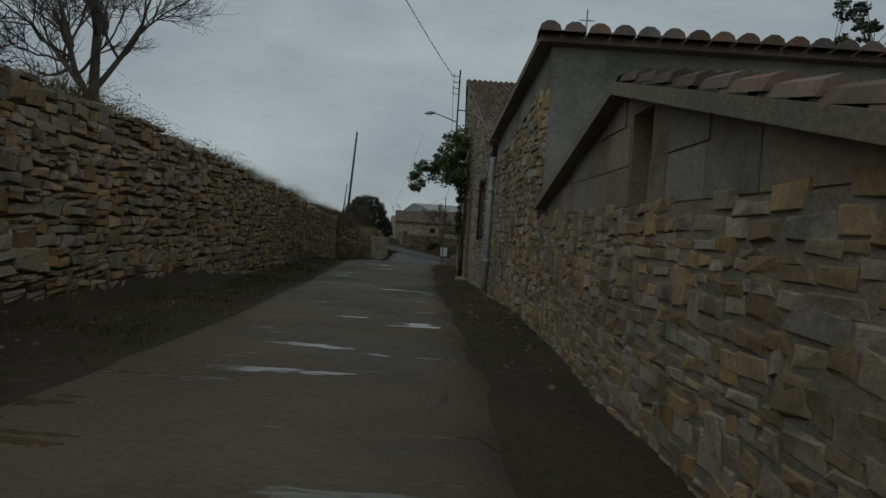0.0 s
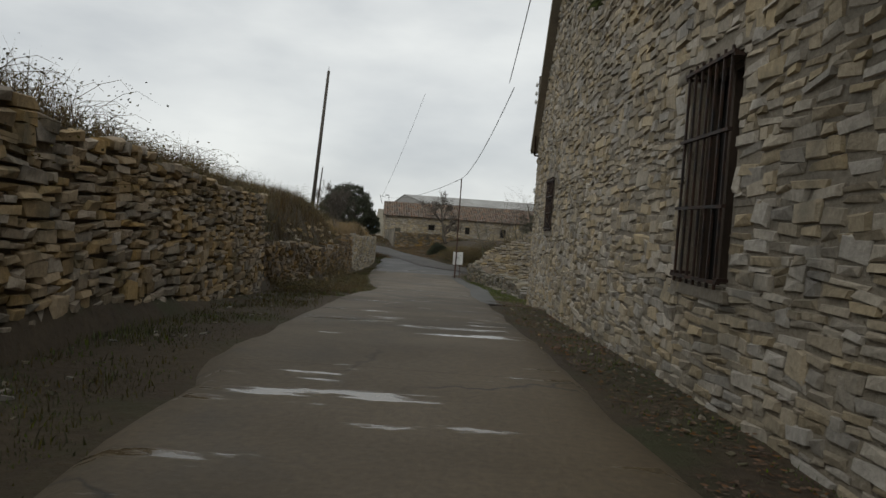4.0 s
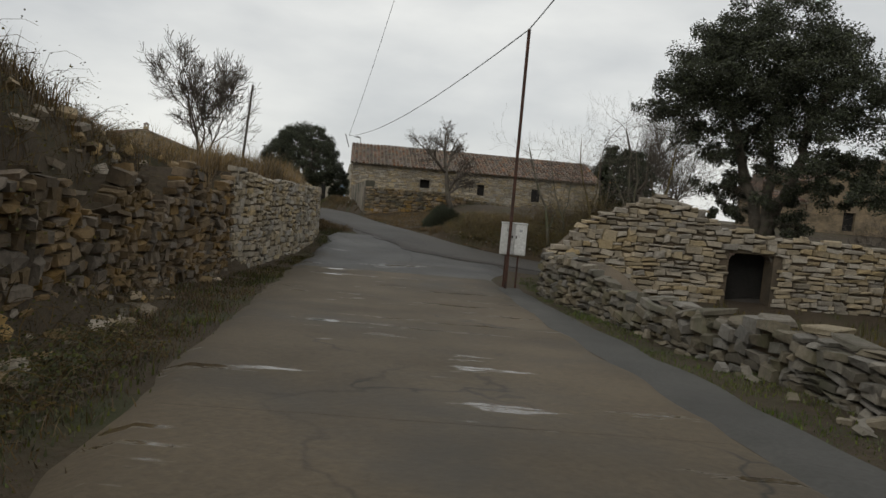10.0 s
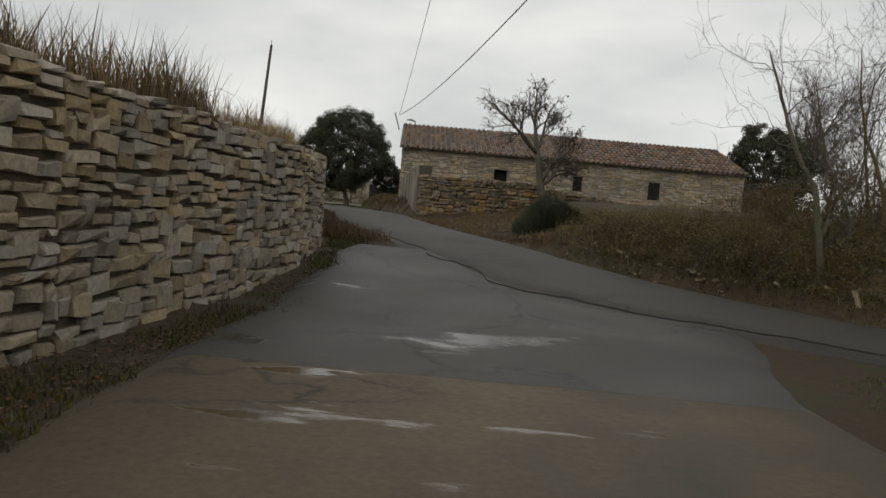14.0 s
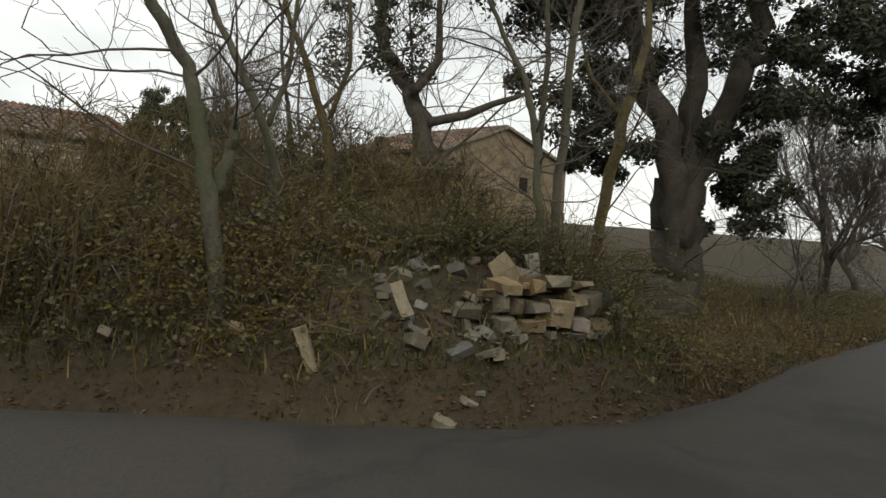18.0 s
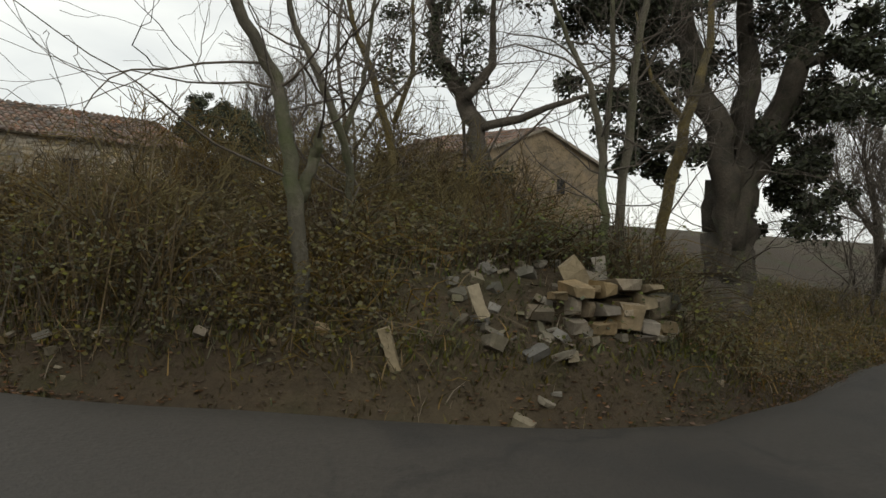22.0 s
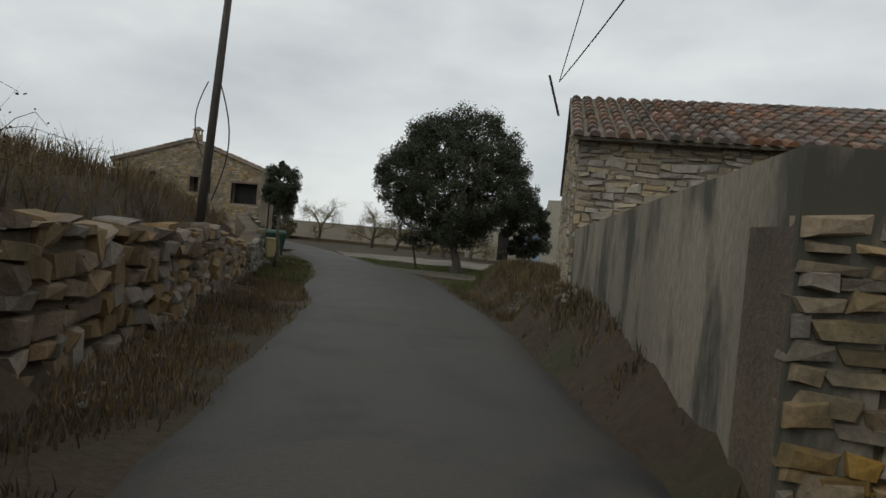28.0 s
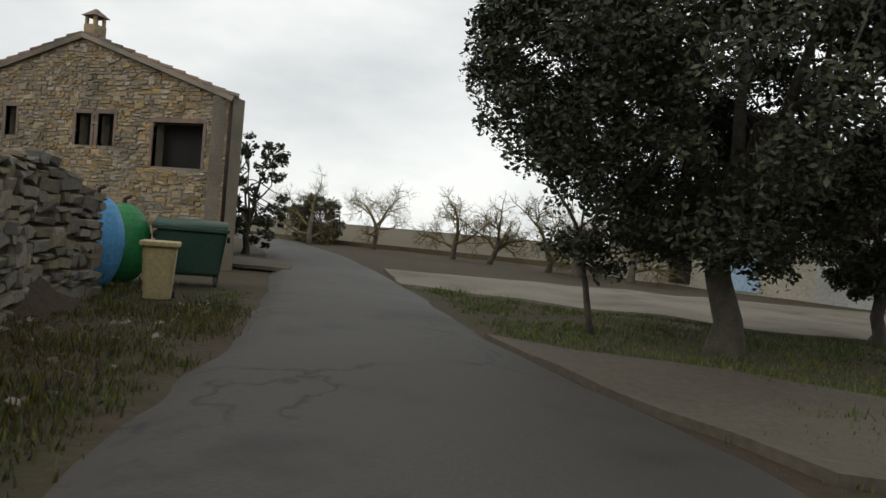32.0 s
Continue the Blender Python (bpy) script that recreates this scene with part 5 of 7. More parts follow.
M_CREAM = surface("cream_wall_render", (0.34, 0.31, 0.25), (0.28, 0.26, 0.21), 0.7, 14, 0.9, 0.2, (0.2, 0.18, 0.14), 1.0, (0.55, 0.75), coord="World")
M_BLUE = surface("pale_blue_painted_metal", (0.30, 0.40, 0.52), (0.25, 0.34, 0.45), 0.8, 14, 0.6, 0.1, (0.2, 0.24, 0.28), 1.4, (0.6, 0.8), coord="World")
annex()

# ---------------------------------------------------------------- poles
def post_with_boxes():
    root = thing("rusty_service_post", "thin rust-red steel post beside the lane", "post")
    part("shaft", boxed(-0.66, 51.6, -2.1, -0.60, 51.66, 3.2, 0.01), M_RUST, root)
    return root


post_with_boxes()

# ---------------------------------------------------------------- grass, brush and scattered stones
def blades(name, label, sampler, count, height, mat, seed, width=0.008, bend=0.5, category="grass", clump=6, spread=0.09):
    """Tufts of bent blades on the ground: sampler(rng) gives x, y and a density, or None."""
    rng = random.Random(seed)
    v, f, made = [], [], 0
    while made < count:
        p = sampler(rng)
        if p is None:
            continue
        x0, y0, k = p
        hh = height * k * rng.uniform(0.6, 1.25)
        for _ in range(clump):
            x, y = x0 + rng.gauss(0, spread), y0 + rng.gauss(0, spread)
            z = terrain(x, y) - 0.02
            h = hh * rng.uniform(0.45, 1.2)
            a = rng.uniform(0, 6.283)
            dx, dy = math.cos(a) * h * bend * rng.random(), math.sin(a) * h * bend * rng.random()
            w = width * rng.uniform(0.6, 1.5)
            b = rng.uniform(0, 6.283)
            wx, wy = math.cos(b) * w, math.sin(b) * w
            n = len(v)
            v += [(x - wx, y - wy, z), (x + wx, y + wy, z), (x + dx * 0.4 + wx * 0.7, y + dy * 0.4 + wy * 0.7, z + h * 0.6), (x + dx * 0.4 - wx * 0.7, y + dy * 0.4 - wy * 0.7, z + h * 0.6), (x + dx, y + dy, z + h)]
            f += [(n, n + 1, n + 2, n + 3), (n + 3, n + 2, n + 4)]
            made += 1
    return tagged(new(name, mesh(name, v, f, mat)), label, category, kind="stuff")


def strip(y0, y1, fx, power=1.0):
    """Points along y0 to y1 with x from fx(y) = (near, far)."""
    def s(rng):
        y = rng.uniform(y0, y1)
        a, b = fx(y)
        u = rng.random() ** power
        x = a + (b - a) * u
        k = 0.55 + 0.9 * max(0, 0.5 + noise.noise((x * 0.9, y * 0.9, 5.0)))
        return (x, y, k) if noise.noise((x * 1.7, y * 1.7, 9.0)) > -0.25 else None
    return s


WL = lambda y: lerp(y, WALL_L)
blades("dry_grass", "long dry straw-coloured grass on top of the lane wall", strip(-6, 30, lambda y: (WL(y) - 0.3, WL(y) - 2.0), 1.5), 36000, 0.38, M_GRASS, 1, width=0.004)
blades("dry_grass", "matted dry grass and weeds on the lane bank", strip(29.5, 51, lambda y: (WL(y) - 0.1, WL(y) - 4.5), 0.8), 36000, 0.32, M_GRASS, 2, width=0.006)
blades("dry_grass", "long dry grass on top of the junction wall", strip(50.5, 70, lambda y: (WL(y) - 0.25, WL(y) - 2.2), 1.4), 32000, 0.5, M_STRAW, 3, width=0.006)
blades("wall_foot_weeds", "low brown and green weeds at the foot of the wall", strip(-2, 30, lambda y: (WL(y) + 0.1, lerp(y, LANE_L) - 0.1)), 12000, 0.07, M_BRAMBLE, 4, width=0.005, clump=10)
blades("wall_foot_moss", "low mossy green growth at the foot of the wall", strip(-2, 30, lambda y: (WL(y) + 0.05, lerp(y, LANE_L) - 0.15)), 16000, 0.05, M_GREEN, 43, width=0.005, clump=9)
blades("wall_foot_moss", "low moss and weeds along the foot of the houses", strip(6, 33, lambda y: (lerp(y, LANE_R) + 0.05, hx(y) - 0.05)), 9000, 0.04, M_GREEN, 48, width=0.005, clump=9)
blades("bank_foot_weeds", "brown and straw-coloured weeds at the foot of the lane bank", strip(29.5, 51.5, lambda y: (WL(y) + 0.1, lerp(y, LANE_L) - 0.02), 1.2), 16000, 0.09, M_GRASS, 44, width=0.004, bend=0.9, clump=9)
blades("bank_foot_weeds", "low green weeds at the foot of the lane bank", strip(29.5, 51.5, lambda y: (WL(y) + 0.1, lerp(y, LANE_L) + 0.03)), 11000, 0.06, M_GREEN, 45, width=0.007, clump=8)
blades("verge_moss_grass", "mossy green verge grass beside the lane", strip(32.5, 54, lambda y: (lerp(y, LANE_R) + 0.45, lerp(y, LANE_R) + 1.4)), 22000, 0.055, M_GREEN, 5, width=0.006)
blades("verge_grass", "dead grass verge at the junction", strip(49, 62, lambda y: (WL(y) + 0.3, WL(y) + 0.95)), 14000, 0.06, M_BRAMBLE, 6, width=0.008)
blades("roadside_grass", "brown dead grass beside the asphalt road", strip(60, 80, lambda y: (WL(y) + 0.25, lerp(y, MAIN_L) - 0.1)), 18000, 0.13, M_GRASS, 7, width=0.007)
blades("roadside_grass", "short green and brown grass below the rubble wall", strip(80, 91, lambda y: (WL(y) + 0.45, lerp(y, MAIN_L) - 0.1)), 16000, 0.09, M_BRAMBLE, 37, width=0.008)
blades("roadside_grass", "short green grass below the rubble wall", strip(82, 92, lambda y: (WL(y) + 0.45, lerp(y, MAIN_L) - 0.1)), 9000, 0.08, M_GREEN, 38, width=0.008)
blades("terrace_grass", "dry grass on the roadside terrace", strip(69, 92, lambda y: (WL(y) - 0.5, WL(y) - 5)), 11000, 0.4, M_GRASS, 8, width=0.008)
blades("roadside_grass", "brown dead grass and weeds beside the asphalt road", strip(60, 78, lambda y: (lerp(y, MAIN_R) + 0.15, lerp(y, MAIN_R) + 4.2)), 30000, 0.13, M_GRASS, 9, width=0.007)
blades("tall_weeds", "tall rusty brown weeds below the barn gable", strip(76, 84.5, lambda y: (lerp(y, MAIN_R) + 0.15, lerp(y, MAIN_R) + 3.2)), 14000, 0.16, M_GRASS, 10, width=0.005, bend=0.9)
blades("roadside_grass", "low green weeds below the barn gable", strip(74, 86, lambda y: (lerp(y, MAIN_R) + 0.1, lerp(y, MAIN_R) + 3.4)), 16000, 0.1, M_BRAMBLE, 41, width=0.007, bend=0.9)
blades("green_grass", "short green grass round the large oak", strip(88.2, 96.2, lambda y: (lerp(y, MAIN_R) + 0.4, lerp(y, MAIN_R) + 10)), 32000, 0.08, M_GREEN, 11, width=0.01)
blades("green_grass", "short green and brown grass beside the road below the oak", strip(83.5, 88.3, lambda y: (lerp(y, MAIN_R) + 0.3, lerp(y, MAIN_R) + 8)), 26000, 0.09, M_GREEN, 31, width=0.009)
blades("yard_grass", "rough grass in the ruined yard", strip(34, 52.2, lambda y: (1.9, 12)), 10000, 0.2, M_BRAMBLE, 12, width=0.01)


def east_bank(rng):
    x = rng.uniform(-1.5, 16)
    y = lerp(x, EAST_N) + 0.15 + rng.random() ** 1.3 * 7 if x > -1 else rng.uniform(60, 68)
    if 1.7 < x < 3.2 and y < lerp(x, EAST_N) + 1.0 and rng.random() < 0.85 or x > 4.2 and rng.random() < 0.6:
        return None
    if x < lerp(y, MAIN_R) + 0.2:
        return None
    k = 0.4 + 0.9 * max(0, 0.5 + noise.noise((x * 0.7, y * 0.7, 2.0))) * smooth(0.1, 2.5, y - lerp(x, EAST_N))
    return x, y, k


blades("bank_brush", "brown bramble stems and dead weeds on the bank", east_bank, 30000, 0.2, M_BRAMBLE, 13, width=0.006, bend=1.2)
blades("bank_brush", "tall straw-coloured dead stems on the bank", east_bank, 7000, 0.34, M_STRAW, 14, width=0.004, bend=1.0)


blades("bank_grass", "patches of short green grass and moss on the bank", east_bank, 16000, 0.14, M_GREEN, 33, width=0.006, bend=0.9)


def brambles(name, label, sampler, count, size, seed, leaves=0.5):
    """Arching tangled stems with a few leaves on them."""
    rng = random.Random(seed)
    st, lv, lf, made = Soup(), [], [], 0
    while made < count:
        p = sampler(rng)
        if p is None:
            continue
        x, y, k = p
        ln = size * rng.uniform(0.5, 1.3) * (0.5 + 0.5 * k)
        a = rng.uniform(0, 6.283)
        d = Vector((math.cos(a), math.sin(a), 0))
        z = terrain(x, y) - 0.03
        rise = rng.uniform(0.35, 0.95)
        pts = [Vector((x, y, z)) + d * ln * u * 0.8 + Vector((rng.gauss(0, .03), rng.gauss(0, .03), ln * rise * (1.9 * u - 1.35 * u * u))) for u in (0, 0.25, 0.5, 0.75, 1.0)]
        st.add(*tube_data(pts, [0.0038, 0.0033, 0.0028, 0.0022, 0.0014], 3, cap=False))
        made += 1
        for q in pts[1:]:
            for _ in range(5):
                if rng.random() < leaves:
                    c = q + Vector((rng.gauss(0, .05), rng.gauss(0, .05), rng.gauss(0, .05)))
                    e = Vector((rng.gauss(0, 1), rng.gauss(0, 1), rng.gauss(0, .5))).normalized() * rng.uniform(0.007, 0.017)
                    w = e.orthogonal() * 0.6
                    n = len(lv)
                    lv += [tuple(c - e), tuple(c + w), tuple(c + e), tuple(c - w)]
                    lf.append((n, n + 1, n + 2, n + 3))
    n = len(st.v)
    me = mesh(name, st.v + lv, st.f + [tuple(i + n for i in q) for q in lf], M_STEM)
    me.materials.append(M_BRAMBLE)
    idx = [0] * len(st.f) + [1] * len(lf)
    if len(idx) == len(me.polygons):
        me.polygons.foreach_set("material_index", idx)
    return tagged(new(name, me), label, "brambles", kind="stuff")


brambles("bramble_thicket", "tangled brown bramble stems with few leaves on the bank", east_bank, 7500, 0.45, 21, 0.4)


def thicket(rng):
    x = rng.uniform(-0.8, 4.3)
    y = lerp(x, EAST_N) + rng.uniform(0.35, 2.6) + (0.7 if 1.7 < x < 3.2 else 0.0)
    k = 0.5 + 1.3 * noise.noise((x * 1.3, y * 1.3, 5.0))
    return (x, y, 0.3 + 1.4 * k) if x > lerp(y, MAIN_R) + 0.4 and k > 0.22 else None


brambles("bramble_thicket", "dense ochre and olive bramble thicket along the top of the bank", thicket, 5200, 0.52, 26, 0.4)
brambles("bramble_thicket", "tall arching ochre stems tangled behind the red bank", lambda rng: (rng.uniform(2.3, 4.6), rng.uniform(58.3, 60.0), 1.2), 420, 1.15, 28, 0.4)
blades("dead_stems", "dense upright dead stems in the thicket on the bank", thicket, 9000, 0.36, M_GRASS, 47, width=0.003, bend=0.7)
brambles("bramble_thicket", "brambles hanging over the lane bank", strip(29.6, 50, lambda y: (WL(y) + 0.05, WL(y) - 3)), 5200, 0.55, 22, 0.4)
brambles("bramble_thicket", "dry brown brambles at the foot of the lane bank", strip(29.6, 44, lambda y: (WL(y) + 0.75, WL(y) + 0.05)), 1500, 0.4, 27, 0.4)
brambles("shrub_stems", "dry bushy stems along the wall top", strip(0, 30, lambda y: (WL(y) - 0.2, WL(y) - 1.6)), 6500, 0.66, 23, 0.5)
brambles("shrub_stems", "dry bushy stems on the roadside terrace", strip(51, 84, lambda y: (WL(y) - 0.4, WL(y) - 3)), 1500, 0.7, 24, 0.35)
brambles("shrub_stems", "thin reddish stems growing behind the yard wall", lambda rng: (rng.uniform(-4.3, 0.5), 71.0 + rng.random() * 1.2, 1), 350, 0.8, 25, 0.15)


def litter(name, label, sampler, count, size, mat, seed):
    """Fallen leaves lying on the ground."""
    rng = random.Random(seed)
    v, f, made = [], [], 0
    while made < count:
        p = sampler(rng)
        if p is None:
            continue
        x, y, _ = p
        z = terrain(x, y) + 0.012 + rng.random() * 0.02
        a, s = rng.uniform(0, 6.283), size * rng.uniform(0.5, 1.4)
        ca, sa = math.cos(a) * s, math.sin(a) * s
        t = rng.uniform(-0.4, 0.4) * s
        n = len(v)
        v += [(x - ca, y - sa, z), (x + sa * 0.5, y - ca * 0.5, z + t), (x + ca, y + sa, z), (x - sa * 0.5, y + ca * 0.5, z - t * 0.2)]
        f.append((n, n + 1, n + 2, n + 3))
        made += 1
    return tagged(new(name, mesh(name, v, f, mat)), label, "fallen leaves", kind="stuff")


M_LITTER = surface("dead_leaf", (0.12, 0.062, 0.032), (0.08, 0.055, 0.032), 1, 20, 0.9, 0, per_object=0.5, per_island=True, coord="World")


def foot_of_bank(rng):
    x = rng.uniform(-1, 12)
    y = lerp(x, EAST_N) + rng.random() ** 1.6 * 3 - 0.15
    return (x, y, 1) if x > lerp(y, MAIN_R) else None


litter("leaf_litter", "reddish dead leaves along the foot of the bank", foot_of_bank, 24000, 0.016, M_LITTER, 15)
blades("bank_foot_weeds", "sparse green and brown weeds along the foot of the bank", lambda rng: (lambda x: (x, lerp(x, EAST_N) + rng.random() ** 1.5 * 0.7 + 0.02, 0.8))(rng.uniform(-0.9, 9)), 22000, 0.06, M_BRAMBLE, 46, width=0.005, bend=1.0)
litter("leaf_litter", "dead leaves along the foot of the house wall", strip(7, 33, lambda y: (lerp(y, LANE_R) + 0.0, hx(y) - 0.05)), 6000, 0.02, M_LITTER, 16)
litter("leaf_litter", "dead leaves and bits on the slope by the bush", strip(60.5, 70, lambda y: (lerp(y, MAIN_R) + 0.1, lerp(y, MAIN_R) + 4)), 7000, 0.02, M_LITTER, 19)
litter("leaf_litter", "dead leaves in the lane verge", strip(32, 56, lambda y: (WL(y) + 0.8, WL(y))), 4500, 0.021, M_LITTER, 17)


def rubble(name, label, sampler, count, size, seed, mat=M_PALE_J, sink=0.35):
    """Loose stones lying on the ground, small ones joined."""
    rng = random.Random(seed)
    soup, made = Soup(), 0
    while made < count:
        p = sampler(rng)
        if p is None:
            continue
        x, y, _ = p
        s = size * rng.uniform(0.35, 1.3)
        m = Euler((rng.uniform(-.5, .5), rng.uniform(-.5, .5), rng.uniform(0, 6.28))).to_matrix() @ Matrix.Diagonal(Vector((s * rng.uniform(0.8, 1.6), s * rng.uniform(0.6, 1.1), s * rng.uniform(0.35, 0.7))))
        v, f = SHAPES[rng.randrange(len(SHAPES))]
        soup.add(v @ np.array(m).T + np.array((x, y, terrain(x, y) + s * 0.2 * (1 - sink))), f + [(3, 2, 1, 0)])
        made += 1
    return tagged(new(name, soup.mesh(name, mat)), label, "loose stones", kind="stuff")


NEAR_EDGE = strip(57.2, 67, lambda y: (lerp(y, MAIN_R) + 0.04, lerp(y, MAIN_R) + 1.7))
litter("leaf_litter", "dead leaves along the edge of the asphalt road", NEAR_EDGE, 14000, 0.017, M_LITTER, 49)
blades("roadside_grass", "low brown weeds along the edge of the asphalt road", NEAR_EDGE, 16000, 0.06, M_BRAMBLE, 50, width=0.005, bend=1.0)
rubble("loose_stones", "small loose stones along the edge of the asphalt road", NEAR_EDGE, 300, 0.05, 51, M_RUBW_J, sink=0.6)
rubble("loose_stones", "pale loose stones on the slope by the bush", strip(61.2, 67, lambda y: (lerp(y, MAIN_R) + 0.3, lerp(y, MAIN_R) + 3.0)), 420, 0.07, 1, M_RUBW_J, sink=0.9)
rubble("loose_stones", "small stones and debris beside the lane wall", strip(2, 30, lambda y: (WL(y) + 0.15, WL(y) + 1.0)), 160, 0.04, 2, M_RUBW_J)
rubble("loose_stones", "small stones at the foot of the house", strip(5, 34, lambda y: (lerp(y, LANE_R) + 0.2, hx(y) - 0.1)), 200, 0.04, 3, M_RUBW_J)
rubble("loose_stones", "tumbled stones on the lane bank", strip(31, 50, lambda y: (WL(y) + 0.35, WL(y) - 0.9)), 360, 0.15, 4, M_STONE_J)
rubble("loose_stones", "tumbled stones beside the ruined wall", strip(34, 51, lambda y: (0.6, 2.4)), 420, 0.11, 5, M_RUBW_J)
rubble("loose_stones", "loose stones along the road verge", strip(70, 92, lambda y: (lerp(y, MAIN_L) - 0.5, WL(y) + 0.1)), 200, 0.06, 6, M_RUBW_J)
rubble("loose_stones", "loose stones under the barn gable", strip(75, 80, lambda y: (lerp(y, MAIN_R) + 0.5, lerp(y, MAIN_R) + 1.2)), 90, 0.09, 7, M_RUBW_J)
rubble("bank_rubble", "mossy rubble in the red earth bank", lambda rng: (rng.uniform(1.9, 3.6), rng.uniform(55.95, 57.0), 1), 110, 0.075, 8, M_RUBW_J)
rubble("bank_rubble", "scattered mossy stones on the bank", east_bank, 260, 0.08, 18, M_YARD_J)
rubble("gravel_bits", "dark grit scattered on the lane", lambda rng: (rng.uniform(-3.2, -0.6), rng.uniform(4, 50), 1), 220, 0.03, 9, M_STONE_J, sink=-1.5)

# ---------------------------------------------------------------- right of the lane
M_ROCK = surface("orange_bank_rock", (0.215, 0.148, 0.08), (0.16, 0.12, 0.074), 1.3, 26, 0.92, 0.6, (0.085, 0.062, 0.038), 1.7, (0.44, 0.62), per_object=0.22, coord="World", bump_scale=0.04)
M_ROCK_J = surface("orange_bank_rock_joined", (0.215, 0.148, 0.08), (0.16, 0.12, 0.074), 1.3, 26, 0.92, 0.6, (0.085, 0.062, 0.038), 1.7, (0.44, 0.62), per_object=0.22, per_island=True, coord="World", bump_scale=0.04)
dry_wall("lane_bank_wall", "collapsed dry-stone wall in the earth bank", [(-5.3, 29.3), (-5.2, 36), (-5.7, 43.5), (-6.1, 47.6), (-6.02, 50.8)],
         lambda s: road_z(30.2 + s) + lerp(s, [(0, 0.95), (6, 1.1), (12, 1.2), (17, 1.3), (20.6, 1.65)]) + 0.45 * noise.noise((s * 0.8, 2.0, 1.0)), (8, 18), 151, course=(0.05, 0.17), long=(0.08, 0.3), depth=0.2, out=0.06, joint=0.012, skew=0.08, mats=(M_ROCK, M_ROCK_J), core=M_EARTH, thick=0.7)
dry_wall("ruined_field_wall", "low tumbledown dry-stone wall beside the lane", [(0.05, 51.5), (0.55, 48.2), (1.0, 44.0), (1.05, 39.0), (0.75, 35.6)],
         lambda s: road_z(51.5 - s) + lerp(s, [(0, 0.8), (2.6, 0.72), (3.4, 0.4), (7, 0.42), (12, 0.3), (14, 0.2), (16, 0.08)]) + 0.12 * noise.noise((s * 0.9, 4.0, 1.0)), (0, 8), 161, thick=0.55, depth=0.2, out=0.05, joint=0.02, skew=0.1, mats=(M_RUBW, M_RUBW_J))


def capstones():
    """Flat slabs lying along the top of the low wall."""
    rng = random.Random(77)
    y = 47.2
    while y > 37:
        w = rng.uniform(0.2, 0.5)
        x = float(np.interp(y, [35.6, 39, 44, 48.2], [0.75, 1.05, 1.0, 0.55]))
        bm = bmesh.new()
        vs = box(bm, -0.15, -w / 2, -0.03, 0.15, w / 2, 0.03, 0)
        for q in bm.verts:
            q.co += Vector((rng.uniform(-.06, .06), rng.uniform(-.05, .05), rng.uniform(-.012, .012)))
        bmesh.ops.bevel(bm, geom=list(bm.edges), offset=0.012, segments=1, affect="EDGES")
        s = 51.5 - y
        z = road_z(y) + lerp(s, [(0, 0.8), (2.6, 0.72), (3.4, 0.4), (7, 0.42), (12, 0.3), (14, 0.2)]) + 0.12 * noise.noise((s * 0.9, 4.0, 1.0)) + 0.07
        ob = part("capstone", bm, M_RUBW, None, "", pose(x + 0.2, y - w / 2, z, rng.uniform(-7, 7), rng.uniform(-8, 8), rng.uniform(-12, 12)))
        tagged(ob, "flat pale capstone lying on the low wall", "stone slab", "capstones on the low wall")
        y -= w + rng.uniform(0.02, 0.5)


capstones()
M_MOSSY = surface("mossy_dark_stone", (0.20, 0.155, 0.10), (0.15, 0.125, 0.09), 1.1, 26, 0.9, 0.5, (0.06, 0.062, 0.035), 1.6, (0.45, 0.66), per_object=0.32, per_island=True, coord="World", bump_scale=0.03)


def ruined_hut():
    root = thing("ruined_hut", "roofless stone hut with an arched doorway", "ruin")
    x0, y = 0.35, 52.7
    prof = [(0, -1.2), (0.3, -1.05), (1.0, -0.42), (2.5, 0.24), (3.3, -0.08), (3.9, -0.42), (7.6, -0.6)]
    door = (4.05, 5.05, -2.1, -0.9)
    tp = lambda s: lerp(s, prof) + 0.07 * noise.noise((s * 2.2, 1.0, 7.0))
    end = (7.9, y - 0.2)
    wall_core(root, (x0, y), end, lambda s: -2.2, tp, 0.45, M_MORTAR, [door], 0.3, "wall")
    face_stones(root, (x0, y), end, lambda s: -2.2, tp, (M_PALE, M_PALE_J), (0.3, 5.2), seed=171, holes=[door], depth=0.14, course=(0.06, 0.14), long=(0.14, 0.4))
    dr = part("doorway", boxed(4.4, y + 0.42, -2.2, 5.5, y + 0.47, -0.6), M_DARK, root, "dark arched doorway")
    for k in range(11):
        t = math.pi * (k + 0.5) / 11
        bm = boxed(-0.1, -0.1, -0.06, 0.1, 0.1, 0.06, 0.012)
        ob = part("brick", bm, M_TILE, dr)
        ob.matrix_world = pose(x0 + 4.55 + math.cos(t) * 0.56, y + 0.06, -1.02 + math.sin(t) * 0.26, 0, -math.degrees(t), 0)
    return root


ruined_hut()
dry_wall("yard_wall", "old stone yard wall with moss", [(7.9, 52.5), (11.5, 49.5), (13, 42)], ptop([(0, -0.7), (5, -0.75), (13, -0.6)]), (0, 0), 181, bottom=terrain, mats=(M_MOSSY, M_MOSSY))


M_WALLFAR = surface("far_rubble_wall", (0.25, 0.185, 0.115), (0.17, 0.135, 0.095), 1.2, 7, 0.95, 0.6, (0.08, 0.07, 0.045), 1.2, (0.48, 0.68), coord="World", bump_scale=0.08, stretch=(1, 1, 2))


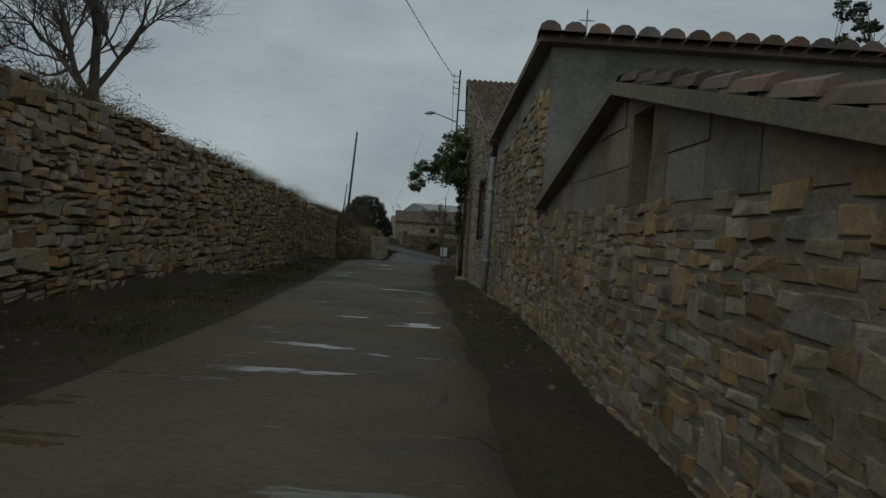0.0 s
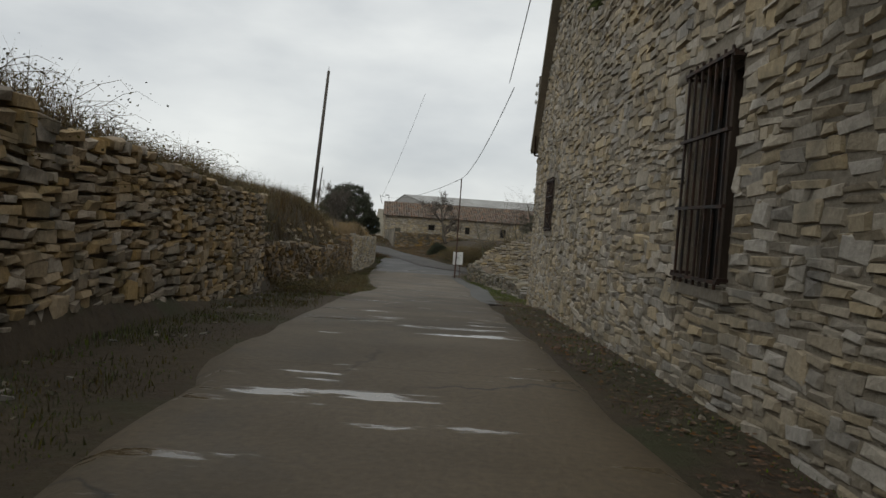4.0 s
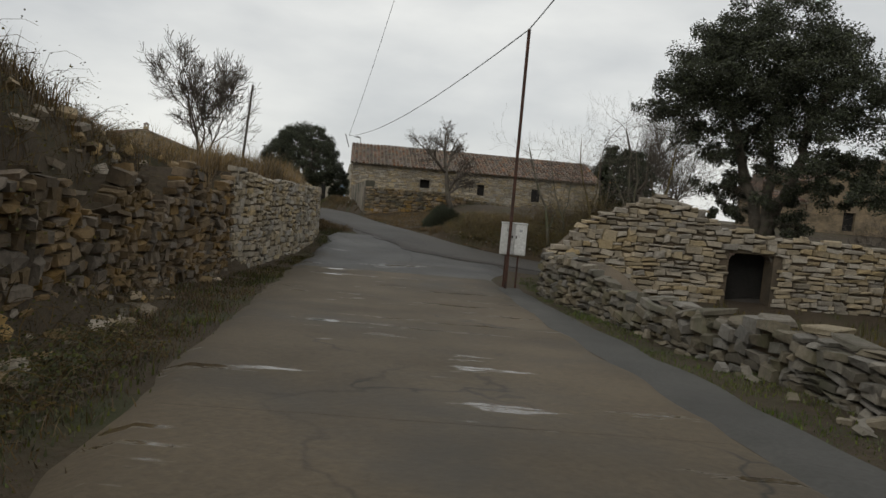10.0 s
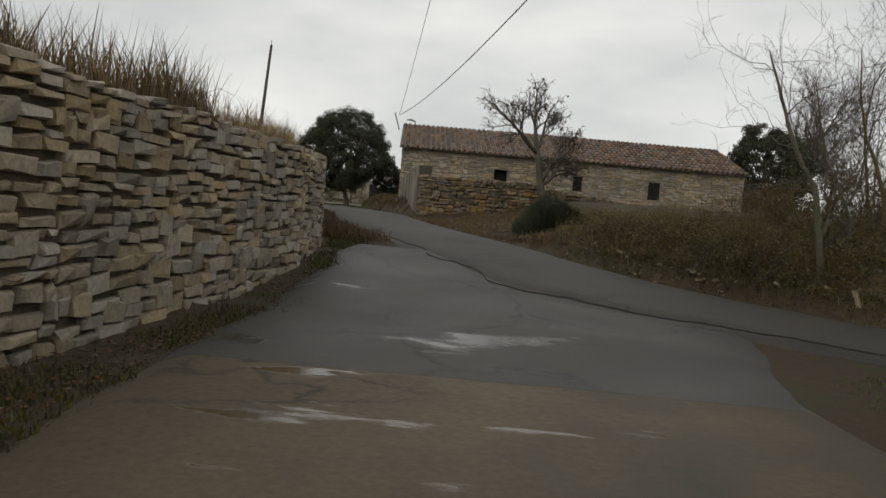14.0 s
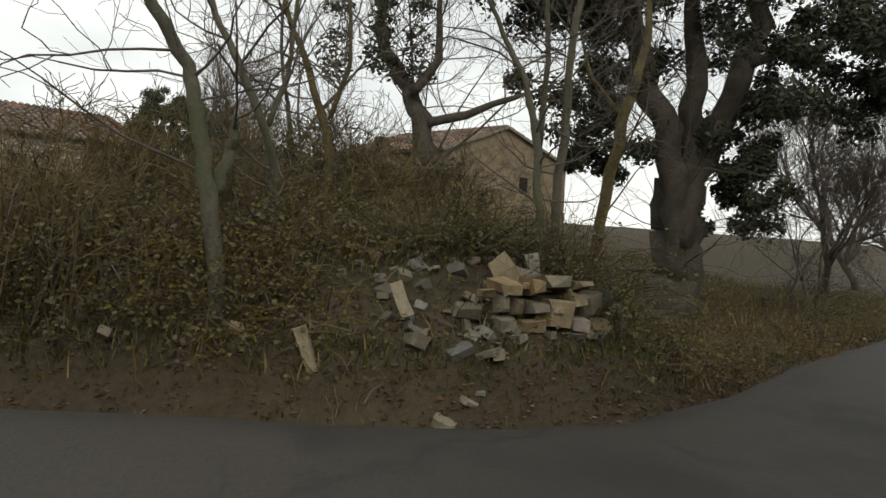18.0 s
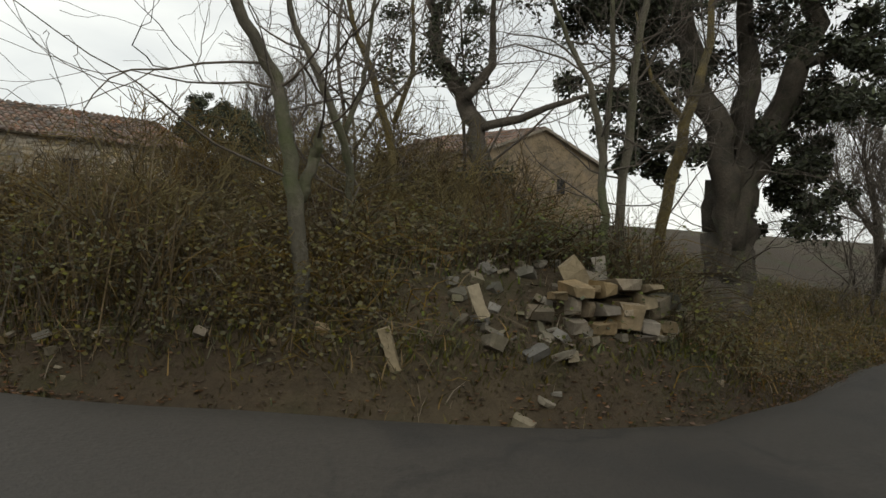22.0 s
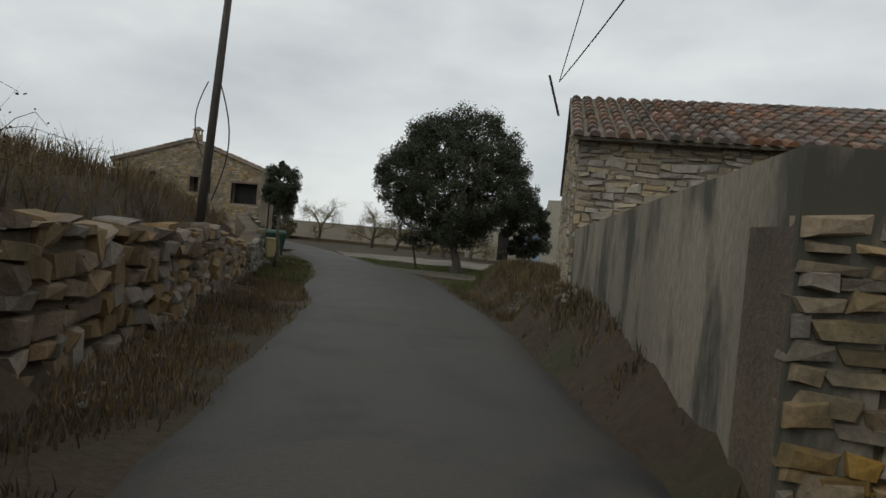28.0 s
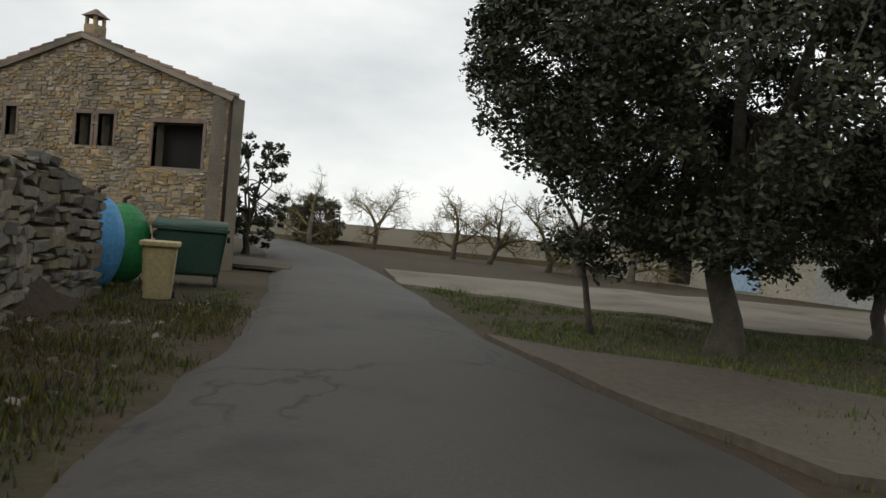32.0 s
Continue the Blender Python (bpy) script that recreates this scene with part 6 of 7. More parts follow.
def far_ruin():
    root = thing("far_stone_house", "abandoned stone house with a broken tiled roof behind the trees", "house")
    holes = [(2.2, 2.9, -0.2, 0.8), (5.2, 5.8, 0.9, 1.6)]
    wall_core(root, (18.6, 74), (27.6, 74.6), lambda s: -1.8, lambda s: lerp(s, [(0, 2.3), (4.0, 3.7), (9.02, 2.4)]), 0.5, M_WALLFAR, holes, 0.6, "gable_wall", 0)
    for a, b, z0, z1 in holes:
        part("window", boxed(18.6 + a * 0.997, 74.35, z0, 18.6 + b * 0.997, 74.9, z1), M_DARK, root, "dark empty window")
    wall_core(root, (18.2, 81), (18.6, 74), lambda s: -1.8, lambda s: 2.25, 0.5, M_WALLFAR, [], 0.8, "side_wall", 0)
    tile_roof(root, (18.4, 73.8, 2.28), (18.0, 81, 2.28), (22.6, 74.1, 3.76), (22.2, 81, 3.76), seed=31)
    tile_roof(root, (27.8, 74.4, 2.38), (27.4, 81, 2.38), (22.6, 74.1, 3.76), (22.2, 81, 3.76), seed=32)
    wall_core(root, (14.8, 73.6), (18.5, 73.9), lambda s: -1.8, lambda s: 1.15, 0.4, M_WALLFAR, [], 0.8, "wing_wall", 0)
    tile_roof(root, (14.7, 73.4, 1.15), (18.5, 73.7, 1.15), (14.6, 76.2, 1.75), (18.4, 76.4, 1.75), seed=33)
    part("chimney", boxed(16.0, 74.8, 1.3, 16.45, 75.2, 2.5, 0.02), M_TILE, root)
    return root


far_ruin()

# ---------------------------------------------------------------- fixtures on the house
def downpipe():
    root = thing("downpipe", "grey plastic downpipe on the house corner", "pipe")
    x, y = hx(13.3) - 0.09, 13.3
    v, f = tube_data([(x, y, -0.28), (x, y, 1.0), (x, y, 2.35), (x + 0.02, y, 2.5)], [0.055, 0.055, 0.055, 0.055], 12)
    part("tube", mesh("tube", v, f, M_PIPE, True), None, root)
    v, f = tube_data([(x, y, 2.42), (x + 0.05, y + 0.02, 2.58), (x + 0.06, y + 0.03, 2.78)], [0.058, 0.075, 0.11], 12)
    part("hopper", mesh("hopper", v, f, M_IRON, True), None, root, "dark rusted hopper head")
    for z in (0.35, 1.77):
        v, f = tube_data([(x, y, z - 0.05), (x, y, z + 0.05)], [0.066, 0.066], 12)
        part("sleeve", mesh("sleeve", v, f, M_PIPE, True), None, root)
    return root


downpipe()


def climber():
    rng = random.Random(61)
    root = thing("climbing_plant", "leafy climber on a twisted stem beside the door", "plant")
    x, y = hx(18.2) - 0.12, 18.25
    soup = Soup()
    soup.add(*tube_data([(x, y, -0.5), (x - 0.05, y + 0.05, 0.4), (x + 0.04, y - 0.04, 1.3), (x - 0.02, y + 0.06, 2.2), (x - 0.1, y, 2.9)], [0.045, 0.035, 0.033, 0.03, 0.022], 7))
    soup.add(*tube_data([(x + 0.05, y + 0.1, -0.5), (x + 0.02, y + 0.14, 0.9), (x + 0.03, y + 0.05, 2.2), (x, y - 0.2, 2.9)], [0.03, 0.024, 0.022, 0.015], 6))
    cents = []
    for _ in range(70):
        u = rng.random()
        c = Vector((x - 0.1 - rng.random() * 0.5, y + rng.gauss(0, 0.45), 2.1 + rng.random() * 1.35))
        cents.append((c, rng.uniform(0.1, 0.24)))
    for _ in range(34):
        u = rng.random()
        cents.append((Vector((x - 0.3 - u * 1.2, y + 0.5 + rng.gauss(0, 0.3), 2.75 - 0.4 * u + rng.gauss(0, 0.22))), rng.uniform(0.08, 0.17)))
        if rng.random() < 0.5:
            soup.add(*tube_data([(x - 0.1, y, 2.85), tuple(cents[-1][0] + Vector((0.1, 0, 0.15))), tuple(cents[-1][0])], [0.014, 0.008, 0.004], 4))
    for _ in range(14):
        cents.append((Vector((x - 0.12, y + rng.gauss(0, 0.12), rng.uniform(0.8, 2.1))), rng.uniform(0.05, 0.13)))
    part("stem", soup.mesh("stem", M_BARK, True), None, root)
    v, f = leaf_cloud(rng, cents, 170, 0.034)
    part("foliage", mesh("foliage", v, f, M_IVY), None, root, "pale green leaves")
    return root


climber()


def rod(p, q, r, mat, parent, name, sides=7, label=""):
    v, f = tube_data([p, q], [r, r], sides)
    return part(name, mesh(name, v, f, mat, True), None, parent, label)


def wire_bracket():
    root = thing("wire_bracket", "steel wire bracket with insulators and a street lamp arm", "bracket")
    x, y = -0.28, 25.6
    rod((x, y, 4.3), (x, y, 6.9), 0.03, M_IRON, root, "mast")
    rod((x, y, 4.5), (hx(y) + 0.1, y, 4.5), 0.02, M_IRON, root, "stay")
    rod((x, y, 5.4), (hx(y) + 0.1, y, 5.4), 0.02, M_IRON, root, "stay")
    for k in range(4):
        arm = rod((x, y, 6.0 + k * 0.22), (x - 0.22, y, 6.0 + k * 0.22), 0.012, M_IRON, root, "arm")
        v, f = tube_data([(x - 0.22, y, 5.97 + k * 0.22), (x - 0.22, y, 6.03 + k * 0.22), (x - 0.22, y, 6.1 + k * 0.22)], [0.02, 0.035, 0.018], 7)
        part("insulator", mesh("insulator", v, f, M_WHITE, True), None, arm)
    lamp = rod((x, y, 4.95), (-1.15, 25.3, 5.2), 0.02, M_PIPE, root, "lamp_arm")
    v, f = tube_data([(-1.1, 25.3, 5.19), (-1.3, 25.28, 5.18), (-1.5, 25.25, 5.14)], [0.03, 0.075, 0.03], 8)
    part("lamp_head", mesh("lamp_head", v, f, M_PIPE, True), None, lamp)
    return root


wire_bracket()


def roof_aerial():
    root = thing("roof_aerial", "thin grey aerial rod on the outbuilding roof", "aerial")
    rod((1.35, 9.2, 3.15), (1.35, 9.2, 4.1), 0.012, M_PIPE, root, "rod")
    rod((1.25, 9.2, 3.95), (1.45, 9.2, 3.95), 0.008, M_PIPE, root, "crossbar")
    return root


roof_aerial()


def corner_bracket():
    root = thing("corner_bracket", "dark steel cable bracket at the house corner", "bracket")
    x, y = hx(32.2) - 0.12, 32.2
    for p, q in (((x, y, 2.55), (x, y, 4.4)), ((x, y, 2.55), (x + 0.3, y, 2.55)), ((x, y, 4.1), (x + 0.3, y, 4.1))):
        rod(p, q, 0.022, M_IRON, root, "bar")
    for z in (4.2, 4.0, 3.8):
        v, f = tube_data([(x - 0.06, y, z - 0.05), (x - 0.06, y, z), (x - 0.06, y, z + 0.05)], [0.02, 0.035, 0.02], 7)
        part("insulator", mesh("insulator", v, f, M_WHITE, True), None, root)
    return root


corner_bracket()


def service_cabinets():
    for i, x in enumerate((-0.78, -0.525)):
        root = thing("meter_cabinet", "white metal meter cabinet fixed behind the rusty post", "cabinet", pose(x, 51.72, -1.29), "meter cabinets")
        part("body", boxed(0, 0, 0, 0.255, 0.18, 0.64, 0.012), M_WHITE, root)
        door = part("door", boxed(0.014, -0.016, 0.02, 0.241, 0.0, 0.62, 0.006), M_WHITE, root)
        part("latch", boxed(0.03 if i else 0.2, -0.028, 0.34, 0.055 if i else 0.225, -0.015, 0.4, 0.003), M_IRON, door)
        part("label_plate", boxed(0.095, -0.019, 0.48, 0.16, -0.015, 0.53), M_PIPE, door)
        part("cap", boxed(-0.008, -0.025, 0.64, 0.263, 0.19, 0.66, 0.005), M_WHITE, root)
        part("stand", boxed(0.11, 0.08, -0.75, 0.145, 0.115, 0.0, 0.004), M_RUST, root, "thin rusty leg under the cabinet")


service_cabinets()


def wood_pole(label, base, top, r, loop=False):
    root = thing("utility_pole", label, "utility pole")
    b, t = Vector(base), Vector(top)
    v, f = tube_data([b, b.lerp(t, 0.5), t], [r, r * 0.85, r * 0.65], 10)
    part("shaft", mesh("shaft", v, f, M_POLE, True), None, root)
    part("top_pin", mesh("top_pin", *tube_data([t, t + Vector((0, 0, 0.18))], [0.012, 0.012], 6), M_IRON), None, root)
    if loop:
        m = b.lerp(t, 0.42)
        pts = [m + Vector((0.12 + 0.25 * math.sin(math.pi * k / 10), -0.1, 0.15 - 0.2 * k)) for k in range(11)]
        part("cable", mesh("cable", *tube_data(pts, [0.012] * 11, 5), M_CABLE), None, root)
        pts = [m + Vector((-0.1 - 0.2 * math.sin(math.pi * k / 8), -0.1, 0.15 - 0.16 * k)) for k in range(9)]
        part("cable", mesh("cable", *tube_data(pts, [0.01] * 9, 5), M_CABLE), None, root)
    return root


wood_pole("leaning grey wooden utility pole on the bank", (-7.1, 44.8, 0.3), (-6.72, 44.8, 6.8), 0.085)
wood_pole("grey wooden utility pole with hanging cables", (-12.5, 77.2, -0.6), (-12.0, 76.9, 5.0), 0.08, True)


def wire(p, q, sag, label, r=0.011):
    p, q = Vector(p), Vector(q)
    pts = [p.lerp(q, k / 16) - Vector((0, 0, sag * 4 * (k / 16) * (1 - k / 16))) for k in range(17)]
    v, f = tube_data(pts, [r] * 17, 4)
    return tagged(new("overhead_wire", mesh("overhead_wire", v, f, M_CABLE)), label, "cable")


wire((-0.3, 32.2, 4.1), (-0.63, 51.63, 3.2), 0.35, "thin overhead wire from the house to the post")
wire((-0.63, 51.63, 3.2), (-6.9, 80.9, 3.0), 0.5, "thin overhead wire from the post to the barn")
wire((-0.5, 25.6, 6.6), (-6.0, -12, 8.5), 0.7, "thin overhead wire above the lane")
wire((-0.5, 25.6, 6.2), (-0.42, 32.2, 4.2), 0.1, "thin wire along the house")
wire((-6.9, 80.9, 3.0), (-3.0, 60, 9.0), 0.3, "thin overhead wire from the barn ridge")


def barn_stub():
    root = thing("roof_wire_stub", "short steel wire stub on the barn ridge", "bracket")
    rod((-6.85, 80.9, 2.3), (-7.1, 80.8, 3.1), 0.025, M_IRON, root, "rod")
    return root


barn_stub()


def yard_lamp():
    root = thing("yard_lamp", "tall thin street lamp behind the barn", "street lamp")
    rod((-6.52, 85.2, -1.8), (-6.52, 85.2, 3.25), 0.028, M_PIPE, root, "pole")
    v, f = tube_data([(-6.52, 85.2, 3.22), (-6.7, 85.15, 3.3), (-6.95, 85.1, 3.27)], [0.025, 0.07, 0.03], 8)
    part("head", mesh("head", v, f, M_PIPE, True), None, root)
    return root


yard_lamp()


def bush():
    rng = random.Random(91)
    root = thing("broom_bush", "dense dark green broom bush on the slope", "bush", pose(-1.45, 62.5, terrain(-1.45, 62.5) - 0.25) @ Matrix.Diagonal((0.8, 0.8, 0.87, 1)))
    v, f = [], []
    for _ in range(11000):
        a, t = rng.uniform(0, 6.283), rng.random() ** 0.5
        lump = 1 + 0.25 * noise.noise((math.cos(a) * 1.6, math.sin(a) * 1.6, t * 2.0))
        top = Vector((math.cos(a) * t * lump, math.sin(a) * t * lump, (1.12 * math.sqrt(max(0.0, 1 - 0.86 * t * t)) + 0.05) * lump * rng.uniform(0.55, 1.04)))
        d = Vector((math.cos(a) * t * 0.9 + rng.gauss(0, 0.25), math.sin(a) * t * 0.9 + rng.gauss(0, 0.25), 1.0)).normalized()
        ln = rng.uniform(0.12, 0.32)
        p, m = top - d * ln, top - d * ln * 0.4
        w = d.orthogonal().normalized() * rng.uniform(0.004, 0.007)
        n = len(v)
        v += [tuple(p - w), tuple(p + w), tuple(m + w), tuple(m - w), tuple(top)]
        f += [(n, n + 1, n + 2, n + 3), (n + 3, n + 2, n + 4)]
    part("foliage", mesh("foliage", v, f, M_LEAF), None, root)["kind"] = "stuff"
    soup = Soup()
    for _ in range(26):
        a, t = rng.uniform(0, 6.283), rng.uniform(0.1, 0.7)
        soup.add(*tube_data([(0.1 * math.cos(a), 0.1 * math.sin(a), 0), (0.3 * t * math.cos(a), 0.3 * t * math.sin(a), 0.4), (0.8 * t * math.cos(a), 0.8 * t * math.sin(a), 0.8)], [0.014, 0.01, 0.005], 5))
    part("stems", soup.mesh("stems", M_TWIG, True), None, root, "thin brown stems")
    return root


bush()

# ---------------------------------------------------------------- wooded bank beyond the junction
M_MOSSBARK = surface("mossy_yellow_bark", (0.15, 0.115, 0.045), (0.10, 0.08, 0.042), 6, 40, 0.95, 0.8, (0.07, 0.062, 0.045), 3.0, (0.5, 0.66), coord="World", bump_scale=0.04)
M_GREYBARK = surface("grey_smooth_bark", (0.13, 0.115, 0.085), (0.09, 0.082, 0.062), 5, 40, 0.92, 0.6, (0.085, 0.095, 0.045), 2.2, (0.5, 0.66), coord="World", bump_scale=0.03)
ACROSS = Vector((0.702, -0.712, 0.0))
AWAY = Vector((0.712, 0.702, 0.0))


def stem_tree(name, label, base, stems, seed, mat=M_GREYBARK, twig=M_TWIG, twigs=7, reach=0.7, levels=3, clumps=(), leaf=0.03, per=150, size=1.0):
    """A crooked tree drawn by its main stems: lists of (aside, height, radius) from the base; twigs branch off their upper parts.
    clumps: (aside, back, height, radius) of evergreen leaves."""
    rng = random.Random(seed)
    root = thing(name, label, "tree", pose(*base) @ Matrix.Scale(size, 4))
    crown = Soup()
    for i, stem in enumerate(stems):
        pts, rad, back = [], [], 0.0
        for k, (u, v, r) in enumerate(stem):
            if k:
                back += rng.gauss(0, 0.05)
            pts.append(ACROSS * u + AWAY * back + Vector((0, 0, v)))
            rad.append(r)
        fine, fr = [], []
        for k in range(len(pts) - 1):
            for j in range(4):
                w = j / 4
                wave = Vector((rng.gauss(0, 1), rng.gauss(0, 1), 0)) * rad[k] * 0.22
                fine.append(pts[k].lerp(pts[k + 1], w) + (wave if k or j else Vector()))
                fr.append((rad[k] * (1 - w) + rad[k + 1] * w) * rng.uniform(0.94, 1.07))
        fine.append(pts[-1])
        fr.append(rad[-1])
        part("trunk" if i == 0 else "limb", mesh("stem", *tube_data(fine, fr, 9), mat, True), None, root)
        tall = fine[-1].z - fine[0].z
        for _ in range(int(twigs * max(0.5, tall))):
            k = rng.randrange(max(1, int(len(fine) * (0.3 if i == 0 else 0.12))), len(fine))
            d = Vector((rng.gauss(0, 1), rng.gauss(0, 1), rng.uniform(0.0, 1.1)))
            limbs, _ = grow(rng, fine[k], d, reach * rng.uniform(0.5, 1.2), min(0.008, fr[k] * 0.4), levels, 0.75, kids=(1, 2), wob=0.24, shrink=0.72, up=0.06, thin=0.0016)
            for p, q, lev in limbs:
                crown.add(*tube_data(p, q, 4 if lev == levels else 3, cap=False))
    part("crown", crown.mesh("crown", twig, True), None, root, "bare leafless branches")
    if clumps:
        cents = [(ACROSS * u + AWAY * b + Vector((0, 0, v)), r) for u, b, v, r in clumps]
        part("foliage", mesh("foliage", *leaf_cloud(rng, cents, per, leaf), M_LEAF), None, root, "dark evergreen leaves")
    return root


TALL = "tall leafless tree with mossy trunk on the bank"
stem_tree("bare_tree", "leaning leafless tree with a broken stub on the bank", (1.27, 56.89, -1.65),
          [[(0, -0.4, 0.05), (0, 0, 0.044), (-0.01, 0.42, 0.04), (-0.05, 0.81, 0.04), (-0.11, 1.17, 0.036), (-0.18, 1.4, 0.033), (-0.32, 1.65, 0.03), (-0.5, 2.06, 0.026), (-0.65, 2.5, 0.02), (-0.85, 3.1, 0.008)],
           [(-0.05, 0.8, 0.03), (0.0, 1.02, 0.03), (0.03, 1.08, 0.026), (0.04, 1.19, 0.012)]], 10, reach=0.7, twigs=5)
stem_tree("bare_tree", TALL, (1.61, 57.19, -1.62), [[(0, -0.4, 0.032), (0, 0, 0.03), (0.03, 0.54, 0.027), (0.07, 0.93, 0.025), (0.02, 1.19, 0.024), (-0.12, 1.49, 0.022), (-0.28, 1.77, 0.018), (-0.4, 2.22, 0.013), (-0.5, 2.8, 0.005)],
          [(0.03, 1.18, 0.018), (0.1, 1.47, 0.015), (0.12, 1.62, 0.013), (0.16, 2.0, 0.01), (0.2, 2.6, 0.004)]], 14, reach=0.65, twigs=5)
stem_tree("bare_tree", TALL, (2.71, 58.1, -1.11), [[(0, -0.3, 0.04), (-0.03, 0.4, 0.038), (-0.06, 0.74, 0.034), (-0.22, 1.27, 0.028), (-0.41, 1.72, 0.02), (-0.53, 2.33, 0.013), (-0.6, 3.0, 0.005)],
          [(-0.05, 0.95, 0.022), (0.07, 1.37, 0.018), (0.04, 1.9, 0.013), (0.08, 2.6, 0.005)]], 16, M_MOSSBARK, twigs=6)
IVY = [(-0.65 + 0.5 * math.sin(k * 2.1), 0.25 * math.cos(k * 3.3), 2.25 + 0.5 * math.sin(k * 1.3), 0.12 + 0.02 * (k % 5)) for k in range(26)]
IVY += [(-0.1 + 0.3 * math.sin(k * 1.9), 0.2 * math.cos(k * 2.3), 0.35 + 0.4 * math.sin(k * 1.1), 0.12 + 0.02 * (k % 4)) for k in range(20)]
stem_tree("ivy_clad_tree", "dark ivy-clad leafless tree on the bank", (4.59, 59.04, -1.11), [[(0, -0.4, 0.12), (-0.04, 0.5, 0.11), (-0.12, 1.15, 0.105), (-0.36, 1.66, 0.09), (-0.61, 2.05, 0.07), (-0.73, 2.63, 0.05), (-1.05, 3.54, 0.02)],
          [(-0.1, 1.25, 0.055), (0.3, 1.35, 0.045), (0.7, 1.52, 0.03), (1.04, 1.63, 0.015), (1.5, 1.7, 0.006)], [(-0.28, 1.55, 0.06), (-0.01, 1.9, 0.045), (-0.05, 2.43, 0.03), (0.06, 3.14, 0.012)]], 22, M_BARK, twigs=8, reach=0.8, clumps=IVY, leaf=0.026, per=170)
stem_tree("bare_tree", TALL, (3.34, 56.6, -1.23), [[(0, -0.4, 0.03), (0, 0, 0.03), (-0.02, 0.4, 0.029), (-0.04, 0.8, 0.027), (-0.15, 1.27, 0.021), (-0.31, 1.55, 0.017), (-0.48, 1.94, 0.011), (-0.7, 2.5, 0.005)],
          [(-0.03, 0.82, 0.022), (-0.01, 1.39, 0.019), (-0.05, 1.97, 0.015), (-0.03, 2.63, 0.007)]], 17, twigs=5, reach=0.6)
stem_tree("bare_tree", "slim grey leafless tree on the bank", (3.5, 56.62, -1.25), [[(0, -0.4, 0.036), (0, 0, 0.034), (0.03, 0.92, 0.031), (0.04, 1.44, 0.026), (0.09, 1.96, 0.022), (0.01, 2.74, 0.012), (0.05, 3.3, 0.005)]], 19, twigs=4, reach=0.5)
stem_tree("bare_tree", "leaning leafless tree yellow with moss and lichen", (4.09, 56.66, -1.86), [[(0, -0.3, 0.055), (0, 0, 0.047), (0.01, 0.5, 0.044), (0.03, 1.0, 0.045), (0.13, 1.75, 0.042), (0.2, 2.04, 0.036), (0.3, 2.38, 0.03), (0.31, 2.92, 0.02), (0.4, 3.5, 0.008)],
          [(0.14, 1.8, 0.02), (-0.1, 2.1, 0.014), (-0.25, 2.6, 0.006)]], 20, M_MOSSBARK, twigs=4, reach=0.5)
for x, y, h, r, seed in ((3.9, 60.2, 4.4, 0.035, 34), (5.6, 60.6, 4.8, 0.04, 38)):
    bare_tree("bare_tree", TALL, (x, y, terrain(x, y) - 0.05), h, r, seed, levels=5, spread=0.75, kids=(1, 3), trunk_part=0.36, wob=0.13, taper=0.72, up=0.06, thin=0.0025)


def roadside_oak():
    """Thick trunk parting low into three heavy limbs under an open, drooping crown."""
    rng = random.Random(8)
    cl = []
    for _ in range(70):
        a, q = rng.uniform(0, 6.283), rng.random() ** 0.5
        cl.append((0.5 + 2.4 * q * math.cos(a), 1.8 * q * math.sin(a), 3.1 + 0.9 * rng.uniform(-1, 1) - 0.5 * q * q, rng.uniform(0.12, 0.26)))
    for _ in range(330):
        d = Vector((rng.gauss(0, 1), rng.gauss(0, 1), rng.gauss(0, 1))).normalized() * rng.random() ** 0.4
        w = 1 + 0.35 * noise.noise(d * 1.8 + Vector((3, 1, 7)))
        cl.append((-0.15 + 2.65 * d.x * w * (1 - 0.3 * d.z), 2.2 * d.y * w, 4.55 + 1.6 * d.z * w, rng.uniform(0.2, 0.42)))
    for _ in range(26):
        cl.append((0.62 + rng.gauss(0, 0.16), rng.gauss(0, 0.25), rng.uniform(0.95, 2.3), rng.uniform(0.1, 0.2)))
    for _ in range(26):
        cl.append((-0.72 + rng.gauss(0, 0.2), rng.gauss(0, 0.3), rng.uniform(1.4, 2.9), rng.uniform(0.1, 0.2)))
    for _ in range(30):
        cl.append((1.7 + rng.gauss(0, 0.45), rng.gauss(0, 0.4), rng.uniform(2.0, 3.0), rng.uniform(0.1, 0.22)))
    return stem_tree("holm_oak", "old holm oak with a thick forked trunk over the side road", (7.75, 58.0, -2.12),
                     [[(-0.04, -0.3, 0.36), (0.0, 0.0, 0.27), (0.04, 0.25, 0.245), (0.07, 0.64, 0.235), (0.09, 1.07, 0.235), (0.08, 1.35, 0.2), (0.1, 1.7, 0.1)],
                      [(0.06, 0.5, 0.08), (0.03, 1.0, 0.11), (-0.05, 1.45, 0.125), (-0.19, 2.0, 0.12), (-0.46, 2.57, 0.11), (-0.66, 3.4, 0.08), (-1.0, 4.3, 0.03)], [(0.08, 0.5, 0.08), (0.13, 1.0, 0.11), (0.22, 1.45, 0.125), (0.42, 2.0, 0.12), (0.68, 2.9, 0.1), (0.8, 3.7, 0.07), (1.2, 4.6, 0.025)],
                      [(0.08, 0.8, 0.1), (0.09, 1.5, 0.12), (0.12, 2.28, 0.1), (0.03, 3.2, 0.07), (0.07, 4.2, 0.03)], [(0.6, 2.5, 0.05), (1.2, 2.8, 0.035), (1.9, 2.75, 0.015)]], 8, M_BARK, twigs=5, reach=0.9, clumps=cl, leaf=0.027, per=500, size=1.36)


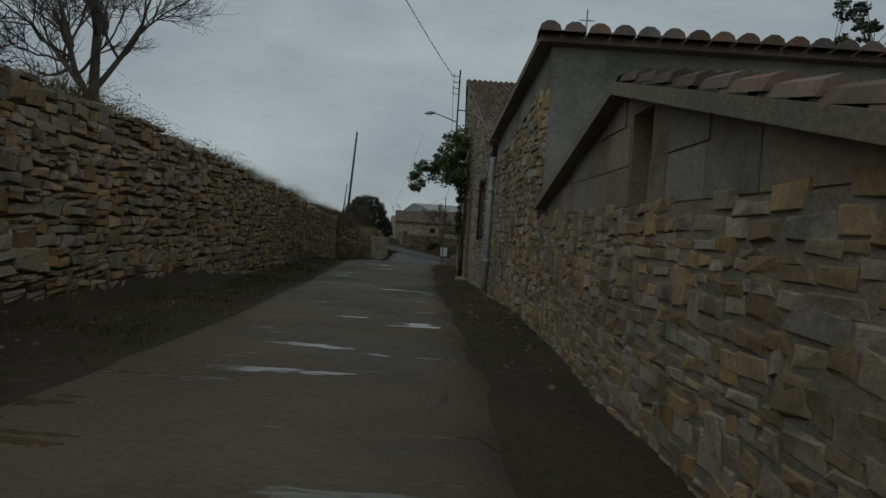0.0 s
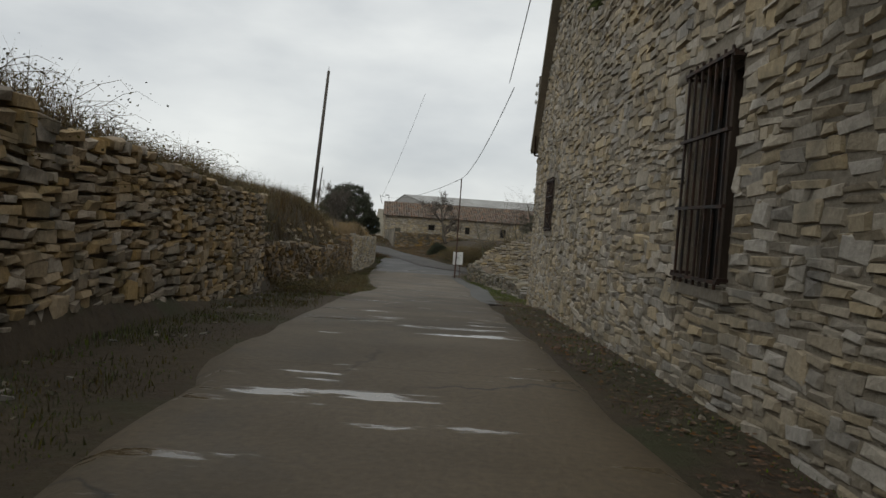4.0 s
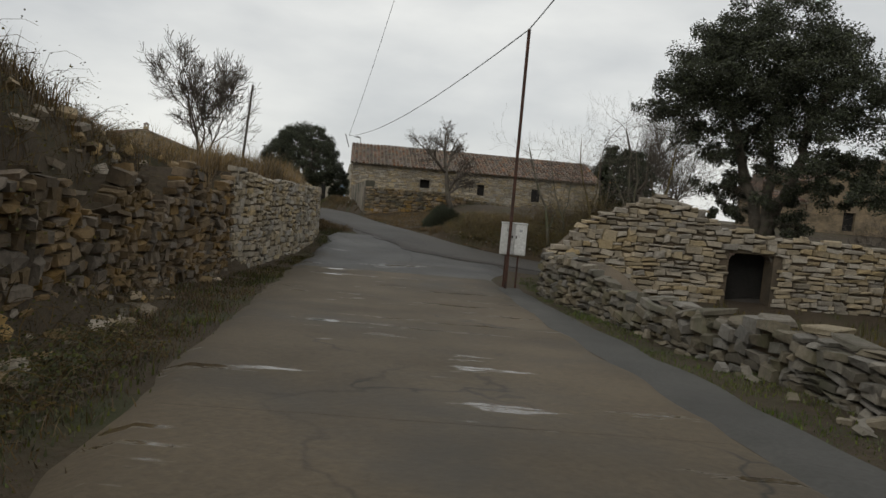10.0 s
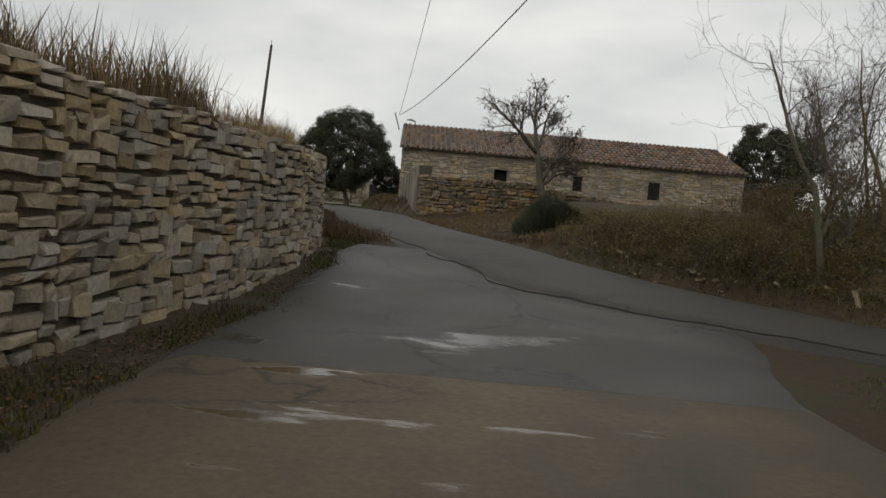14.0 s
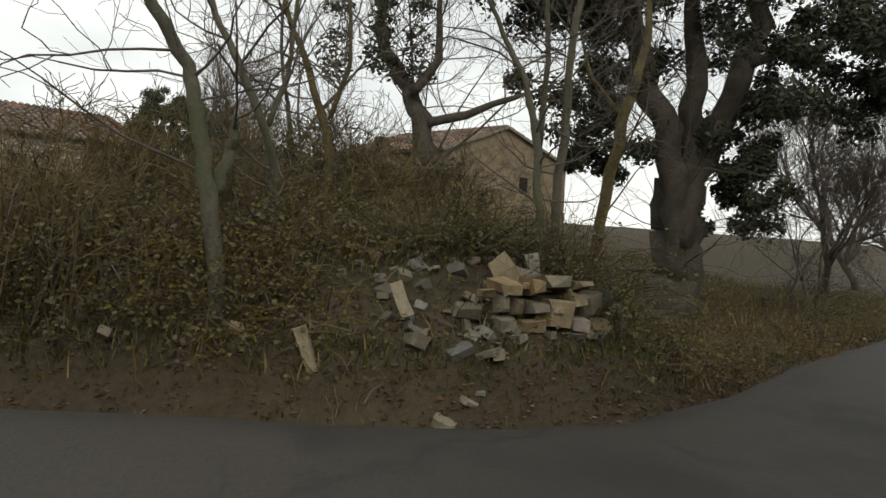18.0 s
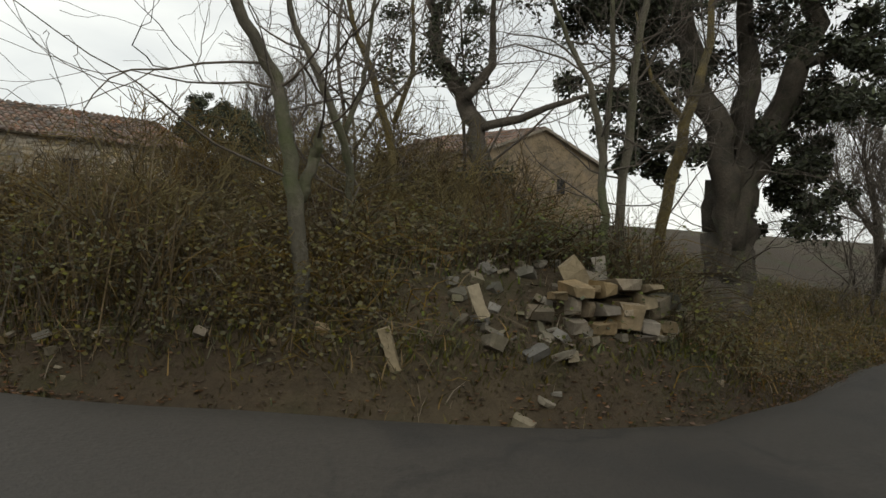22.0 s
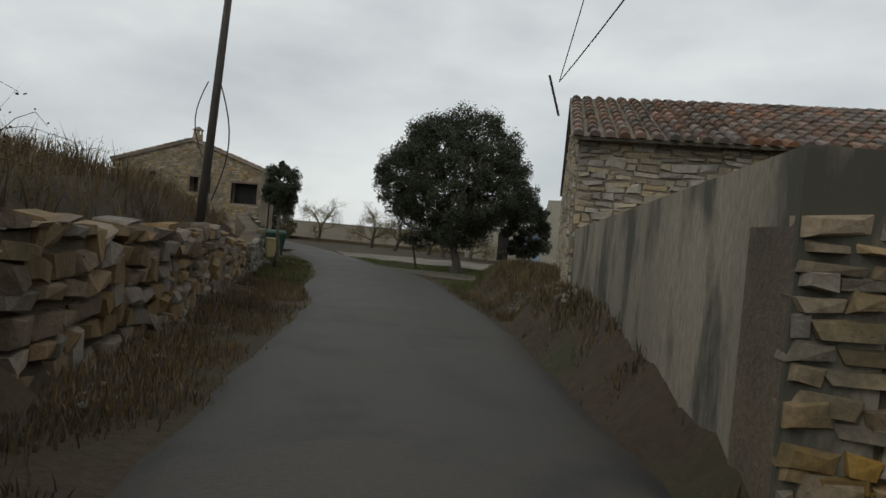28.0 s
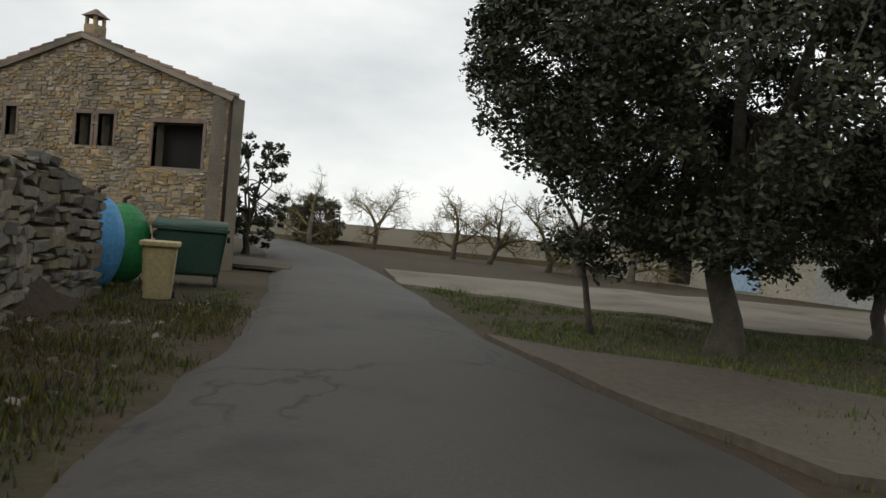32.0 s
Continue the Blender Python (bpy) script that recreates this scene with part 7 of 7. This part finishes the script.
roadside_oak()
for i, (x, y, h) in enumerate(((0.8, 58.3, 0.7), (1.0, 57.6, 0.75), (1.7, 58.2, 0.9), (0.7, 59.6, 0.7), (2.3, 57.6, 0.8), (2.8, 57.7, 0.95), (3.3, 57.5, 0.9), (2.6, 58.7, 1.1), (3.8, 58.4, 1.0), (4.5, 58.2, 0.8), (2.9, 59.2, 1.8), (3.5, 59.4, 1.9), (4.2, 59.6, 1.9), (2.3, 59.4, 1.5), (4.9, 59.3, 1.6), (1.3, 59.0, 1.1), (0.4, 58.9, 0.8), (1.9, 60.2, 1.3))):
    bare_tree("lichened_shrub", "tangled leafless shrub with yellow lichen on the bank", (x, y, terrain(x, y) - 0.05), h, 0.014, 60 + i, levels=4, spread=1.0, kids=(3, 5), trunk_part=0.25, wob=0.25, shrink=0.75, up=0.05, twig=M_LICHEN if i % 3 else M_STEM, thin=0.0028)
for i, (x, y, h) in enumerate(((10.6, 57.2, 2.3), (11.8, 58.1, 2.8), (12.9, 57.0, 2.5), (13.8, 58.4, 3.2), (15.6, 57.3, 2.9))):
    bare_tree("hedge_shrub", "leafless twiggy shrub in the hedge beside the side road", (x, y, terrain(x, y) - 0.05), h, 0.03, 160 + i, levels=5, spread=0.85, kids=(2, 3), trunk_part=0.2, wob=0.2, shrink=0.75, up=0.05, thin=0.003)
for i, (x, y, h) in enumerate(((2.5, 58.9, 1.3), (2.9, 58.5, 1.2), (3.3, 58.8, 1.4), (3.7, 59.3, 1.6), (4.1, 58.9, 1.4), (3.0, 59.6, 1.6), (4.5, 59.5, 1.5), (2.2, 58.4, 1.1), (1.4, 58.6, 0.9), (0.9, 58.9, 0.8))):
    bare_tree("ochre_shrub", "dense leafless ochre shrub tangled behind the red bank", (x, y, terrain(x, y) - 0.05), h, 0.016, 200 + i, levels=4, spread=1.0, kids=(4, 5), trunk_part=0.22, wob=0.25, shrink=0.78, up=0.05, twig=M_STEM, thin=0.0026)
dry_wall("ruined_bank_wall", "short tumbled stretch of dry-stone wall in the red bank", [(2.15, 56.5), (2.5, 56.2), (3.05, 56.0), (3.75, 56.15)],
         lambda s: lerp(s, [(0, -1.5), (0.35, -1.32), (0.9, -1.24), (1.3, -1.3), (1.75, -1.6)]) + 0.05 * noise.noise((s * 3.0, 1.0, 2.0)), (0, 3), 191, course=(0.06, 0.15), long=(0.09, 0.22), depth=0.18, out=0.04, joint=0.012, skew=0.06, mats=(M_YARD, M_YARD_J), core=M_EARTH, thick=0.35, bottom=lambda x, y: -1.85)
# upright stone, tilted slabs and pale bits on the bank
for (x, y, z), (sx, sy, sz), turn, label in (((1.47, 56.42, -1.55), (0.055, 0.045, 0.22), -20, "upright pale stone stuck in the bank"), ((2.74, 56.32, -1.22), (0.13, 0.1, 0.26), -38, "large tilted limestone slab on the bank"),
                                             ((3.12, 56.45, -1.17), (0.075, 0.06, 0.18), -12, "pale stone block on the bank"), ((1.95, 56.33, -1.32), (0.06, 0.05, 0.18), -25, "mossy stone slab on the bank"), ((2.92, 56.4, -1.2), (0.16, 0.1, 0.06), 10, "flat pale stone on the bank"),
                                             ((3.74, 56.0, -1.75), (0.13, 0.09, 0.05), 5, "flat white stone at the foot of the bank"), ((3.4, 55.8, -1.79), (0.1, 0.07, 0.04), -5, "flat white stone at the foot of the bank")):
    bm = boxed(-sx / 2, -sy / 2, -sz / 2, sx / 2, sy / 2, sz / 2, 0.0)
    bmesh.ops.subdivide_edges(bm, edges=list(bm.edges), cuts=2, use_grid_fill=True)
    for q in bm.verts:
        q.co += Vector(noise.noise_vector((q.co + Vector((x, y, 0))) * 9)) * min(sx, sy, sz) * 0.28
    ob = part("boulder", bm, M_PALE, None, "", Matrix.Translation((x, y, z)) @ Matrix.Rotation(radians(-45), 4, "Z") @ Matrix.Rotation(radians(turn), 4, "Y"))
    tagged(ob, label, "stone")
# fallen branch on the bank
tagged(new("fallen_branch", mesh("fallen_branch", *tube_data([(0.3, 59.1, -1.2), (0.55, 59.0, -1.3), (0.85, 58.9, -1.36), (1.14, 58.8, -1.42)], [0.012, 0.016, 0.015, 0.007], 6), M_GREYBARK, True)), "pale fallen branch lying across the bank", "branch")

# ---------------------------------------------------------------- end of the road
def patch(name, label, poly, mat, lift, step=0.25, category="pavement", edge=0.08):
    """A thin slab draped over the ground inside an outline, with slightly ragged edges."""
    pts = []
    for i, (a, b) in enumerate(zip(poly, poly[1:] + poly[:1])):
        n = max(1, int(math.dist(a, b) / step))
        for k in range(n):
            x, y = a[0] + (b[0] - a[0]) * k / n, a[1] + (b[1] - a[1]) * k / n
            pts.append((x + 0.05 * noise.noise((x * 2, y * 2, 1)), y + 0.05 * noise.noise((x * 2, y * 2, 5))))
    bm = bmesh.new()
    vs = [bm.verts.new((x, y, terrain(x, y) + lift)) for x, y in pts]
    f = bm.faces.new(vs)
    if f.normal.z < 0:
        f.normal_flip()
    low = [bm.verts.new(v.co - Vector((0, 0, edge))) for v in vs]
    for i in range(len(vs)):
        j = (i + 1) % len(vs)
        bm.faces.new((vs[i], vs[j], low[j], low[i]))
    bmesh.ops.triangulate(bm, faces=[f])
    bmesh.ops.recalc_face_normals(bm, faces=bm.faces)
    ob = part(name, bm, mat, None)
    return tagged(ob, label, category, kind="structure")


M_APRON = surface("pale_concrete_apron", (0.10, 0.083, 0.062), (0.078, 0.066, 0.05), 0.6, 14, 0.85, 0.2, (0.1, 0.09, 0.07), 0.7, (0.52, 0.72), coord="World")
M_GRAVEL = surface("pale_gravel_yard", (0.19, 0.165, 0.13), (0.14, 0.125, 0.1), 0.5, 22, 0.95, 0.5, (0.085, 0.075, 0.05), 0.5, (0.52, 0.7), coord="World")
patch("concrete_apron", "pale concrete apron beside the road", [(-13.75, 90.75), (-12.9, 89.7), (-11.6, 88.3), (-10.9, 87.6), (-5, 88.6), (-3.5, 89.9), (-11, 90.6)], M_APRON, 0.07)
patch("gravel_yard", "pale gravel yard in front of the farm sheds", [(-19.6, 100.5), (-17.2, 96.2), (-10, 95.6), (-1, 98), (2, 102.5), (-4, 104.5), (-10, 103.5)], M_GRAVEL, 0.06, 0.5)
patch("house_slab", "pale concrete slab in front of the stone house", [(-22.5, 97.2), (-21.3, 95.6), (-19.6, 95.9), (-21.3, 98.6)], M_APRON, 0.12, 0.2)
patch("field", "brown ploughed field reaching the horizon", [(-140, 122), (-60, 119), (-15, 116), (60, 113), (200, 130), (200, 500), (-240, 500)], M_FIELD, 0.25, 12, "field", 0.5)


def plastic_bin():
    root = thing("yellow_waste_bin", "weathered cream-yellow plastic waste bin", "waste bin", pose(-18.05, 90.45, terrain(-18.05, 90.45), 0, 0, 38) @ Matrix.Scale(0.86, 4))
    bm = bmesh.new()
    bmesh.ops.create_cone(bm, cap_ends=True, segments=4, radius1=0.26, radius2=0.33, depth=0.8, matrix=pose(0, 0, 0.42, 0, 0, 45))
    bmesh.ops.bevel(bm, geom=list(bm.edges), offset=0.03, segments=2, affect="EDGES")
    part("body", bm, M_YBIN, root)
    bm = boxed(-0.27, -0.29, 0.82, 0.27, 0.27, 0.89, 0.025)
    part("lid", bm, M_YBIN, root)
    part("handle", mesh("handle", *tube_data([(-0.2, 0.31, 0.8), (0.2, 0.31, 0.8)], [0.015, 0.015], 6), M_YBIN), None, root)
    for x in (-0.2, 0.2):
        v, f = tube_data([(x - 0.03, 0.22, 0.08), (x + 0.03, 0.22, 0.08)], [0.08, 0.08], 10)
        part("wheel", mesh("wheel", v, f, M_CABLE), None, root)
    return root


def big_container():
    root = thing("green_waste_container", "large dark green wheeled waste container", "waste container", pose(-18.85, 91.95, terrain(-18.85, 91.95), 0, 0, 38) @ Matrix.Scale(0.85, 4))
    bm = bmesh.new()
    vs = [bm.verts.new(p) for p in ((-0.5, -0.38, 0.2), (0.5, -0.38, 0.2), (0.5, 0.38, 0.2), (-0.5, 0.38, 0.2), (-0.6, -0.48, 1.0), (0.6, -0.48, 1.0), (0.6, 0.48, 1.0), (-0.6, 0.48, 1.0))]
    for q in ((3, 2, 1, 0), (4, 5, 6, 7), (0, 1, 5, 4), (1, 2, 6, 5), (2, 3, 7, 6), (3, 0, 4, 7)):
        bm.faces.new([vs[k] for k in q])
    bmesh.ops.bevel(bm, geom=list(bm.edges), offset=0.05, segments=2, affect="EDGES")
    part("body", bm, M_GBIN, root)
    part("rim", boxed(-0.63, -0.51, 0.98, 0.63, 0.51, 1.05, 0.015), M_GBIN, root)
    v, f = tube_data([(-0.6, 0, 0.98), (0.6, 0, 0.98)], [0.42, 0.42], 16)
    v = [(p[0], p[1], 1.03 + max(0.0, p[2] - 0.98) * 0.35) for p in v]
    part("lid", mesh("lid", v, f, M_GBIN, True), None, root)
    for x in (-0.45, 0.45):
        for y in (-0.32, 0.32):
            w = part("wheel", mesh("wheel", *tube_data([(x - 0.03, y, 0.1), (x + 0.03, y, 0.1)], [0.1, 0.1], 12), M_CABLE), None, root)
            part("fork", boxed(x - 0.045, y - 0.02, 0.1, x + 0.045, y + 0.02, 0.22), M_IRON, w)
    for x in (-0.64, 0.6):
        part("lug", boxed(x, -0.06, 0.8, x + 0.05, 0.06, 0.9, 0.01), M_IRON, root)
    return root


def dome_container(label, x, y, r, h, mat, name, turn):
    root = thing(name, label, "recycling container", pose(x, y, terrain(x, y) - 0.02, 0, 0, turn))
    bm = bmesh.new()
    bmesh.ops.create_uvsphere(bm, u_segments=24, v_segments=14, radius=r)
    for q in bm.verts:
        q.co.z = max(0.0, (q.co.z + r) / (2 * r)) * h
    part("shell", bm, mat, root)
    part("slot", boxed(-0.14, -r * 0.99 - 0.03, h * 0.6, 0.14, -r * 0.8, h * 0.72, 0.01), M_DARK, root)
    v, f = tube_data([(0, 0, h * 0.97), (0, 0, h + 0.06), (0.08, 0, h + 0.1)], [0.03, 0.03, 0.03], 6)
    part("lifting_hook", mesh("lifting_hook", v, f, M_IRON), None, root)
    band = part("band", mesh("band", *tube_data([(0, 0, h * 0.46), (0, 0, h * 0.5)], [r * 1.01, r * 1.01], 24), mat), None, root)
    return root


M_YBIN = surface("cream_yellow_plastic", (0.42, 0.34, 0.17), (0.35, 0.29, 0.16), 2, 20, 0.55, 0.05, (0.24, 0.2, 0.12), 3, (0.6, 0.8))
M_GBIN = surface("dark_green_plastic", (0.022, 0.055, 0.038), (0.03, 0.066, 0.047), 2, 20, 0.5, 0.05, (0.06, 0.065, 0.05), 3, (0.62, 0.8))
M_GDOME = surface("bright_green_fibreglass", (0.02, 0.19, 0.055), (0.025, 0.155, 0.05), 2, 20, 0.45, 0.05, (0.05, 0.11, 0.05), 3, (0.62, 0.8))
M_BDOME = surface("light_blue_fibreglass", (0.09, 0.30, 0.55), (0.08, 0.25, 0.46), 2, 20, 0.45, 0.05, (0.12, 0.22, 0.32), 3, (0.62, 0.8))
plastic_bin()
big_container()
dome_container("bright green domed bottle bank behind the wall", -19.55, 91.3, 0.4, 1.2, M_GDOME, "green_bottle_bank", 20)
dome_container("light blue domed paper bank behind the wall", -19.2, 90.5, 0.36, 1.3, M_BDOME, "blue_paper_bank", 20)
bare_tree("sapling", "thin crooked sapling under the oak", (-12.87, 92.6, -1.72), 3.0, 0.05, 95, lean=(-0.25, 0), levels=3, spread=0.5, trunk_part=0.5)
